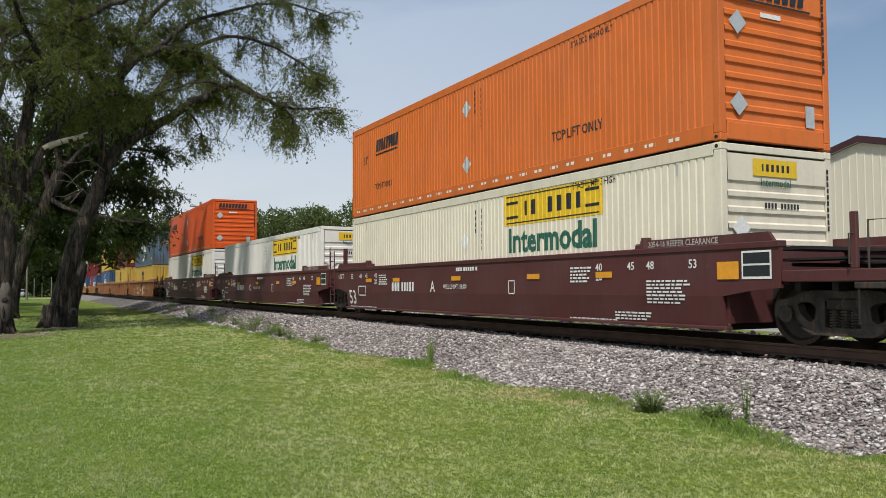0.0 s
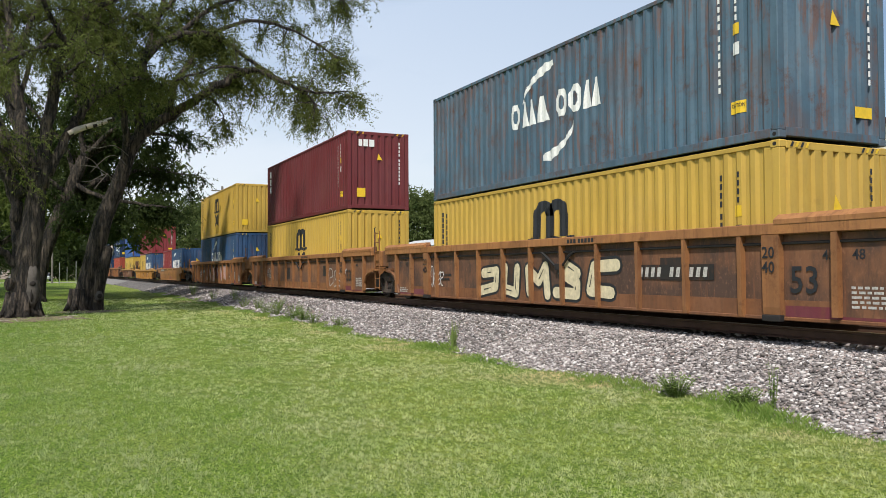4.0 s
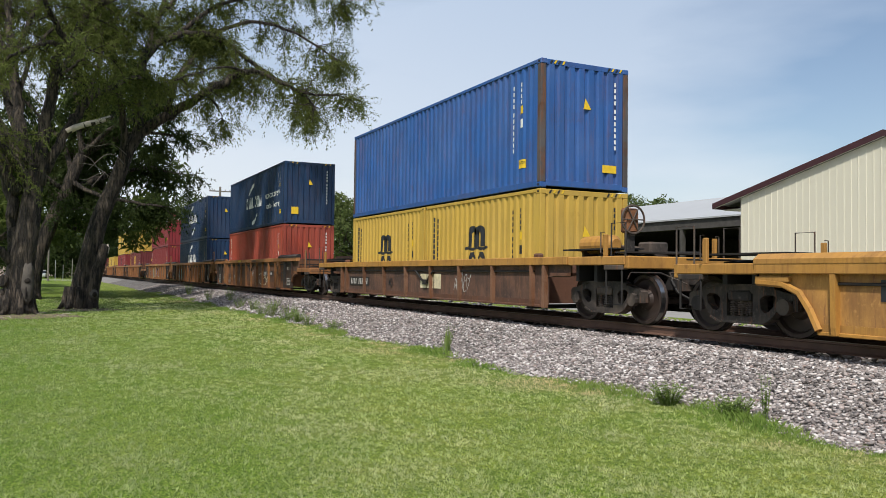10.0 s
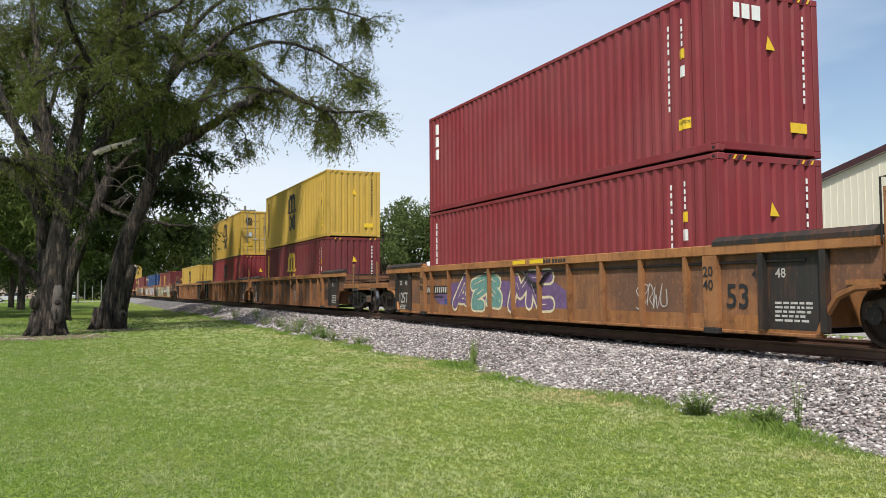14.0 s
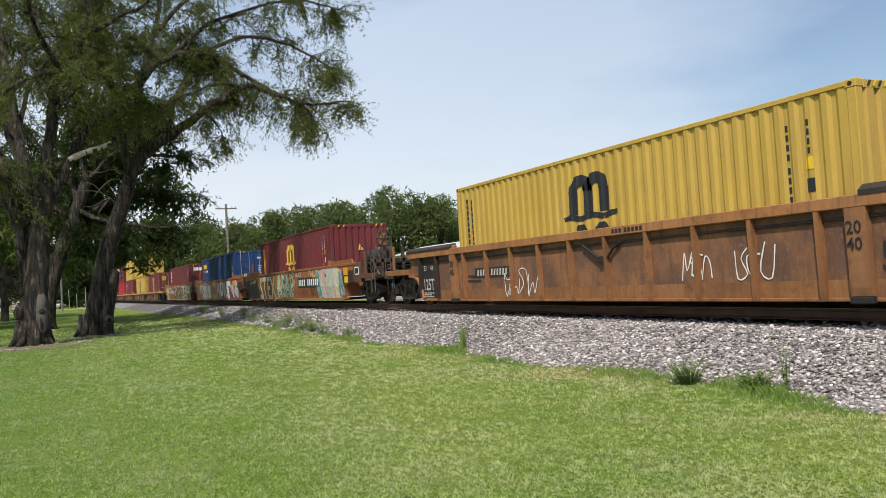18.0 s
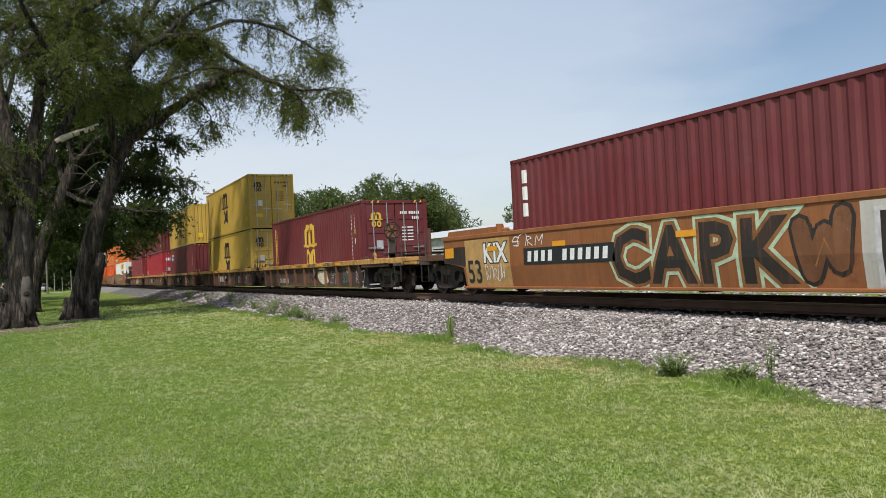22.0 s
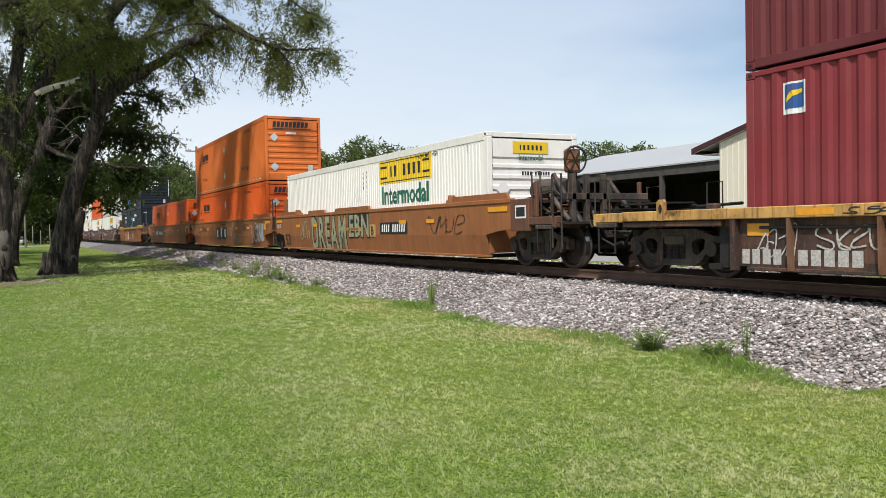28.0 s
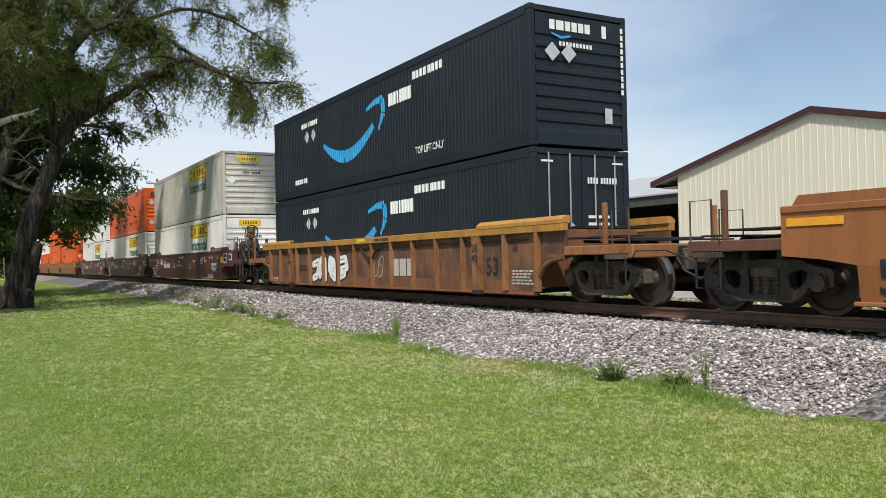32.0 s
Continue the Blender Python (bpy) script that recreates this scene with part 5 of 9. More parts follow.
            for k in (0.95, 1.55):
                part("cross_bearer", Geo().box(-1.30, 1.30, e * (hu + k - 0.8) - 0.05, e * (hu + k - 0.8) + 0.05, 0.80, dz - 0.14), M_BLACK, car)
            part("end_sill", Geo().box(-HW + 0.05, HW - 0.05, min(e * (far - 0.75), e * (far - 0.60)), max(e * (far - 0.75), e * (far - 0.60)), dz - 0.24, dz, 0.02), smat, car)
            part("coupler", Geo().box(-0.11, 0.11, min(e * (far - 0.62), e * (far - 0.12)), max(e * (far - 0.62), e * (far - 0.12)), 0.74, 0.96, 0.03).box(-0.17, 0.13, min(e * (far - 0.2), e * (far + 0.03)), max(e * (far - 0.2), e * (far + 0.03)), 0.70, 1.0, 0.05), M_TRUCK, car, "rusty knuckle coupler")
            part("air_hose", Geo().tube([(-0.4, e * (far - 0.6), 0.85), (-0.42, e * (far - 0.4), 0.62), (-0.3, e * (far - 0.15), 0.48), (-0.22, e * (far - 0.02), 0.55)], 0.025, 6), M_BLACK, car)
            part("running_board", Geo().box(-1.30, 1.30, min(e * (far - 1.15), e * (far - 0.78)), max(e * (far - 1.15), e * (far - 0.78)), dz + 0.06, dz + 0.09), M_BLACK, car)
            for sg in (-1, 1):
                part("side_sill", Geo().box(min(sg * (HW - 0.12), sg * (HW - 0.03)), max(sg * (HW - 0.12), sg * (HW - 0.03)), min(e * hu, e * (far - 0.70)), max(e * hu, e * (far - 0.70)), dz - 0.17, dz, 0.015), smat, car)
                part("sill_step", HANDRAIL([(sg * (HW - 0.05), e * (far - 1.25), dz - 0.17), (sg * (HW - 0.05), e * (far - 1.25), 0.38), (sg * (HW - 0.05), e * (far - 0.78), 0.38), (sg * (HW - 0.05), e * (far - 0.78), dz - 0.17)], 0.02), M_BLACK, car)
                part("grab_rail", HANDRAIL([(sg * (HW - 0.05), e * (far - 1.10), dz), (sg * (HW - 0.05), e * (far - 1.10), dz + 0.62), (sg * (HW - 0.05), e * (far - 0.68), dz + 0.62), (sg * (HW - 0.05), e * (far - 0.68), dz)]), M_TRUCK, car)
                part("step_bracket", Geo().box(min(sg * (HW - 0.16), sg * (HW - 0.02)), max(sg * (HW - 0.16), sg * (HW - 0.02)), e * (far - 1.02) - 0.28, e * (far - 1.02) + 0.28, dz - 0.26, dz - 0.175, 0.01), M_TRUCK, car)
                if kind == "low":
                    continue
                part("grab_post", Geo().box(min(sg * (HW - 0.12), sg * (HW - 0.05)), max(sg * (HW - 0.12), sg * (HW - 0.05)), e * (far - 1.32) - 0.05, e * (far - 1.32) + 0.05, dz, dz + (0.42 if top < 1.35 else 0.75), 0.012), smat, car)
                part("post_grab", HANDRAIL([(sg * (HW - 0.02), e * (far - 1.32), dz + 0.06), (sg * (HW + 0.03), e * (far - 1.32), dz + 0.06), (sg * (HW + 0.03), e * (far - 1.32), dz + 0.46), (sg * (HW - 0.06), e * (far - 1.32), dz + 0.46)], 0.012), M_TRUCK, car)
            part("walkway", Geo().box(-1.25, -0.55, min(e * (hl + 0.7), e * (far - 1.2)), max(e * (hl + 0.7), e * (far - 1.2)), dz + 0.14, dz + 0.17), M_BLACK, car)
            part("draft_gear", Geo().box(-0.30, 0.30, min(e * (far - 1.15), e * (far - 0.45)), max(e * (far - 1.15), e * (far - 0.45)), 0.62, 1.02, 0.03), M_TRUCK, car)
            part("uncoupling_lever", HANDRAIL([(-HW + 0.04, e * (far - 0.60), 0.86), (-HW + 0.04, e * (far - 0.52), 0.98), (-0.75, e * (far - 0.50), 0.98), (-0.3, e * (far - 0.30), 0.78)], 0.014), M_TRUCK, car)
            part("brake_rod", Geo().tube([(-0.6, e * (hl + 0.6), dz + 0.10), (-0.55, e * (far - 0.9), dz + 0.02)], 0.03, 6), M_BLACK, car)
            part("brake_rod", Geo().tube([(0.5, e * (hl + 0.6), dz + 0.14), (0.6, e * (far - 0.9), dz + 0.10)], 0.03, 6), M_BLACK, car)
            if brake and e < 0:
                brake_wheel(car, -0.95, e * 7.65 if kind == "low" else e * (far - (0.55 if kind == "smooth" else 1.05)), 2.25 if kind == "smooth" else 2.0)
                if kind == "low":
                    continue
                if kind == "smooth":
                    part("upper_deck", Geo().box(-1.30, 1.30, min(e * (hu + 0.1), e * (far - 0.85)), max(e * (hu + 0.1), e * (far - 0.85)), 1.39, 1.44), M_BLACK, car)
                    for k in (-1.22, -0.4, 0.4, 1.22):
                        part("deck_post", Geo().box(k - 0.05, k + 0.05, e * (far - 0.95) - 0.05, e * (far - 0.95) + 0.05, dz - 0.1, 1.39), M_TRUCK, car)
                    part("deck_brace", Geo().tube([(-1.22, e * (hu + 0.8), 1.39), (-1.22, e * (far - 0.95), dz)], 0.035, 6), M_TRUCK, car)
                    for k, y0, y1, z0, z1 in ((-1.0, 0.30, 1.25, 0.95, 2.0), (-0.55, 0.30, 1.25, 0.95, 2.0), (-1.25, 0.35, 1.0, 1.0, 1.55), (0.5, 0.35, 1.3, 0.95, 1.9)):
                        part("end_brace", Geo().tube([(k, e * (far - y0), z0), (k, e * (far - y1), z1)], 0.05, 6), M_TRUCK, car)
                    for k in (-1.12, -0.78, -0.35):
                        part("end_mast", Geo().box(k - 0.05, k + 0.05, e * (far - 0.42) - 0.06, e * (far - 0.42) + 0.06, 0.95, 1.95, 0.01), M_TRUCK, car)
                    part("end_beam", Geo().box(-1.30, 0.8, min(e * (far - 0.50), e * (far - 0.36)), max(e * (far - 0.50), e * (far - 0.36)), 1.42, 1.56, 0.01), M_TRUCK, car)
                    part("lower_grating", Geo().box(-1.32, -0.4, min(e * (far - 0.85), e * (far - 0.20)), max(e * (far - 0.85), e * (far - 0.20)), 0.93, 0.98), M_BLACK, car)
                    part("lever_box", Geo().box(-0.92, -0.55, min(e * (far - 1.3), e * (far - 0.9)), max(e * (far - 1.3), e * (far - 0.9)), 1.44, 1.86, 0.03), M_TRUCK, car)
                    part("air_pipe", Geo().tube([(-1.2, e * (hu + 0.3), 1.5), (-1.2, e * (far - 0.9), 1.62), (-1.05, e * (far - 0.5), 1.30), (-0.9, e * (far - 0.25), 0.85)], 0.028, 6), M_BLACK, car)
                    part("ladder_rail", HANDRAIL([(-HW + 0.06, e * (far - 0.72), 0.45), (-HW + 0.06, e * (far - 0.72), 1.95), (-HW + 0.06, e * (far - 0.40), 1.95), (-HW + 0.06, e * (far - 0.40), 0.45)], 0.02), M_TRUCK, car)
                    part("end_cabinet", Geo().box(-HW + 0.015, -HW + 0.55, min(e * hu, e * (hu + 0.72)), max(e * hu, e * (hu + 0.72)), 0.80, 1.50, 0.015), C["car_dull"] if col == "car_brown" else mat, car, "plain steel end cabinet")
                    ny = e * (hu + 0.42)
                    part("notice_frame", Geo().box(-HW + 0.009, -HW + 0.016, ny - 0.21, ny + 0.21, 1.08, 1.36), M_WHITE, car)
                    part("notice_blank", Geo().box(-HW + 0.005, -HW + 0.010, ny - 0.17, ny + 0.17, 1.12, 1.32), M_DARK, car)
                    part("hand_rail", HANDRAIL([(-HW + 0.1, e * (hu + 0.75), 1.44), (-HW + 0.1, e * (hu + 0.75), 2.05), (-HW + 0.1, e * (far - 1.2), 2.05), (-HW + 0.1, e * (far - 1.2), 1.44)], 0.018), M_TRUCK, car)
                tz, tr = (dz + 0.26, 0.19) if top < 1.35 else (1.69, 0.24)
                ty = e * (hu + 0.15) if top < 1.35 else e * (hu + 0.55)
                part("air_reservoir", Geo().tube([(-0.75, ty - 0.55, tz), (-0.75, ty - 0.47, tz), (-0.75, ty + 0.47, tz), (-0.75, ty + 0.55, tz)], [tr * 0.6, tr, tr, tr * 0.6], 16), cmat if top < 1.35 else M_TRUCK, car, "air reservoir tank", smooth=False)
                for k in (-0.3, 0.3):
                    part("tank_saddle", Geo().box(-0.95, -0.55, ty + k - 0.04, ty + k + 0.04, (1.44 if kind == "smooth" else dz - 0.04), tz - tr * 0.6), M_TRUCK, car)
                part("end_platform", Geo().box(-1.36, 1.36, min(e * (hu - 0.2), e * (far - 1.2)), max(e * (hu - 0.2), e * (far - 1.2)), dz - 0.10, dz - 0.04), M_BLACK, car)
                part("valve_block", Geo().box(0.1, 0.6, e * (hu + 0.5) - 0.2, e * (hu + 0.5) + 0.2, dz - 0.04, dz + 0.34, 0.04).tube([(0.35, e * (hu + 0.4), dz + 0.2), (-0.6, e * (hu + 0.2), dz + 0.26)], 0.03, 6), M_TRUCK, car)
    MOVERS.append((car, u, 0.0))
    car["spec"] = (top, bot, hl, hu)
    car["sheet"] = "ribbed" if ribbed else "smooth"
    return car


def on_car(car, tris, mat, name="marking", label="", out=0.0, lift=None):
    """Marks on the lawn side of a car; s runs from its middle forwards, z over the rail. On smooth cars they follow the crease."""
    plane = 1.459 if car["sheet"] == "smooth" else 1.371
    g, base = Geo(), out
    for i, t in enumerate(tris):
        out = base + (lift[i] if lift else 0.0)
        for below in (True, False):
            q = clip_half(list(t), 1, 0.72, below)
            if len(q) >= 3:
                g.add([(-(plane + out - (0.07 * (0.72 - z) / 0.52 if below and car["sheet"] == "smooth" else 0)), -s, z) for s, z in q], [tuple(range(len(q)))])
    return part(name, g, mat, car, label, kind="stuff" if name in ("marking", "sprayed_line", "sprayed_shape", "sprayed_edge", "sprayed_letters") else "")


# ---- the train ----
HB = 0.26
MAROON = "dark maroon steel well car with white markings"
TAN = "rust-streaked tan well car with upright side ribs"


def box53(u, level, col, brand, label, doors=False):
    ob = container(u, HB + level, 16.154, H_HC, col, doors, label)
    style(ob, brand, doors)
    return ob


def box40(u, level, col, brand, label, doors=False, H=H_HC):
    ob = container(u, HB + level, 12.192, H, col, doors, label)
    style(ob, brand, doors)
    return ob


def box20(u, level, col, brand, label, doors=False):
    ob = container(u, HB + level, 6.058, H_STD, col, doors, label)
    style(ob, brand, doors)
    return ob


G = 0.03
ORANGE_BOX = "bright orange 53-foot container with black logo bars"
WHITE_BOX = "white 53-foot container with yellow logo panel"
MY = "yellow 40-foot container with dark arched logo"
MM = "maroon 40-foot container with gold arched logo"
NV = "navy blue 40-foot container with white logo blocks"
TX = "dark red 40-foot container with white stacked logo"
cars = {}


def unit(key, *a, **k):
    cars[key] = well_car(*a, **k)


# front section, seen as it leaves
unit("z", -6.1, "smooth", "car_maroon", ("j", 9.73), ("c", 11.7), MAROON)
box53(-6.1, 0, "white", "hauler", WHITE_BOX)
# three maroon wells
unit("A", 17.35, "smooth", "car_maroon", ("c", 11.74), ("j", 9.71), MAROON)
box53(17.35, 0, "cream", "hauler", "cream 53-foot container with yellow logo panel")
box53(17.35, H_HC + G, "faded_orange", "trucker", "sun-faded orange 53-foot container with black logo bars")
unit("C", 36.75, "smooth", "car_maroon", ("j", 9.71), ("j", 9.71), MAROON)
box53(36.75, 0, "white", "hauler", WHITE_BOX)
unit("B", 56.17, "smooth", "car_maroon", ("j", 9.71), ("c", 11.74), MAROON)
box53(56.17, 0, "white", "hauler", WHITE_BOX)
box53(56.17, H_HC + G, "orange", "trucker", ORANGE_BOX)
# three tan ribbed wells
unit("D", 79.65, "ribbed", "car_tan_dark", ("c", 11.74), ("j", 9.80), TAN)
box40(79.65, 0, "yellow", "line_m", MY, H=H_STD)
box40(79.65, H_STD + G, "steel_blue", "line_c", "faded rusty blue 40-foot container with white logo")
unit("E", 99.25, "ribbed", "car_tan", ("j", 9.80), ("j", 9.88), TAN)
box40(99.23, 0, "yellow", "line_m", MY)
box40(99.23, H_HC + G, "maroon", "lessor", TX)
unit("F", 119.0, "ribbed", "car_tan", ("j", 9.88), ("c", 11.65), TAN)
box40(119.0, 0, "mid_blue", "line_c", "blue 40-foot container with white logo blocks")
box40(119.0, H_HC + G, "yellow", "line_m", MY)
# single golden car
unit("G", 140.63, "gold", "car_gold", ("c", 10.0), ("c", 10.0), "golden-yellow well car with low smooth sides")
box20(137.59, 0, "mid_blue", "line_c", "blue 20-foot container with white logo blocks")
box20(143.72, 0, "red", "lessor", "dull red 20-foot container with white stacked logo")
unit("H", 162.38, "goldribbed", "car_yellow", ("c", 11.7), ("c", 11.7), "golden-yellow well car with shallow ribs", chord="car_yellow", ribs=15)
box20(159.31, 0, "mid_blue", "line_c", "blue 20-foot container with white logo blocks")
box20(165.45, 0, "yellow", "line_m", "yellow 20-foot container with dark arched logo")
box40(162.38, H_STD + G, "red", "lessor_f", "red 40-foot container with small blue logo plate")
unit("I", 184.07, "short", "car_dull", ("c", 10.0), ("c", 10.0), "brown short well car with yellow top chord", chord="car_yellow", ribs=8, brake=True)
box20(181.0, 0, "yellow", "line_m", "yellow 20-foot container with dark arched logo")
box20(187.14, 0, "yellow", "line_m", "yellow 20-foot container with dark arched logo")
scuffed = box40(184.07, H_STD + G, "bright_blue", "plain", "scuffed bright blue 40-foot container")
for ch in scuffed.children:
    if ch.name.startswith("corner_post"):
        ch.data = ch.data.copy()
        ch.data.materials[0] = C["post_worn"]
        tagged(ch, "rust-worn corner post")
# three brown ribbed wells
unit("J", 205.69, "ribbed", "car_tan_dark", ("c", 11.62), ("j", 9.85), TAN)
box40(205.69, 0, "rust_red", "lessor_low", "brick red 40-foot container with white stacked letters")
box40(205.69, H_HC + G, "navy", "line_c_eco", "navy 40-foot container with white eco lettering")
unit("K", 225.39, "ribbed", "car_tan", ("j", 9.85), ("j", 9.79), TAN)
box40(225.39, 0, "navy", "line_c", NV)
box40(225.39, H_HC + G, "navy", "line_c", NV)
unit("L", 244.96, "ribbed", "car_tan", ("j", 9.79), ("c", 11.65), TAN)
box40(244.96, 0, "red", "lessor_low", "dull red 40-foot container with white stacked letters")
box40(244.96, H_HC + G, "red", "lessor", TX)
# three more tan wells
unit("M", 268.27, "ribbed", "car_tan_dark", ("c", 11.65), ("j", 9.80), TAN)
box40(268.27, 0, "maroon", "line_m", MM)
box40(268.27, H_HC + G, "yellow", "line_m", MY)
unit("N", 287.86, "ribbed", "car_tan", ("j", 9.80), ("j", 9.91), TAN)
box40(287.86, 0, "red", "line_m", "red 40-foot container with black arched logo")
box40(288.04, H_HC + G, "yellow", "line_m", "yellow 40-foot container with lock rods on its doors", True)
unit("O", 307.69, "ribbed", "car_tan", ("j", 9.91), ("c", 11.79), TAN)
box40(307.69, 0, "yellow", "line_m", MY)
# three painted smooth wells
GR = "brown smooth well car covered in sprayed paint"
unit("P", 331.27, "smooth", "car_brown", ("c", 11.79), ("j", 9.76), GR, brake=True)
box40(331.27, 0, "maroon", "line_m", MM)
unit("Q", 350.78, "smooth", "car_brown", ("j", 9.76), ("j", 9.71), GR)
box40(350.78, 0, "royal_blue", "lessor_s", "blue 40-foot container with yellow logo bars", True)
unit("R", 370.2, "smooth", "car_brown", ("j", 9.71), ("c", 11.62), GR)
box40(370.2, 0, "maroon", "lessor", TX, True)
# five low wells
LOW = "grimy low well car with a worn yellow top chord"
unit("S", 391.85, "low", "car_dirt", ("c", 10.1), ("j", 8.65), LOW, chord="chord_yellow", ribs=9, brake=True)
box40(392.22, 0, "maroon", "line_m", MM, True)
unit("T", 409.22, "low", "car_dirt", ("j", 8.72), ("j", 8.83), LOW, chord="chord_yellow", ribs=9)
box40(408.97, 0, "yellow", "line_m", MY, True)
box40(408.97, H_HC + G, "yellow", "line_m", MY, True)
unit("U", 426.9, "low", "car_dirt", ("j", 8.85), ("j", 8.85), LOW, chord="chord_yellow", ribs=9)
box40(426.9, 0, "maroon", "lessor_b", "maroon 40-foot container with a blue logo plate")
box40(426.9, H_HC + G, "yellow", "line_m", MY)
unit("V", 444.58, "low", "car_dirt", ("j", 8.83), ("j", 8.82), LOW, chord="chord_yellow", ribs=9)
box40(444.85, 0, "crimson", "lessor_r", "crimson 40-foot container with white lock rods", True)
box40(444.85, H_HC + G, "maroon", "lessor", TX)
unit("W", 462.05, "low", "car_dirt", ("j", 8.65), ("c", 9.8), LOW, chord="chord_yellow", ribs=9)
box40(461.66, 0, "red", "lessor_f", "red 40-foot container with small blue logo plate")
box40(461.66, H_HC + G, "maroon", "lessor", TX, True)
# three brown smooth wells
BRN = "brown smooth-sided well car with faded markings"
unit("X", 483.42, "smooth", "car_brown", ("c", 11.56), ("j", 9.71), BRN, brake=True)
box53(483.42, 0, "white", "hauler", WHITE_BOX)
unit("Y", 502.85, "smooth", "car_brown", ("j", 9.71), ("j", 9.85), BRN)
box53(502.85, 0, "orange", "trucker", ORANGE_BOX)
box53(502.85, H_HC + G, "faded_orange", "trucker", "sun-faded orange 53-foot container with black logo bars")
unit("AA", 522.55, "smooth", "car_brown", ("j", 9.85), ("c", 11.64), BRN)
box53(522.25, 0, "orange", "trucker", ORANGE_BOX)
# single ribbed car with dark boxes
unit("AB", 545.84, "ribbed", "car_tan_dark", ("c", 11.64), ("c", 11.77), TAN, chord="car_yellow")
PRC = "charcoal 53-foot container with sky blue curved logo"
box53(545.84, 0, "charcoal", "parcel", PRC, True)
box53(545.84, H_HC + G, "charcoal", "parcel", PRC)
# the rear, far off
unit("AC", 569.38, "smooth", "car_maroon", ("c", 11.77), ("j", 9.72), MAROON, brake=True)
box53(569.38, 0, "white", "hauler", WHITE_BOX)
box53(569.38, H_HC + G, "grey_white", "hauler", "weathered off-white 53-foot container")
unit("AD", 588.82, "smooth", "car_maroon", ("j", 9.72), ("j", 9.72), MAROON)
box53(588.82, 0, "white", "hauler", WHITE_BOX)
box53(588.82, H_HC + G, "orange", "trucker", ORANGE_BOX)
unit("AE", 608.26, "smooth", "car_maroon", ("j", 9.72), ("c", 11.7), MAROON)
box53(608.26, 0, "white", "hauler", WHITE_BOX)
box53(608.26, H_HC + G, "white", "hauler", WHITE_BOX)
for i, (u, n) in enumerate(((631.7, 2), (651.2, 2), (670.7, 1))):
    unit("far%d" % i, u, "smooth", "car_brown", ("c", 11.7) if i == 0 else ("j", 9.75), ("j", 9.75) if i < 2 else ("c", 11.7), BRN)
    for k in range(n):
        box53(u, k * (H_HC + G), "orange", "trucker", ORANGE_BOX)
for i, u in enumerate((694.1, 713.6)):
    unit("last%d" % i, u, "ribbed", "car_tan", ("c", 11.7) if i == 0 else ("j", 9.75), ("j", 9.75) if i < 1 else ("c", 11.7), TAN)
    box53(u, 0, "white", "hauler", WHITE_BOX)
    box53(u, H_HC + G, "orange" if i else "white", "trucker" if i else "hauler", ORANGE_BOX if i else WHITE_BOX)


# ---- stones and grass ----
rng = np.random.default_rng(7)


def stone_material():
    m, n, l, b = material("crushed_stone")
    r = n.new("ShaderNodeNewGeometry")
    ramp = n.new("ShaderNodeValToRGB")
    el = ramp.color_ramp.elements
    el[0].position, el[0].color = 0.0, (0.090, 0.078, 0.074, 1)
    el[1].position, el[1].color = 1.0, (0.76, 0.725, 0.700, 1)
    for p, c in ((0.25, (0.19, 0.168, 0.158, 1)), (0.45, (0.31, 0.278, 0.262, 1)), (0.6, (0.40, 0.360, 0.340, 1)), (0.72, (0.31, 0.235, 0.208, 1)), (0.78, (0.47, 0.425, 0.405, 1)), (0.90, (0.60, 0.555, 0.53, 1))):
        e = el.new(p)
        e.color = c
    l.new(r.outputs["Random Per Island"], ramp.inputs["Fac"])
    c = mixed(n, l, scaled(n, l, noisy(n, l, r.outputs["Position"], 40, 4, 0.4, 0.7), 0.35), ramp.outputs["Color"], (0.16, 0.13, 0.12))
    l.new(c, b.inputs["Base Color"])
    b.inputs["Roughness"].default_value = 0.85
    return m


M_STONE = stone_material()


def bed_height(x):
    return np.interp(x, [7.0, 7.3, 8.95, 15.4, 16.6], [0.0, -0.02, 0.46, 0.45, -0.02])


def lawn_edge(y):
    """Where the grass gives way to stones."""
    return 7.12 + 0.16 * np.sin(y * 0.83 + 0.6) + 0.10 * np.sin(y * 1.9) + 0.06 * np.sin(y * 4.3) + 0.03 * np.sin(y * 9.7)


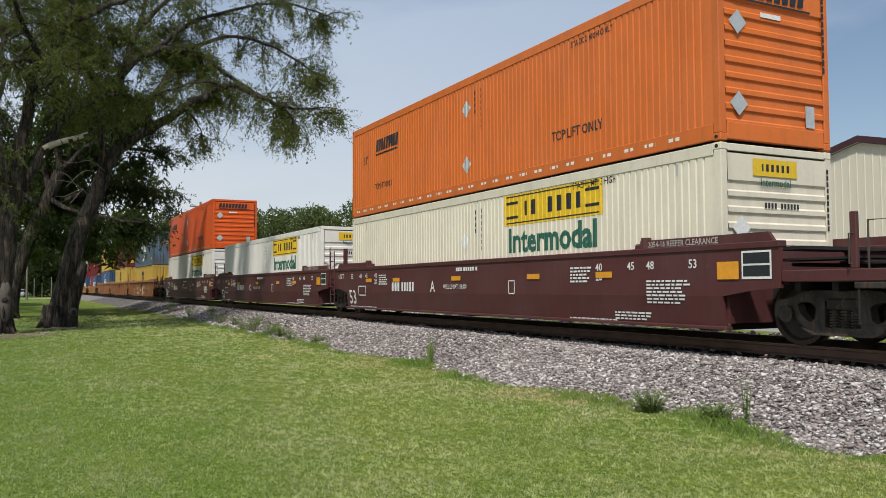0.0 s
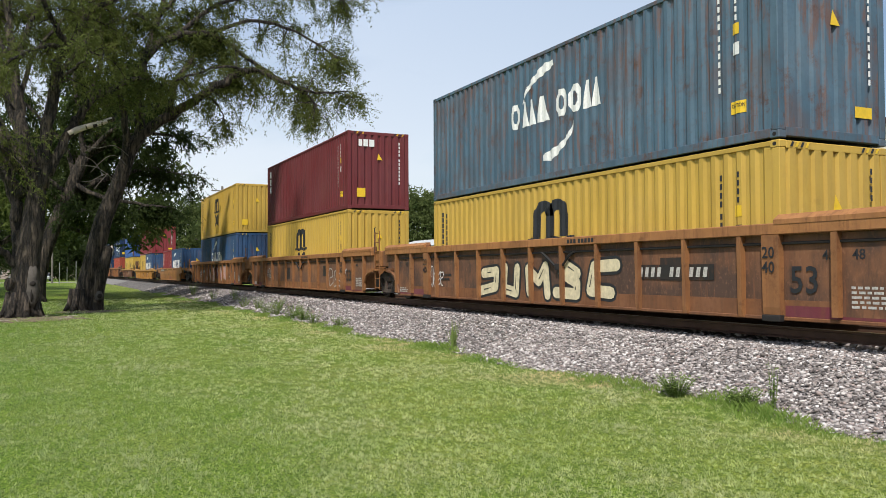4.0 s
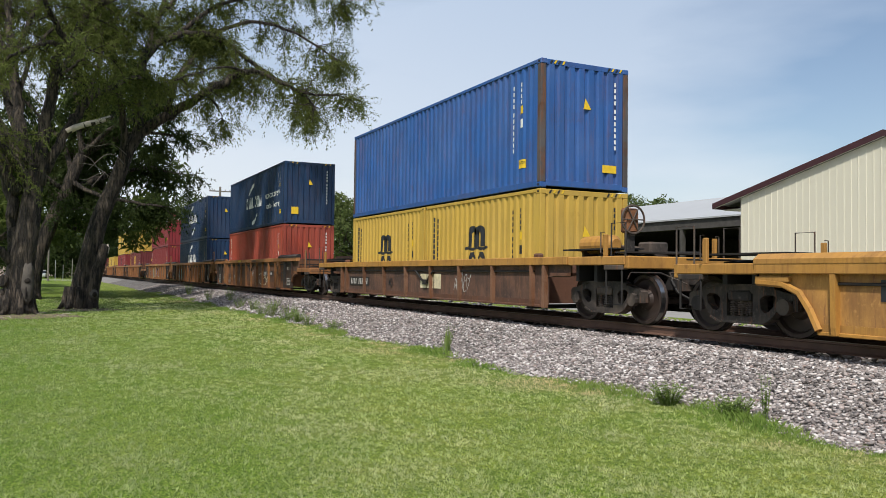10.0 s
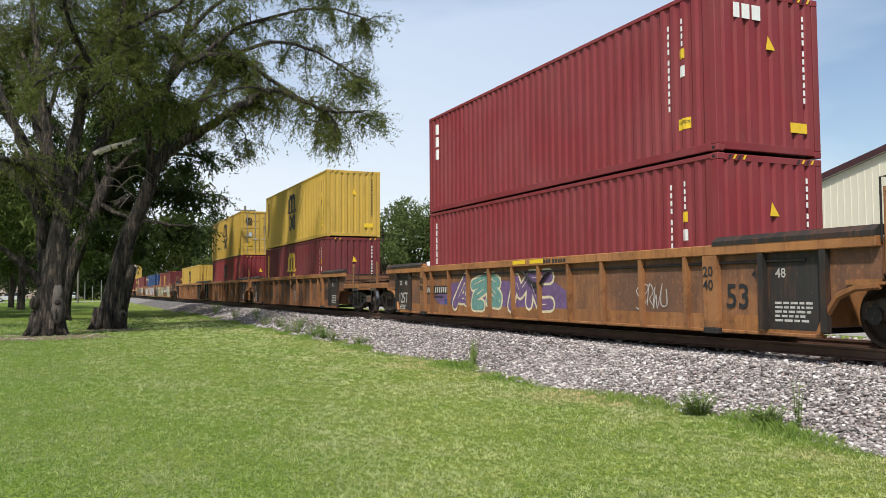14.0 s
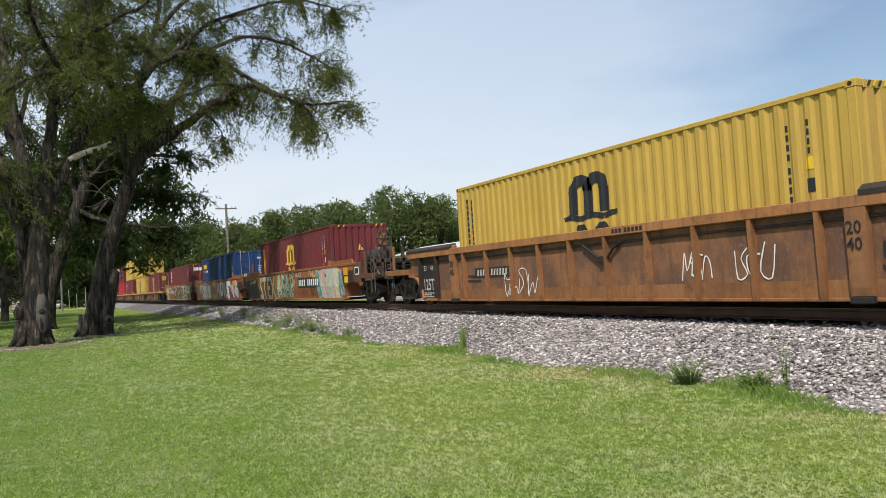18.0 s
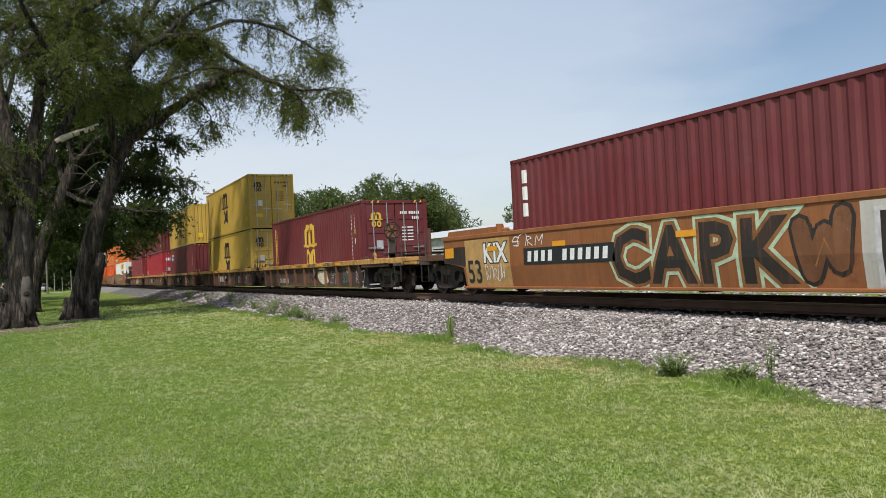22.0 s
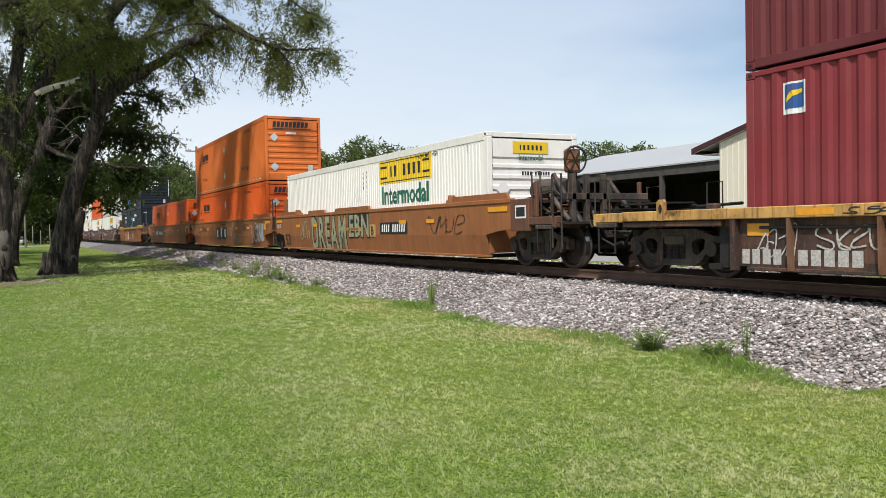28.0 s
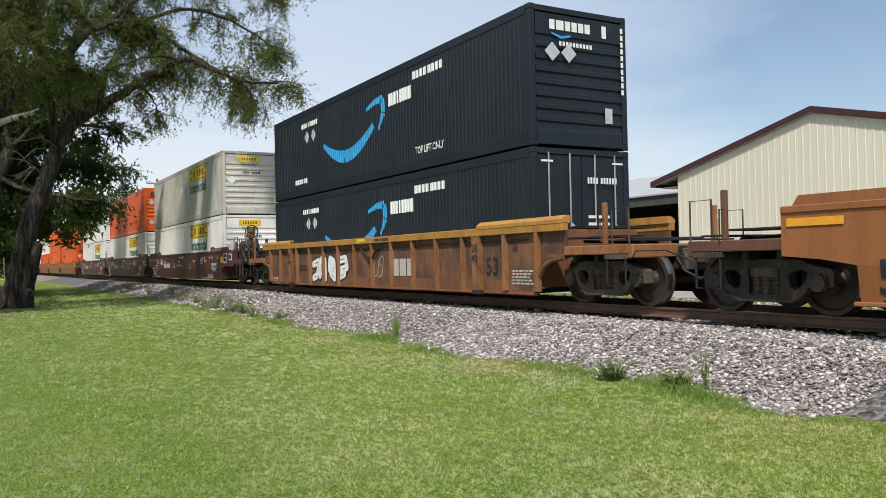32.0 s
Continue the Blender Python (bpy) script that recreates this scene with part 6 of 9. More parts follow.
def stones(count, x_lo, x_hi, y_lo, y_hi, size_lo, size_hi, power=1.0, fine=True):
    """Angular broken stones heaped on the slope of the bed."""
    base = np.array([(x, y, z) for x in (-1, 1) for y in (-1, 1) for z in (-1, 1)]) * 0.75
    tri = np.array([(0, 1, 3), (0, 3, 2), (4, 6, 7), (4, 7, 5), (0, 4, 5), (0, 5, 1), (2, 3, 7), (2, 7, 6), (0, 2, 6), (0, 6, 4), (1, 5, 7), (1, 7, 3)])
    if not fine:
        base = np.array([(1, 0, 0), (-1, 0, 0), (0, 1, 0), (0, -1, 0), (0, 0, 1), (0, 0, -1)]) * 1.1
        tri = np.array([(0, 2, 4), (2, 1, 4), (1, 3, 4), (3, 0, 4), (2, 0, 5), (1, 2, 5), (3, 1, 5), (0, 3, 5)])
    nv = len(base)
    x = rng.uniform(x_lo, x_hi, count)
    y = y_lo + (y_hi - y_lo) * rng.random(count) ** power
    on = x > lawn_edge(y) + rng.normal(0, 0.05, count)
    x, y = x[on], y[on]
    count = len(x)
    s = rng.uniform(size_lo, size_hi, count) * (0.6 + 0.8 * rng.random(count) ** 2)
    v = base[None] * (0.45 + 0.75 * rng.random((count, nv, 3))) * s[:, None, None] * np.stack([0.8 + 0.7 * rng.random(count), 0.8 + 0.7 * rng.random(count), 0.45 + 0.35 * rng.random(count)], 1)[:, None]
    a, b = rng.uniform(0, 6.28, count), rng.uniform(-0.6, 0.6, count)
    ca, sa_, cb, sb = np.cos(a)[:, None], np.sin(a)[:, None], np.cos(b)[:, None], np.sin(b)[:, None]
    px, py, pz = v[..., 0], v[..., 1], v[..., 2]
    py, pz = py * cb - pz * sb, py * sb + pz * cb
    px, py = px * ca - py * sa_, px * sa_ + py * ca
    z = np.maximum(bed_height(x), 0) + rng.uniform(-0.5, 1.0, count) * s
    verts = np.stack([px + x[:, None], py + y[:, None], pz + z[:, None]], -1).reshape(-1, 3)
    faces = (tri[None] + nv * np.arange(count)[:, None, None]).reshape(-1, 3)
    return verts, faces


sv, sf = stones(54000, 6.85, 10.2, 5.0, 14.0, 0.014, 0.028)
tagged(bulk("ballast_stones", sv, sf, M_STONE), "heap of grey and pinkish crushed ballast stones", "ballast", kind="stuff")
sv, sf = stones(36000, 6.85, 10.2, 14.0, 27.0, 0.019, 0.036, 1.0, False)
tagged(bulk("ballast_stones", sv, sf, M_STONE), "heap of grey and pinkish crushed ballast stones", "ballast", kind="stuff")
sv, sf = stones(24000, 6.9, 10.2, 26.5, 75.0, 0.030, 0.055, 1.3, False)
tagged(bulk("ballast_stones", sv, sf, M_STONE), "heap of grey and pinkish crushed ballast stones", "ballast", kind="stuff")
sv, sf = stones(7000, 10.35, 15.6, 3.0, 40.0, 0.045, 0.07, 1.0, False)
tagged(bulk("ballast_stones", sv, sf, M_STONE), "crushed ballast stones between the rails", "ballast", kind="stuff")


def leaf_material(name, dark, light, dry=None, translucent=0.3):
    m, n, l, b = material(name)
    g = n.new("ShaderNodeNewGeometry")
    c = mixed(n, l, g.outputs["Random Per Island"], tuple(x * 0.55 for x in dark) if dry else dark, light)
    c = mixed(n, l, noisy(n, l, g.outputs["Position"], 0.45, 3, 0.4, 0.65), c, tuple(x * 0.72 for x in light))
    if dry:
        c = mixed(n, l, scaled(n, l, noisy(n, l, g.outputs["Position"], 2.9, 7, 0.45, 0.57, (1, 1, 0.1), 0.7), 0.30), c, tuple(x * 0.74 for x in dark))
        c = mixed(n, l, scaled(n, l, noisy(n, l, g.outputs["Position"], 6.5, 6, 0.46, 0.60, (1, 1, 0.1), 0.65), 0.3), c, tuple(x * y for x, y in zip(light, (1.0, 0.96, 1.1))))
        c = mixed(n, l, scaled(n, l, noisy(n, l, g.outputs["Position"], 0.55, 8, 0.47, 0.64, (1, 0.7, 0.1), 0.72), 0.50), c, dry)
        c = mixed(n, l, scaled(n, l, noisy(n, l, g.outputs["Position"], 8, 6, 0.46, 0.58, (1, 0.75, 0.1), 0.65), 0.30), c, tuple(x * 0.6 for x in dark))
        c = mixed(n, l, scaled(n, l, noisy(n, l, g.outputs["Position"], 11, 6, 0.54, 0.64, (1, 0.75, 0.1), 0.65), 0.35), c, tuple(min(1.0, x * 1.15) for x in light))
        c = mixed(n, l, scaled(n, l, dryness(n, l, g.outputs["Position"]), 0.9), c, (0.80, 0.62, 0.36))
        c = mixed(n, l, scaled(n, l, deep_green_mask(n, l, g.outputs["Position"]), 0.52), c, tuple(x * 0.9 for x in dark))
    l.new(c, b.inputs["Base Color"])
    b.inputs["Roughness"].default_value, b.inputs["Specular IOR Level"].default_value = 0.7, 0.12
    t, mx = n.new("ShaderNodeBsdfTranslucent"), n.new("ShaderNodeMixShader")
    l.new(c, t.inputs["Color"])
    mx.inputs["Fac"].default_value = translucent
    l.new(b.outputs["BSDF"], mx.inputs[1]), l.new(t.outputs["BSDF"], mx.inputs[2])
    l.new(mx.outputs["Shader"], n["Material Output"].inputs["Surface"])
    return m


M_BLADE = leaf_material("grass_blades", (0.190, 0.300, 0.062), (0.86, 0.95, 0.42), (1.0, 0.92, 0.66), 0.5)
M_EDGE = leaf_material("tall_grass_blades", (0.10, 0.205, 0.028), (0.38, 0.50, 0.13), None, 0.5)


def blades(x, y, h, w, lean=0.5, z=None):
    """Bent grass blades, two triangles each."""
    n = len(x)
    a, la = rng.uniform(0, 6.28, n), rng.uniform(0, 6.28, n)
    dx, dy = np.cos(a) * w, np.sin(a) * w
    bx, by = np.cos(la) * h * lean * rng.random(n), np.sin(la) * h * lean * rng.random(n)
    z = np.zeros(n) if z is None else z
    v = np.stack([np.stack([x - dx, y - dy, z], -1), np.stack([x + dx, y + dy, z], -1), np.stack([x + bx * 0.4 + dx * 0.7, y + by * 0.4 + dy * 0.7, z + h * 0.6], -1), np.stack([x + bx, y + by, z + h], -1)], 1).reshape(-1, 3)
    f = (np.array([(0, 1, 2), (0, 2, 3)])[None] + 4 * np.arange(n)[:, None, None]).reshape(-1, 3)
    return v, f


n = 345000
d = 3.4 * (52 / 3.4) ** (rng.random(n) ** 1.0)
az = np.radians(rng.uniform(-8, 64, n) + rng.normal(0, 2.5, n))
gx, gy = d * np.sin(az), d * np.cos(az)
keep = gx < lawn_edge(gy) + rng.normal(0, 0.08, n)
gx, gy, d = gx[keep], gy[keep], d[keep]
# the blades stand in tufts of seven, some taller than others
tufts = np.random.default_rng(77)
first = np.arange(len(gx)) // 7 * 7
gx, gy, d = gx[first], gy[first], d[first]
grow = np.clip(d / 9, 0.6, 4.5)
gx, gy = gx + tufts.normal(0, 0.013, len(gx)) * grow, gy + tufts.normal(0, 0.022, len(gx)) * grow
tall = (0.55 + 1.1 * tufts.random(len(gx)) ** 1.5)[first]
gv, gf = blades(gx, gy, rng.uniform(0.012, 0.032, len(gx)) * (0.7 + 0.3 * grow) * tall, 0.0034 * grow, 1.1)
tagged(bulk("grass", gv, gf, M_BLADE), "short mown green grass with pale dry patches", "grass", kind="stuff")
n = 34000
gy = 4 + 60 * rng.random(n) ** 1.5
clump = 0.25 + 0.75 * np.abs(np.sin(gy * 1.1 + 0.5) * np.sin(gy * 0.47 + 1.0))
gx = lawn_edge(gy) + 0.10 - np.abs(rng.normal(0, 0.20, n)) + rng.normal(0, 0.05, n)
tall = (0.04 + 0.13 * rng.random(n) ** 1.5) * clump * np.clip(1.15 + (gx - lawn_edge(gy)) * 1.1, 0.3, 1.2)
gv, gf = blades(gx, gy, tall, 0.0035 + 0.0002 * gy, 0.9, np.maximum(bed_height(gx), 0) - 0.01)
tagged(bulk("edge_grass", gv, gf, M_EDGE), "unmown grass along the ballast edge", "grass", kind="stuff")

M_WEED = leaf_material("weed_leaves", (0.095, 0.175, 0.040), (0.28, 0.37, 0.11), None, 0.45)


def weed(x, y, h, r, n, grassy, label):
    ob = new("weed")
    tagged(ob, label, "weed", "weeds along the track")
    ob.matrix_basis = pose(x, y, float(max(0, bed_height(x))) - 0.01)
    stems = Geo()
    vs, fs = [], []
    for i in range(n):
        a, rr = rng.uniform(0, 6.28), r * rng.random() ** 0.6
        top = Vector((math.cos(a) * rr * 1.3, math.sin(a) * rr * 1.3, h * (0.55 + 0.45 * rng.random())))
        foot = Vector((math.cos(a) * rr * 0.4, math.sin(a) * rr * 0.4, 0))
        mid = (foot + top) / 2 + Vector((0, 0, h * 0.08))
        stems.tube([foot, mid, top], [0.005, 0.004, 0.0015], 4, False)
        if not grassy:
            for k in range(9):
                p = foot.lerp(top, 0.25 + 0.75 * rng.random())
                q = rng.uniform(0, 6.28)
                o = Vector((math.cos(q), math.sin(q), rng.uniform(-0.3, 0.5))) * rng.uniform(0.03, 0.07)
                sd = Vector((-math.sin(q), math.cos(q), 0)) * 0.014
                k0 = len(vs)
                vs += [tuple(p), tuple(p + o * 0.5 + sd), tuple(p + o), tuple(p + o * 0.5 - sd)]
                fs.append((k0, k0 + 1, k0 + 2, k0 + 3))
        else:
            k0 = len(vs)
            sd = Vector((-math.sin(a), math.cos(a), 0)) * 0.012
            vs += [tuple(foot - sd), tuple(foot + sd), tuple(mid + sd), tuple(top), tuple(mid - sd)]
            fs.append((k0, k0 + 1, k0 + 2, k0 + 3, k0 + 4))
    part("stem_tuft", stems, M_WEED, ob, kind="stuff")
    leaves = Geo()
    leaves.v, leaves.f = vs, fs
    part("foliage", leaves, M_WEED, ob, kind="stuff")
    return ob


weed(7.38, 14.85, 0.64, 0.15, 16, True, "tall spiky grass weed at the ballast edge")
weed(7.15, 8.05, 0.31, 0.22, 60, False, "low leafy weed at the ballast edge")
weed(7.2, 6.98, 0.28, 0.20, 60, False, "low leafy weed at the ballast edge")
weed(7.3, 6.65, 0.60, 0.05, 12, False, "thin upright weed stalk at the ballast edge")
for x, y, h in ((7.6, 27.5, 0.55), (7.4, 29.2, 0.6), (7.9, 31.0, 0.5), (8.1, 40.0, 0.7), (7.8, 44.0, 0.6), (8.0, 52.0, 0.8), (7.5, 22.4, 0.3), (7.6, 35.5, 0.5), (7.25, 24.2, 0.4), (7.35, 25.6, 0.5), (7.2, 26.6, 0.45), (7.45, 26.0, 0.4), (7.3, 30.2, 0.5), (7.6, 33.0, 0.55)):
    weed(x, y, h, 0.28, 34, False, "leafy weed clump at the ballast edge")

# ---- far ground: road, parked cars, poles ----
M_ROAD = plain("pale_concrete", (0.25, 0.24, 0.225), 0.9, 0, 0.15, 0.8)
road = tagged(part("road", Geo().box(-160, 7.2, 141, 149, -0.1, 0.02), M_ROAD, None), "pale concrete side road", "road", kind="structure")
tagged(part("pavement", Geo().prism([(7.2, 0.02), (9.1, 0.5), (9.1, 0.4), (7.2, -0.1)], 110, 149, "y"), plain("dusty_gravel", (0.17, 0.16, 0.15), 0.95, 0, 0.3, 2), None), "pale gravel crossing apron", "pavement", kind="structure")
M_BARKPOLE = plain("weathered_pole_timber", (0.15, 0.135, 0.115), 0.9, 0, 0.3, 5, 0.4)
M_GLASS = plain("dark_window_glass", (0.02, 0.025, 0.03), 0.12, 0, 0.1, 3, 0)
M_CARW = plain("silver_car_paint", (0.55, 0.56, 0.57), 0.3, 0.3, 0.04, 2, 0)
M_CARD = plain("dark_car_paint", (0.05, 0.055, 0.06), 0.3, 0.2, 0.1, 2, 0)
M_TYRE = plain("tyre_rubber", (0.02, 0.02, 0.02), 0.85, 0, 0.2, 8)


def parked_car(x, y, rz, mat, label):
    ob = tagged(new("parked_car"), label, "car", "parked cars")
    ob.matrix_basis = pose(x, y, 0.02, 0, 0, rz)
    body = [(-2.25, 0.35), (2.2, 0.35), (2.25, 0.72), (1.95, 0.86), (1.05, 0.95), (-1.7, 0.98), (-2.2, 0.9)]
    part("body", Geo().prism(body, -0.88, 0.88, "x"), mat, ob)
    part("cabin", Geo().prism([(1.05, 0.95), (0.35, 1.42), (-1.25, 1.45), (-1.85, 0.98)], -0.74, 0.74, "x"), M_GLASS, ob, "dark tinted windows")
    part("roof", Geo().prism([(0.34, 1.425), (0.2, 1.48), (-1.2, 1.50), (-1.28, 1.452)], -0.72, 0.72, "x"), mat, ob)
    for yy in (-1.35, 1.4):
        for xx in (-0.8, 0.8):
            w = part("wheel", lambda: Geo().tube([(-0.1, 0, 0), (0.1, 0, 0)], 0.33, 16), M_TYRE, ob, at=pose(xx, yy, 0.33), key=("tyre",))
            part("rim", lambda: Geo().tube([(-0.11, 0, 0), (0.11, 0, 0)], 0.2, 12), M_GALV, w, key=("rim",))
    for xx in (-0.62, 0.62):
        part("headlight", Geo().box(xx - 0.18, xx + 0.18, 2.16, 2.24, 0.66, 0.80, 0.02), M_WHITE, ob)
        part("tail_light", Geo().box(xx - 0.16, xx + 0.16, -2.26, -2.18, 0.70, 0.88, 0.02), M_AMBER, ob)
    return ob


parked_car(-0.6, 172, 175, M_CARW, "silver sedan parked beside the far road")
parked_car(-5.2, 165, 168, M_CARD, "dark sedan parked beside the far road")
parked_car(-9.5, 150, 88, M_CARW, "silver sedan parked along the far road")


def utility_pole(x, y, h, arms, label, lean=0.0, r=0.15):
    ob = tagged(new("utility_pole"), label, "pole", "utility poles")
    ob.matrix_basis = pose(x, y, 0, 0, lean, 0)
    part("pole", Geo().tube([(0, 0, -0.2), (0, 0, h)], [r, r * 0.7], 10), M_BARKPOLE, ob)
    for k in range(arms):
        z = h - 0.5 - k * 0.9
        arm = part("crossarm", Geo().box(-1.15, 1.15, -0.05, 0.05, z - 0.06, z + 0.06), M_BARKPOLE, ob)
        for i in (-1.05, -0.6, 0.6, 1.05):
            part("insulator", lambda: Geo().tube([(0, 0, 0), (0, 0, 0.1), (0, 0, 0.16)], [0.03, 0.05, 0.03], 8), M_GALV, arm, at=pose(i, 0, z + 0.06), key=("insulator",))
    return ob


utility_pole(16.9, 90, 10.9, 1, "grey timber utility pole behind the train", r=0.17)
utility_pole(54.5, 106, 10.6, 2, "timber utility pole with two crossarms")
utility_pole(0.4, 131, 9.5, 1, "brown timber utility pole near the road")
utility_pole(-7.5, 60, 11, 2, "timber utility pole among the trees")
for x, y, h in ((1.3, 127, 3.0), (2.4, 133, 2.4), (3.4, 125, 3.2)):
    p = tagged(new("sign_post"), "thin metal post near the road", "post", "sign posts")
    p.matrix_basis = pose(x, y, 0)
    part("post", Geo().tube([(0, 0, -0.1), (0, 0, h)], 0.05, 6), M_GALV, p)

# ---- buildings across the track ----
def siding_material(name, col):
    m, n, l, b = material(name)
    co = n.new("ShaderNodeNewGeometry").outputs["Position"]
    c = mixed(n, l, scaled(n, l, noisy(n, l, co, 0.5, 5, 0.35, 0.7, (1, 1, 0.2)), 0.25), col, tuple(x * 0.8 for x in col))
    l.new(c, b.inputs["Base Color"])
    b.inputs["Roughness"].default_value = 0.5
    return m


M_CREAM = siding_material("cream_metal_siding", (0.66, 0.625, 0.49))
M_TRIM = plain("dark_maroon_metal_trim", (0.055, 0.020, 0.022), 0.45, 0, 0.1, 3, 0)
M_ROOF = siding_material("pale_metal_roofing", (0.38, 0.385, 0.385))
M_SOFFIT = plain("white_soffit", (0.70, 0.68, 0.62), 0.6, 0, 0.05, 3, 0)
# Dark timber and roofs; on the shed's walls it stands for inside shade.
M_DARKIN = plain("dark_shed_timber", (0.055, 0.05, 0.045), 0.9, 0, 0.3, 3)

BX = 27.0
hall = tagged(new("metal_hall"), "cream metal-clad hall with dark maroon roof edge", "building")
part("wall", Geo().box(BX + 0.06, BX + 24, 12.5, 25.5, 0, 4.75), M_CREAM, hall, "cream ribbed metal wall")
yl, yp, yr, ze, zp = 26.93, 18.83, 10.73, 4.82, 6.84
WX = BX - 0.42
gab = Geo().prism([(25.51, 0.0), (25.51, 5.03), (yp, 6.70), (12.15, 5.03), (12.15, 0.0)], WX, BX + 0.05)
part("gable_wall", gab, M_CREAM, hall)
for i in range(44):
    y = 12.3 + i * 0.305
    zt = 6.68 - abs(y - yp) * 0.250
    part("siding_rib", Geo().prism([(WX + 0.002, y - 0.035), (WX - 0.014, y - 0.018), (WX - 0.014, y + 0.018), (WX + 0.002, y + 0.035)], 0.05, zt, "z"), M_CREAM, hall)
for s, ya in ((1, yl), (-1, yr)):
    part("roof_slope", Geo().prism([(ya, ze), (yp, zp), (yp, zp + 0.06), (ya, ze + 0.06)], BX - 0.55, BX + 24), M_ROOF, hall)
    part("bargeboard", Geo().prism([(ya, ze - 0.13), (yp, zp - 0.13), (yp, zp + 0.10), (ya, ze + 0.10)], BX - 0.60, BX - 0.552), M_TRIM, hall, "dark maroon bargeboard")
    part("soffit", Geo().prism([(ya, ze - 0.12), (yp, zp - 0.12), (yp, zp - 0.05), (ya, ze - 0.05)], BX - 0.55, WX - 0.023), M_SOFFIT, hall)
    part("eave_trim", Geo().box(BX - 0.6, BX + 24, min(ya, ya + s * 0.05), max(ya, ya + s * 0.05), ze - 0.16, ze + 0.1), M_TRIM, hall)
part("eave_soffit", Geo().box(BX, BX + 24, 25.55, 26.88, ze - 0.2, ze - 0.16), M_SOFFIT, hall)

shed = tagged(new("open_shed"), "long open-sided shed with a pale metal roof", "building")
part("roof_slope", Geo().prism([(31.0, 4.75), (38.0, 6.60), (38.0, 6.68), (31.0, 4.83)], 24.5, 47.8, "y"), M_ROOF, shed)
part("roof_slope", Geo().prism([(38.0, 6.60), (45.0, 4.75), (45.0, 4.83), (38.0, 6.68)], 24.5, 47.8, "y"), M_ROOF, shed)
part("eave_beam", Geo().box(31.1, 31.35, 24.5, 47.7, 4.25, 4.74), M_DARKIN, shed)
# Walls dark and closed to the ground to show the shed's shaded inside.
part("back_wall", Geo().box(44.6, 44.8, 24.5, 47.7, 0, 4.74), M_DARKIN, shed)
part("end_wall", Geo().prism([(31.2, 0.0), (44.8, 0.0), (44.8, 4.75), (38.0, 6.55), (31.2, 4.75)], 47.4, 47.6, "y"), M_DARKIN, shed)
for i in range(6):
    part("post", Geo().box(31.12, 31.34, 25.0 + i * 4.5, 25.22 + i * 4.5, 0, 4.25), M_DARKIN, shed)
for i in range(6):
    part("truss", Geo().prism([(31.2, 4.4), (44.7, 4.4), (44.7, 4.62), (38, 6.45), (31.2, 4.62)], 25.0 + i * 4.5, 25.1 + i * 4.5, "y"), M_DARKIN, shed)

M_WSIDE = siding_material("white_metal_siding", (0.52, 0.53, 0.53))
low = tagged(new("white_store"), "long low white metal store building", "building")
part("wall", Geo().box(33, 40, 51, 82, 0, 4.0), M_WSIDE, low)
part("roof", Geo().prism([(32.6, 4.0), (40.4, 4.0), (36.5, 4.9)], 50.6, 82.4, "y"), M_WSIDE, low)
for i in range(50):
    part("siding_rib", lambda: Geo().box(32.96, 33.0, -0.04, 0.04, 0, 3.98), M_WSIDE, low, at=pose(0, 51.4 + i * 0.62, 0), key=("wrib",))
tagged(part("yard", Geo().box(19.0, 26.5, -20, 70, -0.1, 0.26), M_ROAD, None), "pale concrete yard behind the track", "yard", kind="structure")
tagged(part("verge", Geo().prism([(15.9, 0.0), (16.3, 0.30), (19.02, 0.28), (19.02, 0.0)], -40, 90, "y"), M_LAWN, None), "grassy verge behind the track", "verge", kind="structure")
M_BRICKFAR = plain("pale_house_siding", (0.45, 0.36, 0.33), 0.8, 0, 0.1, 1)
for x, y, w, dd, h in ((6.0, 250, 14, 10, 4.5), (-14, 230, 12, 9, 4), (-40, 210, 14, 9, 4.2), (22, 300, 16, 10, 5)):
    hs_ = tagged(new("house"), "low pale house far beyond the trees", "house", "far houses")
    hs_.matrix_basis = pose(x, y, 0)
    part("wall", Geo().box(-w / 2, w / 2, -dd / 2, dd / 2, 0, h), M_BRICKFAR, hs_)
    part("roof", Geo().prism([(-dd / 2 - 0.5, h), (dd / 2 + 0.5, h), (0, h + 2.4)], -w / 2 - 0.4, w / 2 + 0.4), M_DARKIN, hs_)
    for k in (-0.3, 0.25):
        wi = part("window", Geo().box(k * w - 0.7, k * w + 0.7, -dd / 2 - 0.05, -dd / 2 + 0.02, 1.0, 2.4), M_WHITE, hs_)
        part("pane", Geo().box(k * w - 0.6, k * w + 0.6, -dd / 2 - 0.08, -dd / 2 - 0.05, 1.1, 2.3), M_GLASS, wi)

# ---- trees ----
def bark_material():
    m, n, l, b = material("furrowed_bark")
    co = n.new("ShaderNodeTexCoord").outputs["Object"]
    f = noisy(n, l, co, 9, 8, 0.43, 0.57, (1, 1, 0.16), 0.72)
    # Furrows near-black on the bump's own mask: crease shade put into the colour.
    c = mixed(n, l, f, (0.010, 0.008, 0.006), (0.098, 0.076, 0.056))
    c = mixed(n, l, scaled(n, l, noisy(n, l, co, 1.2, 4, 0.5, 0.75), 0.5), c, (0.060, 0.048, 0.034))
    l.new(c, b.inputs["Base Color"])
    b.inputs["Roughness"].default_value = 0.95
    bumped(n, l, b, f, 1.0, 0.10)
    return m


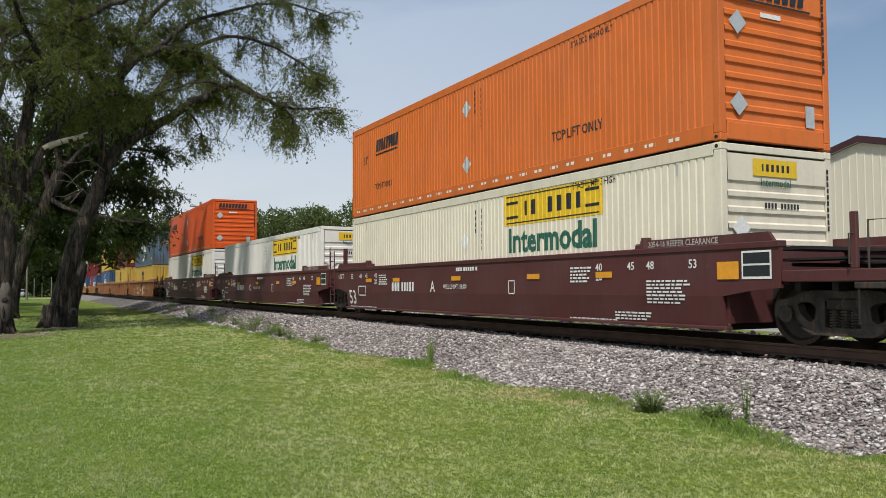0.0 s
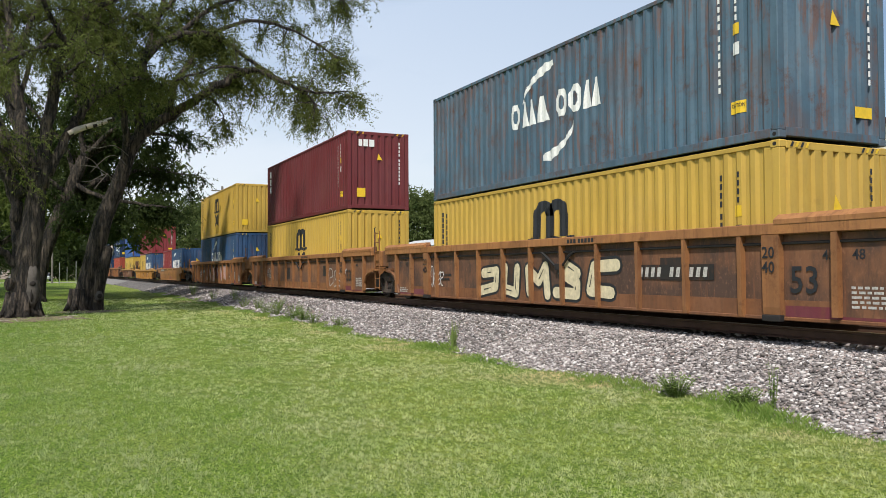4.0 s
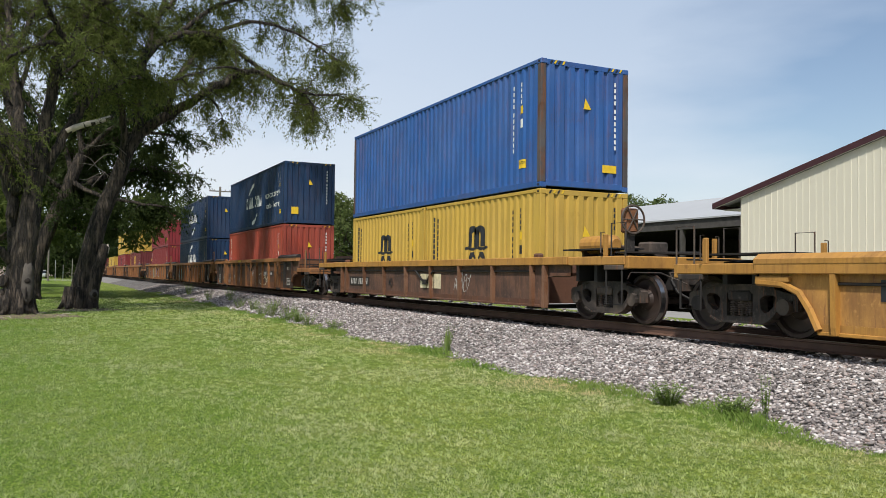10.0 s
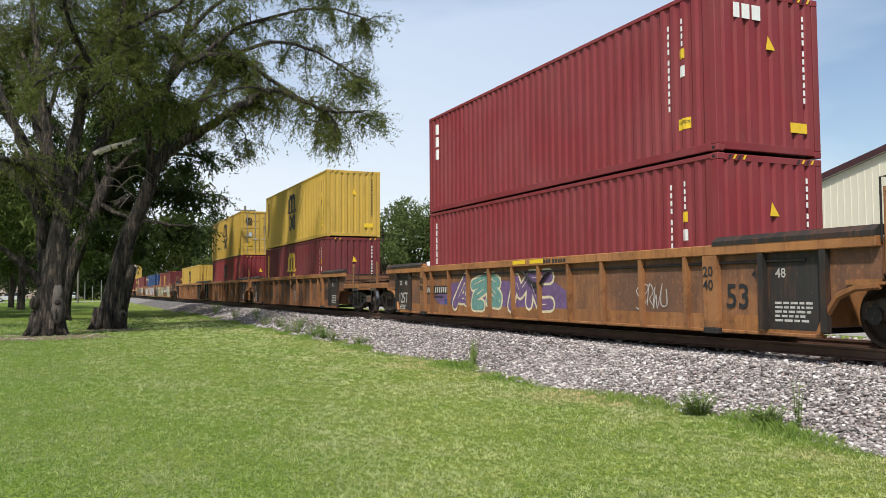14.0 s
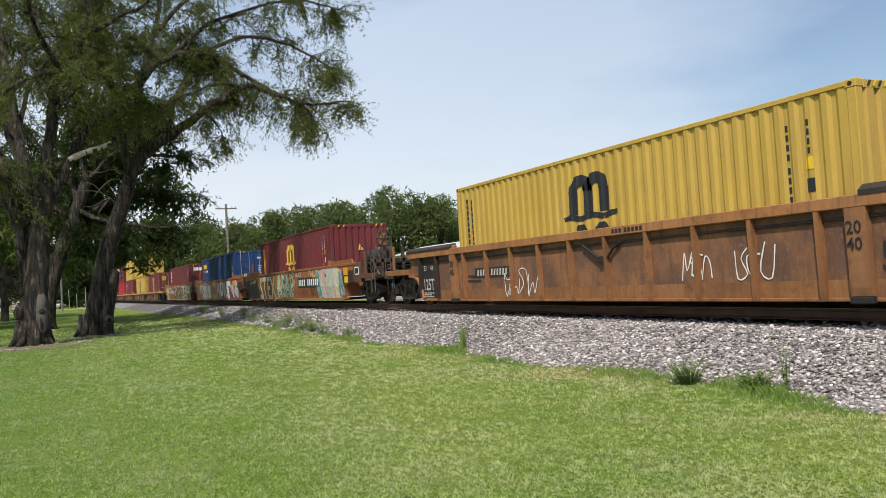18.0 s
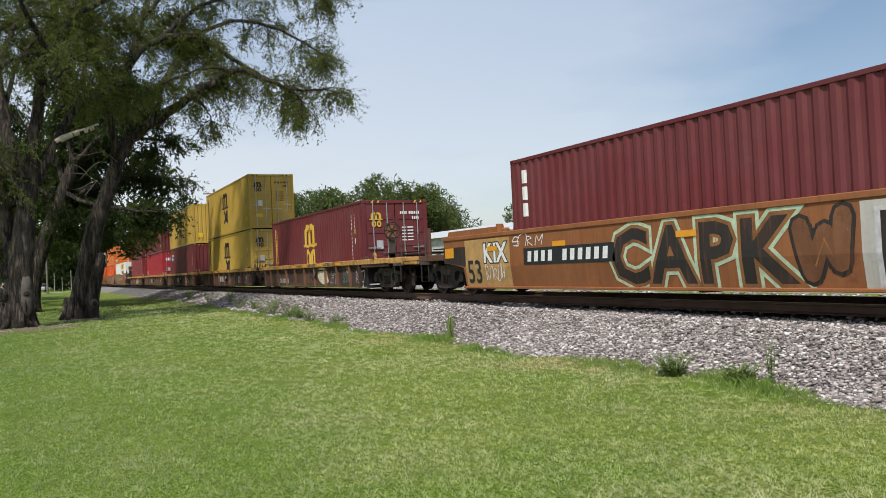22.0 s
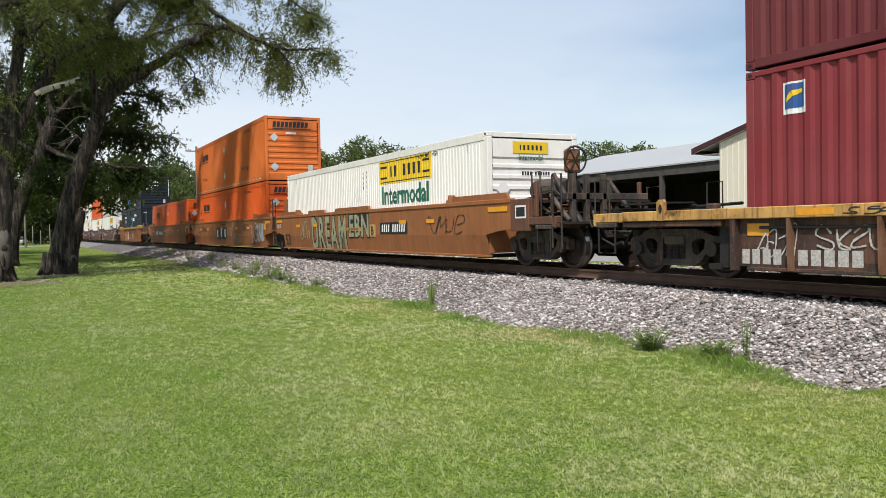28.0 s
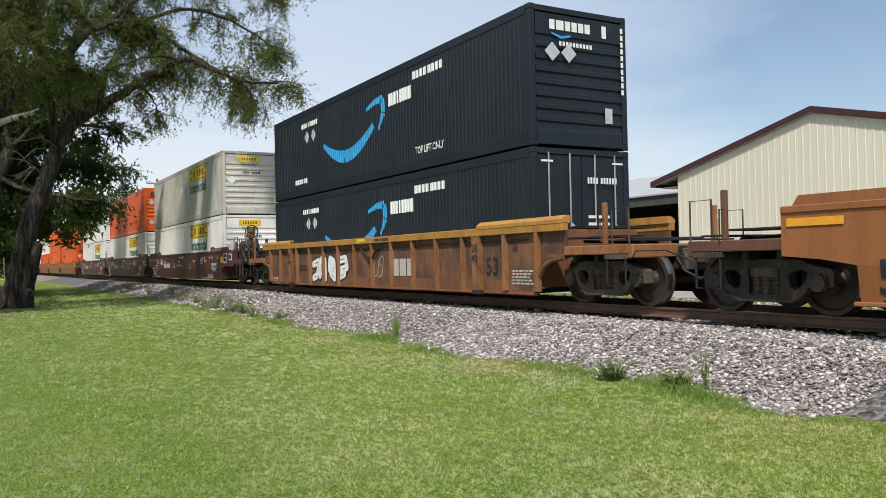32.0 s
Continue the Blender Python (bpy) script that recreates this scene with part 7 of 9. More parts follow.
M_BARK = bark_material()
M_PALEWOOD = plain("bare_pale_wood", (0.42, 0.37, 0.31), 0.85, 0, 0.2, 6, 0.3)
M_SCAR = plain("grey_dead_wood", (0.078, 0.068, 0.058), 0.9, 0, 0.4, 4, 0.5)
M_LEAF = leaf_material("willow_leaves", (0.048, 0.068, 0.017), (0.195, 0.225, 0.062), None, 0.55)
# Lighter copy for the nearer lawn trees: sunlit look put into the colour.
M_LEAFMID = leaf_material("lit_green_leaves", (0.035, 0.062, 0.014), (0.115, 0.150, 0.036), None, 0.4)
# Darker copy; on the far lawn trees it has shade in its colour.
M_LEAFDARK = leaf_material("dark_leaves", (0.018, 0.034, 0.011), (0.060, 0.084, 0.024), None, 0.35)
M_LEAFFAR = leaf_material("woodland_leaves", (0.048, 0.080, 0.022), (0.140, 0.175, 0.056), None, 0.35)


def smooth_line(pts, n=4):
    out = []
    P = [Vector(p) for p in pts]
    for i in range(len(P) - 1):
        a, b, c, d = P[max(i - 1, 0)], P[i], P[i + 1], P[min(i + 2, len(P) - 1)]
        for k in range(n):
            t = k / n
            out.append(0.5 * ((2 * b) + (c - a) * t + (2 * a - 5 * b + 4 * c - d) * t * t + (3 * b - a - 3 * c + d) * t ** 3))
    return out + [P[-1]]


def start_tree(label, trunk, r0, r1, flare=1.35):
    """A tree's trunk with its root flare; grow() adds limbs and leave() the leaves."""
    ob = tagged(new("tree"), label, "tree", "trees on the lawn")
    base = Vector(trunk[0])
    ob.location = base
    line = smooth_line([Vector(p) - base for p in trunk], 5)
    rad = [r1 + (r0 - r1) * (1 - i / (len(line) - 1)) ** 1.3 for i in range(len(line))]
    rad[0] *= flare
    rad[1] *= 1 + (flare - 1) * 0.45
    rad[2] *= 1 + (flare - 1) * 0.15
    wood = Geo().tube(line, rad, 20)
    for k in range(8):
        a = k * 0.79 + 0.2
        d = Vector((math.cos(a), math.sin(a), 0)) * r0
        wood.tube([line[0] + d * 0.75 + Vector((0, 0, 0.9)), line[0] + d * 1.0 + Vector((0, 0, 0.25)), line[0] + d * (1.35 + 0.22 * (k % 3)) + Vector((0, 0, -0.06))], [0.14, 0.14, 0.05], 7)
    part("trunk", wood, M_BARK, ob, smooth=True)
    return {"thing": ob, "base": base, "sprays": []}


def grow(t, pts, ra, rb, bare=0.3, dense=4.2, reach=(1.1, 2.6), hang=0.45, lift=0.25, away=0.9):
    """A limb with side branches; from each branch hang thin leafy twigs. away: how far the branches lean away from the
    camera, so that the limbs show in front of the leaves.
    """
    ln = smooth_line([Vector(p) - t["base"] for p in pts], 4)
    wob = [Vector(rng.normal(0, 0.35 * rb + 0.015, 3)) for _ in ln]
    ln = [p + (w if 0 < i < len(ln) - 1 else Vector()) for i, (p, w) in enumerate(zip(ln, wob))]
    wood = Geo().tube(ln, [ra + (rb - ra) * j / (len(ln) - 1) for j in range(len(ln))], 10)
    twigs = Geo()
    total = sum((b - a).length for a, b in zip(ln, ln[1:]))
    for k in range(max(5, int(dense * total))):
        f = bare + (1 - bare) * rng.random() if k > 3 else 0.9 + 0.1 * rng.random()
        j = min(int(f * (len(ln) - 1)), len(ln) - 2)
        st = ln[j].lerp(ln[j + 1], rng.random())
        dr = Vector(rng.normal(0, 1, 3))
        dr.z = dr.z * 0.6 + lift
        dr = (dr.normalized() + (ln[j + 1] - ln[j]).normalized() * 0.6 + Vector((0, away, 0))).normalized()
        sl = rng.uniform(*reach) * (1.15 - 0.4 * f)
        q = [st]
        for s in range(1, 5):
            dr = (dr + Vector((0, 0, -hang * 0.2 * s)) + Vector(rng.normal(0, 0.15, 3))).normalized()
            q.append(q[-1] + dr * sl / 4)
        twigs.tube(q, [0.030, 0.022, 0.015, 0.010, 0.005], 5, False)
        for i in range(26):
            h = 0.08 + 0.88 * rng.random() ** 0.8
            i0 = min(int(h * 4), 3)
            p = q[i0].lerp(q[i0 + 1], h * 4 - i0)
            d = Vector(rng.normal(0, 1, 3)) + (q[i0 + 1] - q[i0]).normalized() * 0.8
            d.z -= hang
            d = d.normalized() * rng.uniform(0.35, 0.95)
            t["sprays"].append((*p, *(p + d)))
            if i % 3 == 0:
                side = d.cross(Vector((0.3, 0.5, 0.8))).normalized() * 0.007
                twigs.add([tuple(p - side), tuple(p + side), tuple(p + d)], [(0, 1, 2)])
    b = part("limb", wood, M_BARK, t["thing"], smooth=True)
    part("twig_growth", twigs, M_BARK, b, kind="stuff")


def leave(t, leaf, size, per=15, wide=0.17):
    """Narrow pointed leaves along the twigs."""
    a = np.repeat(np.array(t["sprays"]), per, 0)
    n = len(a)
    along = rng.random((n, 1)) ** 0.8 * 1.08
    d0 = a[:, 3:] - a[:, :3]
    d0[:, 2] -= 0.10 * along[:, 0]
    p = a[:, :3] + d0 * along + rng.normal(0, 0.035, (n, 3))
    d = d0 / np.linalg.norm(d0, axis=1)[:, None] * 0.7 + rng.normal(0, 0.75, (n, 3))
    d[:, 2] -= 0.35
    d /= np.linalg.norm(d, axis=1)[:, None]
    s = np.cross(d, rng.normal(0, 1, (n, 3)))
    s /= np.linalg.norm(s, axis=1)[:, None]
    ln = (size * (0.55 + 0.9 * rng.random(n)))[:, None]
    v = np.stack([p - s * ln * wide, p + s * ln * wide, p + d * ln], 1).reshape(-1, 3)
    crown = bulk("crown", v, np.arange(3 * n).reshape(-1, 3), leaf)
    crown.parent = t["thing"]
    crown["kind"] = "stuff"


def leaves_at(points, size, spread, per, droop=0.35):
    """Small pointed leaves scattered round the points."""
    p = np.repeat(np.array([tuple(q) for q in points]), per, 0)
    n = len(p)
    p = p + rng.normal(0, spread, (n, 3)) * np.array([1, 1, 0.8])
    d = rng.normal(0, 1, (n, 3))
    d[:, 2] -= droop * 2
    d /= np.linalg.norm(d, axis=1)[:, None]
    s = np.cross(d, rng.normal(0, 1, (n, 3)))
    s /= np.linalg.norm(s, axis=1)[:, None]
    ln = (size * (0.6 + 0.8 * rng.random(n)))[:, None]
    v = np.stack([p - s * ln * 0.18, p + s * ln * 0.18, p + d * ln], 1).reshape(-1, 3)
    return v, np.arange(3 * n).reshape(-1, 3)


first = start_tree("large many-limbed tree with furrowed grey bark", [(-0.90, 33, 0.0), (-0.80, 33, 1.70), (-0.58, 33, 3.4), (-0.47, 33, 4.7), (-0.46, 33, 5.4)], 0.54, 0.27, 1.18)
grow(first, [(-0.55, 33.00, 5.01), (-0.79, 33.23, 6.16), (-1.09, 33.54, 7.63), (-1.28, 33.87, 9.15), (-1.45, 34.23, 10.70), (-1.63, 34.61, 12.29), (-1.88, 35.00, 14.12)], 0.25, 0.08, bare=0.68, dense=3.2)
grow(first, [(-0.29, 33.00, 4.71), (-0.14, 32.88, 6.57), (0.01, 32.72, 8.21), (0.23, 32.54, 9.44), (0.53, 32.35, 9.85), (0.95, 32.15, 10.47), (1.25, 31.94, 11.08), (1.46, 31.72, 12.29), (1.52, 31.50, 13.67)], 0.25, 0.07, bare=0.66, dense=3.2)
grow(first, [(-0.11, 33.00, 5.18), (0.48, 33.12, 6.55), (0.95, 33.27, 7.46), (1.37, 33.44, 8.11), (1.92, 33.61, 8.55), (2.62, 33.80, 9.10), (3.17, 34.00, 9.29)], 0.19, 0.08, bare=0.55)
grow(first, [(0.95, 33.30, 7.46), (1.37, 33.62, 8.58), (1.65, 34.03, 9.53), (1.78, 34.49, 10.66), (1.70, 34.98, 12.03), (1.84, 35.50, 13.83)], 0.13, 0.05, bare=0.55)
grow(first, [(0.31, 32.40, 9.79), (-0.14, 31.89, 9.68), (-0.66, 31.23, 9.29), (-1.26, 30.50, 8.73)], 0.1, 0.04, bare=0.2)
grow(first, [(-0.50, 33.00, 4.60), (-1.05, 32.62, 5.45), (-1.57, 32.13, 5.95), (-2.22, 31.58, 6.21), (-3.15, 31.00, 6.42)], 0.2, 0.06, bare=0.45)
grow(first, [(-0.95, 33.00, 2.10), (-1.10, 33.20, 3.20), (-1.32, 33.30, 4.99), (-1.58, 33.35, 6.20), (-2.03, 33.50, 7.50), (-2.50, 33.70, 8.80), (-3.20, 34.00, 10.60)], 0.24, 0.09, bare=0.85, dense=1.0)
grow(first, [(-1.05, 32.90, 1.80), (-1.57, 32.65, 2.42), (-1.95, 32.55, 2.75), (-2.45, 32.50, 3.15), (-3.40, 32.40, 3.60)], 0.15, 0.06, bare=0.85, dense=1.0)
grow(first, [(-1.28, 34.00, 9.18), (-0.84, 34.54, 10.87), (-0.45, 35.23, 12.23), (-0.33, 36.00, 14.08)], 0.12, 0.05, bare=0.3)
grow(first, [(0.53, 32.20, 9.81), (-0.07, 31.61, 10.59), (-0.44, 30.85, 11.49), (-0.62, 30.00, 12.52)], 0.12, 0.04, bare=0.3)
grow(first, [(1.24, 31.80, 11.04), (2.31, 31.45, 11.72), (3.26, 31.00, 12.14), (4.13, 30.50, 12.96)], 0.11, 0.04, bare=0.15)
grow(first, [(-1.10, 33.80, 7.68), (-1.73, 34.39, 8.79), (-2.54, 35.15, 9.73), (-3.56, 36.00, 10.89)], 0.12, 0.05, bare=0.3)
grow(first, [(0.01, 32.40, 8.15), (0.51, 31.81, 8.69), (0.94, 31.05, 9.01), (1.17, 30.20, 9.19)], 0.07, 0.03, bare=0.1)
# Unseen limbs out of view at the left, added to shade the lawn.
for pts in ([(-0.6, 33.0, 4.9), (-2.2, 35.0, 8.0), (-4.0, 38.5, 10.6), (-5.2, 42.5, 12.6)], [(-0.5, 33.0, 5.3), (-1.6, 36.0, 8.6), (-2.4, 40.0, 11.6), (-2.8, 44.0, 13.4)], [(-0.9, 33.0, 4.4), (-3.4, 34.5, 7.2), (-6.4, 37.0, 9.6), (-9.0, 39.5, 11.0)]):
    grow(first, pts, 0.22, 0.06, bare=0.55, dense=2.0)
for pts in ([(-1.10, 33.6, 7.7), (-0.70, 34.4, 9.6), (0.10, 35.0, 11.2), (1.20, 35.6, 12.4)], [(-1.3, 33.9, 9.2), (-1.9, 34.6, 10.6), (-2.6, 35.4, 11.7), (-3.2, 36.0, 12.6)], [(0.0, 32.8, 8.2), (0.9, 33.6, 10.2), (2.0, 34.4, 11.4), (3.2, 35.2, 12.2)]):
    grow(first, pts, 0.10, 0.04, bare=0.3, dense=3.4)
leave(first, M_LEAF, 0.098, 18)
second = start_tree("large leaning tree with a long overhanging limb", [(1.20, 37.5, 0.0), (1.60, 37.5, 1.85), (2.02, 37.5, 3.8), (2.62, 37.5, 5.4), (3.12, 37.5, 6.9), (3.64, 37.5, 7.74)], 0.46, 0.25, 1.15)
grow(second, [(3.61, 37.50, 7.68), (4.33, 37.33, 8.24), (5.17, 37.10, 8.77), (6.08, 36.85, 9.55), (7.01, 36.58, 10.12), (7.84, 36.30, 10.56)], 0.24, 0.15, bare=0.6)
grow(second, [(7.74, 36.30, 10.52), (8.28, 36.11, 10.62), (9.06, 35.87, 10.22), (9.89, 35.60, 9.87), (10.36, 35.31, 9.50), (10.69, 35.00, 9.01)], 0.13, 0.04, bare=0.3, hang=0.55)
grow(second, [(3.43, 37.50, 7.25), (3.46, 37.60, 9.05), (3.61, 37.72, 10.59), (3.89, 37.86, 11.36), (4.95, 38.01, 12.15), (5.83, 38.17, 12.49), (6.80, 38.33, 12.56), (7.56, 38.50, 12.25)], 0.22, 0.12, bare=0.62)
grow(second, [(7.51, 38.50, 12.27), (8.39, 38.39, 11.68), (9.38, 38.24, 11.11), (10.30, 38.08, 10.55), (10.82, 37.90, 9.96)], 0.11, 0.03, bare=0.15, hang=0.6)
grow(second, [(4.59, 37.20, 8.64), (5.07, 37.76, 10.21), (5.78, 38.49, 11.33), (6.50, 39.30, 12.58)], 0.13, 0.07, bare=0.5)
grow(second, [(3.62, 37.90, 10.84), (4.06, 38.24, 12.30), (4.43, 38.68, 13.37), (4.86, 39.17, 15.30), (5.14, 39.70, 17.69)], 0.17, 0.06, bare=0.25)
grow(second, [(2.82, 37.50, 5.83), (2.92, 37.14, 7.45), (2.63, 36.67, 9.04), (2.30, 36.15, 10.79), (2.10, 35.59, 12.50), (1.86, 35.00, 14.58)], 0.18, 0.06, bare=0.35)
grow(second, [(9.81, 35.30, 9.80), (10.66, 35.09, 9.64), (11.49, 34.81, 9.62), (12.19, 34.50, 9.42)], 0.07, 0.02, bare=0.05, hang=0.5)
grow(second, [(6.50, 38.40, 12.59), (8.24, 38.04, 13.34), (10.00, 37.57, 13.14), (11.51, 37.05, 12.31), (12.17, 36.50, 11.64)], 0.1, 0.03, bare=0.2)
grow(second, [(4.95, 38.00, 12.15), (6.48, 38.36, 13.71), (8.66, 38.83, 14.94), (11.31, 39.35, 15.86), (13.89, 39.90, 15.73)], 0.12, 0.03, bare=0.15)
grow(second, [(4.41, 38.50, 13.32), (6.10, 37.75, 15.04), (8.44, 36.78, 15.90), (11.05, 35.70, 15.98)], 0.11, 0.03, bare=0.2)
grow(second, [(6.07, 36.80, 9.54), (6.53, 36.88, 9.22), (6.85, 36.98, 8.81), (6.98, 37.10, 8.48)], 0.06, 0.02, bare=0.0, hang=0.9, reach=(0.7, 1.3))
grow(second, [(7.76, 36.30, 10.55), (6.83, 35.95, 10.62), (5.68, 35.50, 10.14), (4.70, 35.00, 9.58)], 0.06, 0.03, bare=0.1)
grow(second, [(2.31, 36.30, 10.83), (1.24, 38.13, 11.89), (0.14, 40.50, 12.62)], 0.09, 0.04, bare=0.1)
leave(second, M_LEAF, 0.102, 19)
STUB = [(1.48, 0.0, 6.72), (1.74, 0.0, 6.90), (2.10, 0.0, 7.06), (2.52, 0.0, 7.20), (2.96, 0.0, 7.40), (3.06, 0.0, 7.43)]
stub = part("broken_branch", Geo().tube(STUB, [0.12, 0.115, 0.10, 0.095, 0.085, 0.03], 10), M_PALEWOOD, first["thing"], "bare pale broken branch", smooth=True)
for i, f0, f1 in ((0, 0.0, 0.5), (1, 0.85, 0.95), (2, 0.45, 0.80), (3, 0.10, 0.24), (3, 0.62, 0.98), (4, 0.0, 0.9)):
    p, q = Vector(STUB[i]), Vector(STUB[i + 1])
    part("bark_remnant", Geo().tube([p.lerp(q, f0) + Vector((0, 0, -0.012)), p.lerp(q, f1) + Vector((0, 0, -0.012))], [0.118 - 0.008 * i, 0.114 - 0.008 * i], 9), M_BARK, stub, "dark bark left on the wood", smooth=True)
# Shade inside a hollow put into a dark colour; no hole is cut.
M_HOLLOW = plain("rotten_hollow", (0.018, 0.014, 0.011), 0.95, 0, 0.3, 6, 0.2)


def lump(thing, name, x, y, z, rx, ry, rz, mat, label, seed, rough=0.16):
    """An uneven rounded swelling of wood."""
    r = random.Random(seed)
    g, rows, cols = Geo(), 7, 12
    vs = [(x, y, z - rz)]
    for i in range(1, rows):
        for j in range(cols):
            e, a = math.pi * i / rows - math.pi / 2, 2 * math.pi * j / cols
            k = 1 + r.uniform(-rough, rough)
            vs.append((x + rx * math.cos(e) * math.cos(a) * k, y + ry * math.cos(e) * math.sin(a) * k, z + rz * math.sin(e) * k))
    vs.append((x, y, z + rz))
    fs = [(0, 1 + (j + 1) % cols, 1 + j) for j in range(cols)] + [(len(vs) - 1, len(vs) - 1 - cols + j, len(vs) - 1 - cols + (j + 1) % cols) for j in range(cols)]
    for i in range(rows - 2):
        fs += [(1 + i * cols + j, 1 + i * cols + (j + 1) % cols, 1 + (i + 1) * cols + (j + 1) % cols, 1 + (i + 1) * cols + j) for j in range(cols)]
    g.add(vs, fs)
    return part(name, g, mat, thing, label, smooth=True)


# old wound on the first trunk; dark lumps stand in for its shaded hollow
lump(first["thing"], "bark_scar", 0.33, -0.43, 1.10, 0.20, 0.16, 0.72, M_SCAR, "bare grey wood scar", 3)
lump(first["thing"], "bark_scar", 0.40, -0.45, 1.55, 0.12, 0.12, 0.30, M_SCAR, "bare grey wood scar", 4)
lump(first["thing"], "hollow", 0.34, -0.57, 1.22, 0.10, 0.05, 0.10, M_HOLLOW, "dark lump standing for a shaded hollow", 5)
lump(first["thing"], "hollow", 0.30, -0.57, 0.80, 0.04, 0.05, 0.24, M_HOLLOW, "dark lump standing for a shaded hollow", 6)
for k, (x, z, r) in enumerate(((-0.30, 0.4, 0.24), (0.10, 0.30, 0.22), (-0.42, 1.2, 0.16))):
    lump(first["thing"], "burr", x, -0.36, z, r, r * 0.7, r * 1.5, M_BARK, "", 10 + k)
# a dead stem grown into the leaning trunk, broken off above
dead = part("fused_stem", Geo().tube(smooth_line([(0.50, -0.18, -0.05), (0.56, -0.20, 0.8), (0.78, -0.22, 1.7), (0.97, -0.22, 2.45), (1.05, -0.22, 2.75)], 4), [0.42] + [0.36 - 0.012 * i for i in range(14)] + [0.12, 0.04], 14), M_BARK, second["thing"], "broken stem grown into the trunk", smooth=True)
lump(dead, "torn_wood", 1.14, -0.26, 2.52, 0.08, 0.10, 0.20, M_PALEWOOD, "pale torn wood", 20, 0.3)
lump(dead, "bark_scar", 0.66, -0.50, 0.62, 0.17, 0.12, 0.20, M_SCAR, "healed branch knot", 21)
lump(dead, "hollow", 0.67, -0.61, 0.62, 0.09, 0.04, 0.10, M_HOLLOW, "dark lump standing for a shaded hollow", 22)
M_DEADTWIG = plain("grey_dead_twig", (0.13, 0.115, 0.098), 0.9, 0, 0.3, 8, 0.2)
for pts in ([(1.15, -0.3, 5.2), (0.93, -1.0, 5.72), (0.28, -1.0, 5.38), (-0.12, -1.0, 5.36)], [(1.3, -0.3, 5.5), (0.61, -1.0, 5.91), (0.18, -1.0, 6.01), (-0.25, -1.0, 6.02)], [(1.7, -0.3, 6.2), (1.29, -1.0, 6.47), (0.85, -1.0, 6.38), (0.28, -1.0, 5.75)],
            [(1.8, -0.3, 6.6), (1.20, -1.0, 6.91), (0.54, -1.0, 6.76), (0.07, -1.0, 6.84)], [(0.93, -1.0, 5.72), (0.60, -1.1, 5.30), (0.42, -1.1, 5.05)], [(0.61, -1.0, 5.91), (0.35, -1.1, 6.22), (0.05, -1.1, 6.36)]):
    part("dead_twig", Geo().tube(smooth_line(pts, 3), [0.022] + [0.014] * (3 * len(pts) - 4) + [0.006], 5), M_DEADTWIG, second["thing"], "bare dead branch", smooth=True)

third = start_tree("dense dark-leaved tree standing behind the others", [(-0.8, 50, 0.0), (-0.3, 50, 2.7), (0.9, 50, 6.0), (1.7, 50, 8.1)], 0.5, 0.3)
grow(third, [(0.90, 50.00, 6.00), (3.24, 50.67, 7.17), (5.54, 51.33, 7.76), (7.49, 52.00, 7.63)], 0.2, 0.05, bare=0.05, dense=4.2, reach=(1.2, 3.0), hang=0.6)
grow(third, [(1.70, 50.00, 8.10), (4.43, 49.25, 9.48), (6.40, 48.50, 9.36)], 0.2, 0.05, bare=0.05, dense=4.2, reach=(1.2, 3.0), hang=0.6)
grow(third, [(1.10, 50.00, 6.70), (2.26, 49.17, 5.93), (4.35, 48.33, 5.47), (5.79, 47.50, 5.21)], 0.16, 0.05, bare=0.05, dense=4.2, reach=(1.2, 3.0), hang=0.6)
grow(third, [(1.70, 50.00, 8.10), (1.41, 50.50, 10.99), (1.02, 51.00, 14.25)], 0.2, 0.05, bare=0.05, dense=4.2, reach=(1.2, 3.0), hang=0.6)
grow(third, [(1.70, 50.00, 8.10), (3.71, 51.50, 11.28), (5.51, 53.00, 13.05)], 0.2, 0.05, bare=0.05, dense=4.2, reach=(1.2, 3.0), hang=0.6)
grow(third, [(0.90, 50.00, 6.00), (-1.96, 49.00, 7.87), (-4.80, 48.00, 8.70)], 0.18, 0.05, bare=0.05, dense=4.2, reach=(1.2, 3.0), hang=0.6)
grow(third, [(1.20, 50.00, 7.00), (0.51, 51.00, 9.15), (-2.60, 52.00, 12.42)], 0.18, 0.05, bare=0.05, dense=4.2, reach=(1.2, 3.0), hang=0.6)
grow(third, [(0.60, 50.00, 5.20), (1.62, 50.67, 6.36), (2.67, 51.33, 6.32), (3.54, 52.00, 5.34)], 0.14, 0.04, bare=0.05, dense=4.2, reach=(1.2, 3.0), hang=0.6)
grow(third, [(0.20, 50.00, 4.20), (0.99, 49.50, 4.87), (1.67, 49.00, 5.03), (2.23, 48.50, 4.80)], 0.12, 0.04, bare=0.05, dense=4.2, reach=(1.2, 3.0), hang=0.6)
grow(third, [(1.70, 50.00, 8.10), (2.95, 49.17, 9.47), (4.45, 48.33, 10.30), (5.51, 47.50, 10.91)], 0.16, 0.05, bare=0.05, dense=4.2, reach=(1.2, 3.0), hang=0.6)
grow(third, [(1.50, 50.00, 10.50), (2.83, 50.50, 12.41), (4.28, 51.00, 13.84)], 0.14, 0.04, bare=0.05, dense=4.2, reach=(1.2, 3.0), hang=0.6)
# Limbs at the back, added for more shade on the ground below.
for pts in ([(0.4, 50.0, 5.0), (-0.4, 54.0, 8.0), (-1.6, 58.0, 10.4)], [(1.0, 50.0, 6.2), (2.0, 54.0, 8.6), (2.6, 58.0, 10.0)]):
    grow(third, pts, 0.18, 0.05, bare=0.2, dense=3.8, reach=(1.2, 3.0), hang=0.6)
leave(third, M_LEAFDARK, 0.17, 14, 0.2)


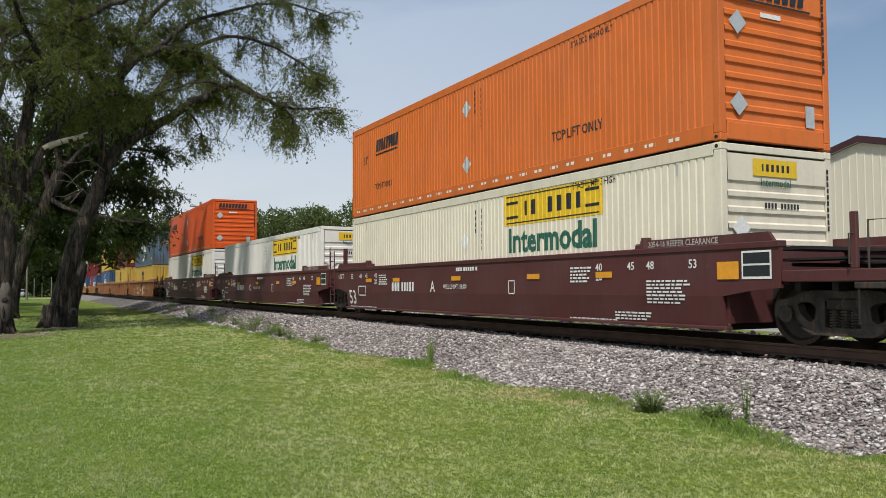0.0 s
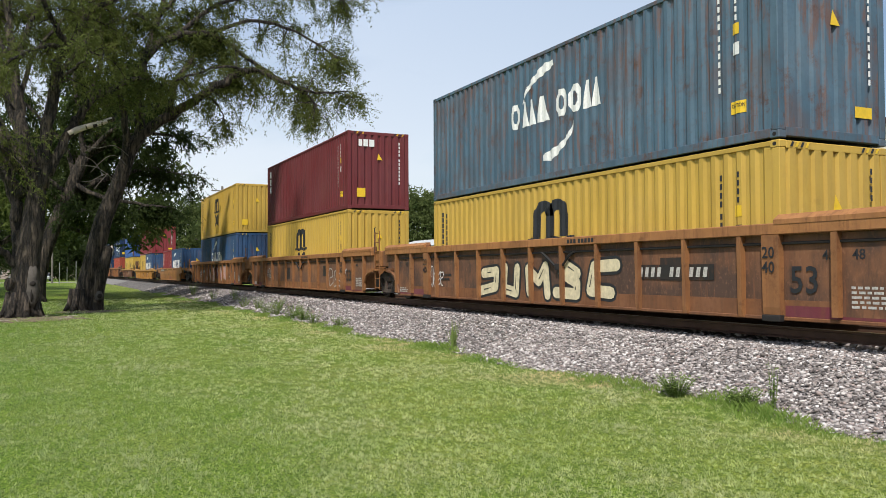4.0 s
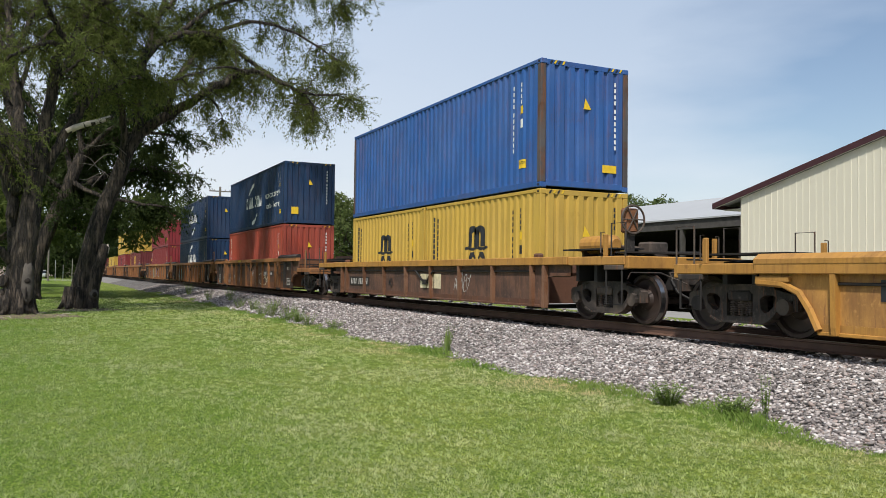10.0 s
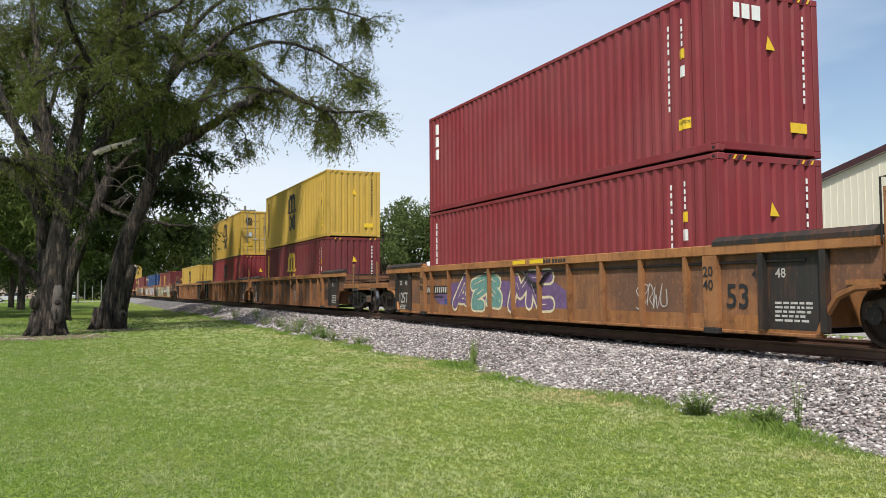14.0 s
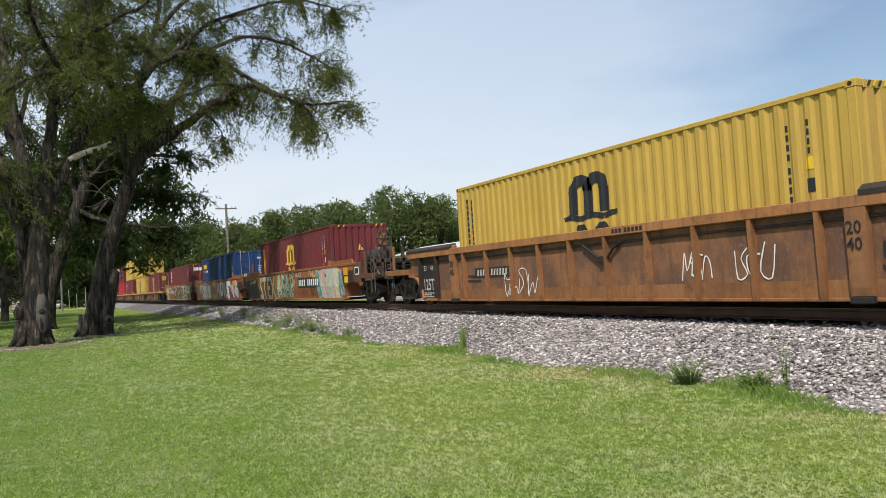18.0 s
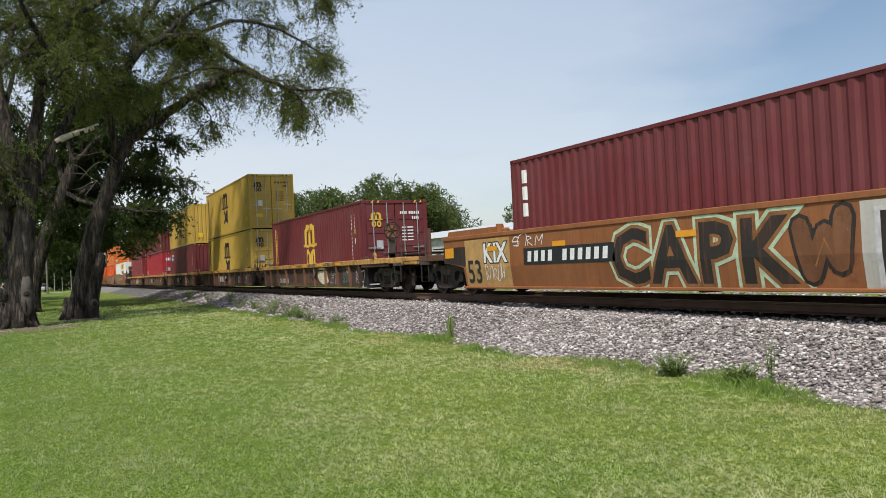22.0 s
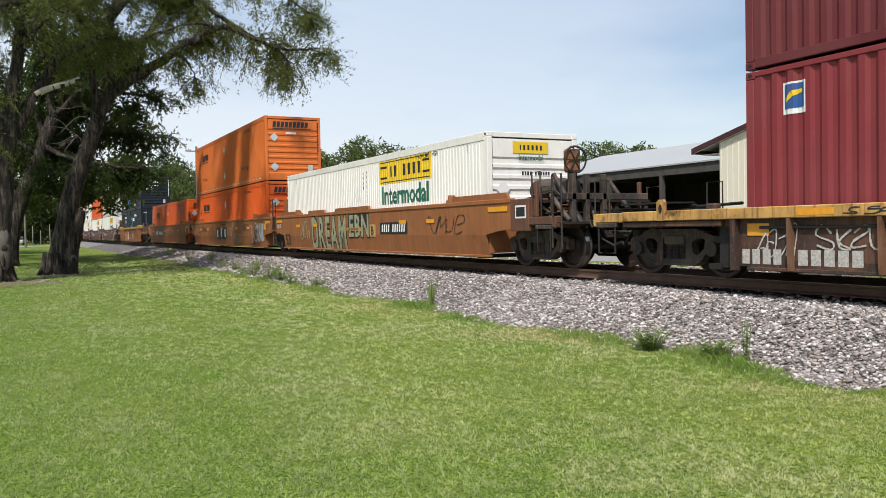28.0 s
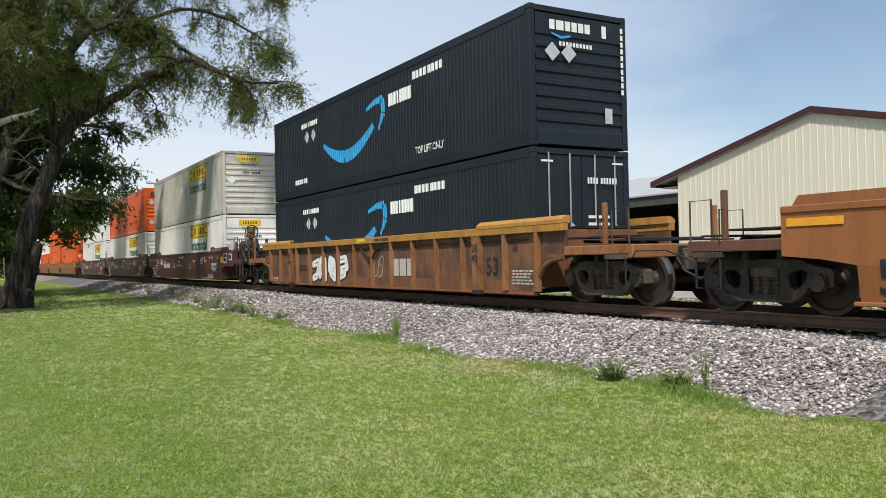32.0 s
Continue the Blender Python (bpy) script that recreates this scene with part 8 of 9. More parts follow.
def bare_patch(x, y, rx, ry, label):
    """Bare trodden earth at a tree's foot, with an uneven rim."""
    g = Geo()
    rim = [(x + rx * math.cos(i * 0.1745) * (1 + 0.22 * math.sin(i * 1.9) + 0.12 * math.sin(i * 4.3)), y + ry * math.sin(i * 0.1745) * (1 + 0.2 * math.sin(i * 2.7)), 0.006) for i in range(36)]
    g.add([(x, y, 0.03)] + rim, [(0, 1 + i, 1 + (i + 1) % 36) for i in range(36)])
    return tagged(part("bare_earth", g, M_EARTH, None), label, "earth", kind="structure")


M_EARTH = plain("bare_brown_earth", (0.135, 0.100, 0.060), 0.95, 0, 0.5, 3, 0.6)
bare_patch(-0.9, 31.6, 2.0, 1.8, "bare brown earth round the tree foot")
bare_patch(1.5, 36.4, 1.3, 1.2, "bare brown earth round the tree foot")
for i in range(16):
    a = rng.uniform(0, 6.28)
    x, y = -0.9 + 1.7 * math.cos(a), 31.6 + 1.4 * math.sin(a)
    b = rng.uniform(0, 3.14)
    d = Vector((math.cos(b), math.sin(b), 0)) * rng.uniform(0.1, 0.45)
    p = Vector((x, y, 0.04))
    tagged(part("fallen_twig", Geo().tube([p - d, p + d * 0.2 + Vector((0, 0, 0.03)), p + d], [0.013, 0.011, 0.006], 5), M_PALEWOOD, None), "pale fallen twig on the ground", "twig", "fallen twigs")


def round_tree(x, y, h, r, leaf, size, n, label, group="woodland trees", name="tree", low=0.25):
    """A wild tree: trunk, a few limbs and a crown of leafy clumps with an uneven outline."""
    ob = tagged(new(name), label, "tree", group)
    ob.location = (x, y, 0)
    g = Geo().tube([(0, 0, -0.1), (0.1, 0.05, h * 0.35), (0, 0, h * 0.8)], [0.028 * h, 0.02 * h, 0.006 * h], 8)
    heads = []
    for k in range(int(14 + r * 3)):
        a, e = rng.uniform(0, 6.28), rng.random()
        rr = r * (0.45 + 0.55 * rng.random()) * math.sin(math.pi * (0.18 + 0.78 * e)) ** 0.6
        heads.append(Vector((math.cos(a) * rr, math.sin(a) * rr, h * (low + (1 - low) * e) - 0.06 * h)))
    for hd in heads[:7]:
        g.tube([(0, 0, h * 0.3), tuple(hd * 0.6 + Vector((0, 0, h * 0.12))), tuple(hd)], [0.012 * h, 0.008 * h, 0.003 * h], 5, False)
    part("trunk", g, M_BARK, ob)
    pts = []
    for hd in heads:
        c = r * rng.uniform(0.22, 0.42)
        for k in range(n):
            d = rng.normal(0, 1, 3)
            d /= np.linalg.norm(d)
            pts.append(hd + Vector(d) * c * (0.75 + 0.3 * rng.random()))
    v, f = leaves_at(pts, size * 1.25, size * 0.55, 2, 0.1)
    cr = bulk("crown", v, f, leaf)
    cr.parent = ob
    cr["kind"] = "stuff"
    return ob


WOODS = "leafy green tree in the wood behind the track"
for i in range(26):
    a = radians(9.0 + i * 0.74 + rng.uniform(-0.3, 0.3))
    dist = rng.uniform(96, 122)
    top = np.interp(math.degrees(a), [9, 12, 17, 20, 22, 25, 27, 29], [4.9, 5.2, 5.7, 6.2, 6.6, 6.0, 4.6, 3.9])
    h = 1.6 + dist * math.tan(radians(top)) * rng.uniform(0.90, 1.02)
    round_tree(dist * math.sin(a), dist * math.cos(a), h, h * 0.33, M_LEAFFAR, 0.37, 100, WOODS, low=0.05)
for i in range(9):
    a = radians(32.3 + i * 1.3)
    dist = rng.uniform(98, 110)
    h = 1.6 + dist * math.tan(radians([4.2, 5.0, 5.3, 5.6, 5.5, 5.5, 5.4, 5.3, 5.6][i]))
    round_tree(dist * math.sin(a), dist * math.cos(a), h, h * 0.35, M_LEAFFAR, 0.37, 95, WOODS, low=0.05)
# Tree at (2.8, 62): added to shade the train, trunk hidden from the camera.
for x, y, h, r in ((-6.5, 70, 12, 4.5), (2.8, 62, 14, 6.0), (-4.5, 84, 13, 5.0), (-9, 58, 12, 5), (-14, 75, 13, 6), (-20, 60, 14, 6), (-3.0, 190, 12, 6), (-12, 200, 14, 7), (4, 215, 13, 7), (10, 200, 12, 6), (15, 230, 14, 7), (-25, 190, 14, 7), (-6, 95, 11, 4.5), (16.5, 150, 14, 6), (19, 130, 13, 5.5), (3, 175, 9, 4)):
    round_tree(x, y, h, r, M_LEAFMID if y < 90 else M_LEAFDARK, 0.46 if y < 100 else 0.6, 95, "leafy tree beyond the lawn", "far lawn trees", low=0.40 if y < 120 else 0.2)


# ---- marks and sprayed paint on the cars ----
M_CREAMSPRAY = plain("cream_spray_paint", (0.60, 0.52, 0.34), 0.55, 0, 0.2, 9, 0)
M_MINT = plain("mint_spray_paint", (0.42, 0.52, 0.36), 0.55, 0, 0.2, 9, 0)
M_TEAL = plain("teal_spray_paint", (0.12, 0.25, 0.22), 0.55, 0, 0.25, 9, 0)
M_PINK = plain("pink_spray_paint", (0.55, 0.34, 0.29), 0.55, 0, 0.2, 9, 0)
M_GREYSPRAY = plain("silver_spray_paint", (0.50, 0.49, 0.50), 0.45, 0, 0.2, 9, 0)
M_PURPLE = plain("purple_spray_paint", (0.13, 0.075, 0.17), 0.55, 0, 0.25, 9, 0)
M_DEEPBLUE = plain("blue_spray_paint", (0.03, 0.06, 0.20), 0.55, 0, 0.25, 9, 0)
M_REDSPRAY = plain("crimson_spray_paint", (0.24, 0.03, 0.06), 0.55, 0, 0.25, 9, 0)
M_LILAC = plain("lilac_spray_paint", (0.30, 0.27, 0.40), 0.55, 0, 0.25, 9, 0)
M_SAGE = plain("sage_spray_paint", (0.27, 0.27, 0.17), 0.55, 0, 0.3, 7, 0)
M_TANSPRAY = plain("tan_buff_paint", (0.42, 0.25, 0.09), 0.6, 0, 0.2, 6, 0)
pick = random.Random(11)


def blob(s, z, w, h, lean, n=11, rough=0.22):
    """An irregular closed shape."""
    ph = pick.uniform(0, 6.28)
    out = []
    for i in range(n):
        a = 2 * math.pi * i / n
        k = 1 + rough * math.sin(2 * a + ph) * pick.uniform(0.5, 1.2) + pick.uniform(-rough, rough) * 0.6
        sq = 1 / max(abs(math.cos(a)), abs(math.sin(a))) ** 0.55
        x, y = math.cos(a) * w / 2 * k * sq, math.sin(a) * h / 2 * min(1.0, k) * min(sq, 1.15)
        out.append((s + x + lean * y, z + y))
    return out


def grown(pts, d):
    cx, cz = sum(p[0] for p in pts) / len(pts), sum(p[1] for p in pts) / len(pts)
    out = []
    for x, z in pts:
        r = math.hypot(x - cx, z - cz) or 1
        out.append((x + (x - cx) / r * d, z + (z - cz) / r * d))
    return out


STROKES = [  # abstract angular strokes in a unit box
    [(0.10, 0.0), (0.18, 0.95), (0.52, 0.40), (0.84, 1.0), (0.92, 0.05)],
    [(0.90, 0.80), (0.35, 1.0), (0.10, 0.65), (0.82, 0.42), (0.70, 0.04), (0.08, 0.12)],
    [(0.15, 0.0), (0.26, 0.96), (0.86, 0.80), (0.34, 0.48), (0.92, 0.02)],
    [(0.88, 0.86), (0.24, 0.94), (0.08, 0.10), (0.86, 0.06)],
    [(0.04, 0.0), (0.48, 1.0), (0.96, 0.04), (0.74, 0.36), (0.24, 0.34)],
    [(0.10, 1.0), (0.20, 0.06), (0.84, 0.12), (0.92, 0.98)],
    [(0.80, 0.12), (0.14, 0.05), (0.12, 0.92), (0.82, 0.96), (0.78, 0.55), (0.30, 0.50)]]


def scrawl():
    """One abstract stroke, turned and bent at random so that it is no letter."""
    fx, fz, sh = pick.random() < 0.5, pick.random() < 0.5, pick.uniform(-0.25, 0.25)
    out = []
    for a, b in pick.choice(STROKES):
        a, b = a + pick.uniform(-.16, .16), b + pick.uniform(-.14, .14)
        out.append(((1 - a if fx else a) + sh * b, min(1, max(0, 1 - b if fz else b))))
    return out


def stroke(pts, w):
    """A thick stroke with rounded joints: groups of triangles that may overlap one another."""
    groups = [ribbon([a, b], [w, w]) for a, b in zip(pts, pts[1:])]
    for x, z in pts:
        groups.append(shape([(x + w / 2 * math.cos(i * 0.7854), z + w / 2 * math.sin(i * 0.7854)) for i in range(8)]))
    return groups


def lay(car, groups, mat, name, out, step=5e-5):
    """Groups of triangles on a car, each a hair above the last."""
    tris, lift = [], []
    for i, g in enumerate(groups):
        tris += g
        lift += [i * step] * len(g)
    return on_car(car, tris, mat, name, out=out, lift=lift)


def piece(car, s0, s1, z0, z1, n, fills, edge, inner=None, lean=0.15):
    """A sprayed piece: a row of abstract thick outlined strokes."""
    w, h = (s1 - s0) / n, z1 - z0
    thick = min(0.36 * w, 0.26 * h)
    layers = {}
    for i in range(n):
        slant = pick.uniform(-lean, lean)
        x0, zz, hh = s0 + i * w + 0.12 * w, z0 + thick * 0.6, h - thick * 1.2
        pts = [(x0 + a * w * 0.80 + slant * b * h, zz + b * hh) for a, b in scrawl()]
        layers.setdefault(("edge", edge.name), [edge, []])[1].extend(stroke(pts, thick + min(0.12, thick * 0.5)))
        f = fills[i % len(fills)]
        layers.setdefault(("fill", f.name), [f, []])[1].extend(stroke(pts, thick))
        m = inner or edge
        for a, b in zip(pts, pts[1:]):
            if pick.random() < 0.6:
                t0, t1 = pick.uniform(0.1, 0.4), pick.uniform(0.6, 0.9)
                o = pick.uniform(-0.25, 0.25) * thick
                layers.setdefault(("line", m.name), [m, []])[1].append(ribbon([(a[0] + (b[0] - a[0]) * t0 + o, a[1] + (b[1] - a[1]) * t0), (a[0] + (b[0] - a[0]) * t1 + o, a[1] + (b[1] - a[1]) * t1)], [0.012, 0.03]))
    for (kind, _), (m, groups) in layers.items():
        lay(car, groups, m, "sprayed_shape" if kind != "line" else "sprayed_line", {"edge": 0.002, "fill": 0.007, "line": 0.012}[kind])


def sprayed_word(car, body, s0, s1, z0, z1, fill, edge, halo=None):
    """A sprayed word in fat outlined capitals."""
    size = (z1 - z0) / 0.73
    advance, x = [], 0.0
    for ch in body:
        advance.append(x)
        x += lettering(ch, size)[1] + 0.09 * size
    q = (s1 - s0) / x
    put = lambda weight: [[[(s0 + (u + dx) * q, z0 + v) for u, v in t] for t in lettering(ch, size, weight)[0]] for ch, dx in zip(body, advance)]
    if halo:
        lay(car, put(0.12 * size), halo, "sprayed_edge", 0.001, 2e-4)
    lay(car, put(0.075 * size), edge, "sprayed_edge", 0.003, 2e-4)
    lay(car, put(0.03 * size), fill, "sprayed_letters", 0.006, 2e-4)


def tag(car, s, z, w, h, mat=M_WHITE, loops=5, thick=0.028, out=0.007):
    """A quick scrawl of thin uneven strokes."""
    groups, n = [], max(2, loops)
    for i in range(n):
        cw = w / n
        k = pick.uniform(0.75, 1.15)
        pts = [(s + (i + a * 1.15) * cw + 0.15 * h * b, z + h * b * k) for a, b in scrawl()]
        line = []
        V = [Vector((a, b, 0)) for a, b in pts]
        for j in range(len(V) - 1):
            p0, p1, p2, p3 = V[max(j - 1, 0)], V[j], V[j + 1], V[min(j + 2, len(V) - 1)]
            for t in (0.0, 0.33, 0.66):
                v = 0.5 * ((2 * p1) + (p2 - p0) * t + (2 * p0 - 5 * p1 + 4 * p2 - p3) * t * t + (3 * p1 - p0 - 3 * p2 + p3) * t ** 3)
                line.append((v.x, v.y))
        line.append((V[-1].x, V[-1].y))
        groups += [ribbon([a, b], [thick * pick.uniform(0.6, 1.0)] * 2) for a, b in zip(line, line[1:])]
    lay(car, groups, mat, "sprayed_line", out, 3e-5)


def plate(car, s, z, w, h, groups, bg=M_DARK, fg=M_WHITE, bar=None):
    """A painted number panel with plain bars for its characters."""
    on_car(car, rect(s, s + w, z, z + h), bg, "number_panel", "painted panel with plain bars", out=0.006)
    total = sum(groups) + len(groups) - 1
    cw = (w - 0.2) / (total + 0.2)
    x = s + 0.1
    out = []
    for gsize in groups:
        for i in range(gsize):
            out += rect(x + cw * 0.20, x + cw * 0.76, z + h * 0.18, z + h * 0.82, 0.03)
            x += cw
        x += cw
    on_car(car, out, fg, "marking", out=0.010)


def say(car, body, s, z, size, mat, q=1.0):
    return on_car(car, words(body, s, z, size, q), mat, "lettering", out=0.008)


def smallprint(car, s, z, lines, w, mat, h=0.035, gap=0.065):
    out = []
    for i in range(lines):
        x = s
        while x < s + w * pick.uniform(0.7, 1.0):
            k = pick.uniform(0.05, 0.16)
            out += rect(x, x + k, z - i * gap, z - i * gap + h)
            x += k + 0.03
    on_car(car, out, mat, "marking", out=0.008)


def reflectors(car, spots, z=1.04, mat=None):
    for s in spots:
        on_car(car, rect(s - 0.24, s + 0.24, z, z + 0.11), mat or M_AMBER, "reflector", "amber reflector strip", out=0.014)


def smooth_marks(car, ink, unit_letter, number=True, rear_big=True):
    """The stencilled marks of a smooth-sided well."""
    say(car, "53", -7.95, 0.36, 0.62, ink, 1.05)
    say(car, "53", -8.35 + 0.6, 1.17, 0.20, ink)
    for tx, s in (("48", -7.0), ("45", -6.5), ("40", -5.75)):
        say(car, tx, s, 1.17, 0.20, ink)
    say(car, "20", -5.75, 0.99, 0.20, ink)
    for tx, s in (("40", 5.1), ("45", 6.0), ("48", 6.5), ("53", 7.5)):
        say(car, tx, s, 1.17, 0.20, ink)
    say(car, "20", 5.1, 0.99, 0.20, ink)
    if number:
        on_car(car, blocks(-4.42, 0.77, 0.25, (0.13, 0.14, 0.13, -0.02) + (0.11,) * 5, 0.065), ink, out=0.008)
        say(car, unit_letter, -1.05 if unit_letter == "B" else -1.9, 0.76, 0.40, ink)
    on_car(car, blocks(-0.45, 1.27, 0.09, (0.08,) * 3 + (-0.02,) + (0.08,) * 5 + (-0.02, 0.08), 0.03), ink, out=0.008)
    say(car, "WELL LD LMT 118,000", -0.4 if unit_letter == "B" else -1.15, 0.84, 0.15, ink, 0.85)
    smallprint(car, -5.4, 1.22, 5, 0.65, ink)
    smallprint(car, 4.3, 1.22, 5, 0.65, ink)
    smallprint(car, 6.5, 0.95, 7, 0.95, ink, 0.03, 0.06)
    smallprint(car, 5.6, 0.40, 3, 1.0, ink, 0.03, 0.055)
    smallprint(car, -7.9, 0.26, 1, 2.2, ink, 0.025)
    smallprint(car, 4.2, 0.26, 1, 2.0, ink, 0.025)
    on_car(car, [t for t in rect(-7.1, -6.45, 0.62, 0.65) + rect(-7.1, -6.45, 0.90, 0.93) + rect(-7.1, -7.07, 0.62, 0.93) + rect(-6.48, -6.45, 0.62, 0.93)], ink, "notice_box", out=0.008)
    on_car(car, rect(2.0, 2.26, 0.72, 0.745) + rect(2.0, 2.26, 1.0, 1.025) + rect(2.0, 2.025, 0.72, 1.02) + rect(2.235, 2.26, 0.72, 1.02), ink, "notice_box", out=0.008)
    reflectors(car, (-6.2, -4.1, -0.45, 3.0, 5.35))
    on_car(car, rect(8.12, 8.55, 0.98, 1.25), M_AMBER, "reflector", "amber reflector panel", out=0.014)


for k in ("z", "A", "C", "B", "AC", "AD", "AE"):
    smooth_marks(cars[k], M_WHITE, {"z": "B", "A": "A", "C": "C", "B": "B"}.get(k, "A"))
    say(cars[k], "125 T", -8.95, 1.17, 0.22, M_WHITE)
    on_car(cars[k], rect(8.6, 9.15, 0.98, 1.40), M_WHITE, "notice_panel", out=0.006)
    on_car(cars[k], rect(8.63, 9.12, 1.02, 1.18) + rect(8.63, 9.12, 1.21, 1.37), M_DARK, "notice_blank", out=0.009)
    on_car(cars[k], words("5-2054-16 REEFER CLEARANCE", 6.4, 1.545, 0.14, 0.9), M_DIMWHITE, "lettering", out=-0.04)
say(cars["X"], "53", -7.95, 0.36, 0.62, M_DARK, 1.05)
reflectors(cars["X"], (-6.2, -4.1, 3.6, 5.35))
for s0, s1 in ((-4.9, -3.1), (-2.0, 1.1)):
    part("guide_plate", Geo().prism([(-s1, 1.53), (-s0, 1.53), (-s0 - 0.06, 1.64), (-s1 + 0.06, 1.64)], -1.475, -1.395), C["car_brown"], cars["X"])
on_car(cars["X"], rect(-0.9, 0.5, 0.86, 0.97), M_TANSPRAY, "notice_panel", "tan painted patch", out=0.012)
on_car(cars["X"], words("LD LMT 116500 PER UNIT", -0.86, 0.885, 0.095, 0.95), M_DARK, "lettering", out=0.016)
on_car(cars["X"], rect(1.15, 1.62, 0.68, 1.06), M_TANSPRAY, "notice_panel", "tan painted patch", out=0.012)
on_car(cars["X"], words("B", 1.25, 0.74, 0.38), M_DARK, "lettering", out=0.016)
for k in ("X", "Y", "AA", "far0", "far1", "far2"):
    if k != "X":
        smooth_marks(cars[k], M_DARK, "B", number=False)
    if k != "AA":
        say(cars[k], "125 T", -9.15, 1.03, 0.24, M_WHITE)
    for s in (-9.2, 8.35):
        on_car(cars[k], rect(s, s + 0.85, 1.25, 1.36), M_AMBER, "reflector", "amber reflector strip", out=0.014)
plate(cars["X"], 1.95, 0.76, 1.95, 0.34, (4, 6))
sprayed_word(cars["X"], "DREAM", -4.6, -0.9, 0.24, 1.42, M_SAGE, C["car_black"])
on_car(cars["X"], rect(-0.75, 1.05, 0.98, 1.42), C["car_black"], "sprayed_haze", out=0.0005)
sprayed_word(cars["X"], "EBN", -0.7, 1.1, 0.70, 1.40, M_SAGE, M_DARK)
tag(cars["X"], -6.0, 0.6, 1.2, 0.6, M_SAGE, 3, 0.06)
tag(cars["X"], 5.2, 0.75, 1.9, 0.55, M_DARK, 4)
plate(cars["Y"], -1.8, 0.55, 2.55, 0.62, (1, 1, 1))
tag(cars["Y"], -4.3, 0.45, 1.9, 0.8, M_DARK, 4, 0.035)
tag(cars["Y"], 1.3, 0.4, 1.2, 0.95, M_DIMWHITE, 4)
tag(cars["Y"], 2.5, 0.35, 1.3, 0.5, M_DIMWHITE, 5)
tag(cars["Y"], 5.6, 0.4, 1.8, 0.9, M_WHITE, 5)
piece(cars["Y"], 7.0, 8.1, 0.45, 1.3, 4, [M_GREYSPRAY], M_DIMWHITE)
plate(cars["AA"], -5.0, 0.72, 3.5, 0.42, (4, 6))
tag(cars["AA"], 2.7, 0.55, 2.6, 0.75, M_DARK, 5, 0.032)

# sprayed smooth cars
p = cars["P"]
sprayed_word(p, "STEX", -5.75, -2.3, 0.26, 1.38, M_CREAMSPRAY, M_DARK)
sprayed_word(p, "ASAP", -2.0, 1.2, 0.34, 1.38, M_MINT, M_DARK, M_CREAMSPRAY)
plate(p, 1.8, 0.72, 3.3, 0.42, (4, 6))
tag(p, 3.6, 1.18, 0.8, 0.25, M_WHITE, 4)
tag(p, 1.4, 1.2, 0.9, 0.2, M_WHITE, 3)
tag(p, 1.6, 0.38, 1.5, 0.24, M_REDSPRAY, 6)
tag(p, 3.5, 0.36, 1.0, 0.28, M_DARK, 4)
on_car(p, shape(blob(6.4, 0.85, 3.4, 1.25, 0.0, 18, 0.10)), M_PINK, "sprayed_haze", out=0.0005)
piece(p, 4.7, 8.1, 0.24, 1.44, 6, [M_TEAL, M_MINT, M_PINK, M_MINT, M_CREAMSPRAY], M_GREYSPRAY, M_TEAL, 0.35)
on_car(p, shape(blob(-7.2, 0.78, 2.5, 1.15, 0, 16, 0.10)), M_DARK, "sprayed_haze", out=0.0009)
on_car(p, shape(blob(-3.9, 0.85, 4.4, 1.25, 0, 18, 0.08)), C["car_gold"], "sprayed_haze", out=0.0005)
tag(p, -8.2, 1.05, 1.3, 0.25, M_WHITE, 4)
reflectors(p, (-6.9, -5.2, -2.6, 0.6, 4.4), 1.12)
on_car(p, rect(8.25, 8.75, 1.1, 1.38), M_AMBER, "reflector", "amber reflector panel", out=0.014)
on_car(p, rect(8.3, 8.7, 0.82, 1.05), M_SIGN, "notice_panel", out=0.008)
q = cars["Q"]
on_car(q, rect(0.5, 8.0, 0.22, 1.42), M_REDSPRAY, "sprayed_haze", out=0.0005)
on_car(q, rect(-1.3, 0.6, 0.22, 1.42), M_TANSPRAY, "sprayed_haze", out=0.0008)
on_car(q, blocks(-0.95, 0.60, 0.46, (0.36, 0.36, 0.36), 0.12), M_REDSPRAY, "faded_logo", out=0.003)
on_car(q, rect(-8.1, -6.1, 0.24, 1.40), C["car_tan"], "sprayed_haze", out=0.0005)
say(q, "53", -8.0, 0.34, 0.70, M_DARK, 0.95)
tag(q, -7.3, 0.40, 1.2, 0.85, M_DARK, 4, 0.035)
on_car(q, rect(-6.0, -1.3, 0.22, 1.42), M_TANSPRAY, "sprayed_haze", out=0.0006)
for s0, z0, w, m in ((-5.2, 1.25, 1.6, M_LILAC), (-3.6, 1.22, 1.3, M_PINK), (-2.1, 1.1, 1.1, M_LILAC), (-4.4, 0.4, 1.8, M_PINK), (-2.4, 0.45, 1.2, M_LILAC)):
    on_car(q, shape(blob(s0, z0, w, 0.42, 0.1, 14, 0.2)), m, "sprayed_haze", out=0.0012)
piece(q, -6.1, -1.4, 0.24, 1.38, 7, [M_GREYSPRAY, M_GREYSPRAY, M_WHITE], M_DARK, M_DARK, 0.3)
tag(q, -2.3, 1.02, 1.2, 0.36, M_DARK, 5, 0.03, 0.018)
piece(q, 0.6, 5.6, 0.24, 1.44, 4, [M_GREYSPRAY, M_WHITE], M_DARK, M_DARK, 0.25)
piece(q, 5.5, 8.0, 0.26, 1.44, 2, [M_GREYSPRAY], M_DARK, M_DARK)
tag(q, 3.6, 0.5, 1.2, 0.5, M_DARK, 4)
reflectors(q, (-7.7, -5.6, -0.2, 2.6), 1.2)
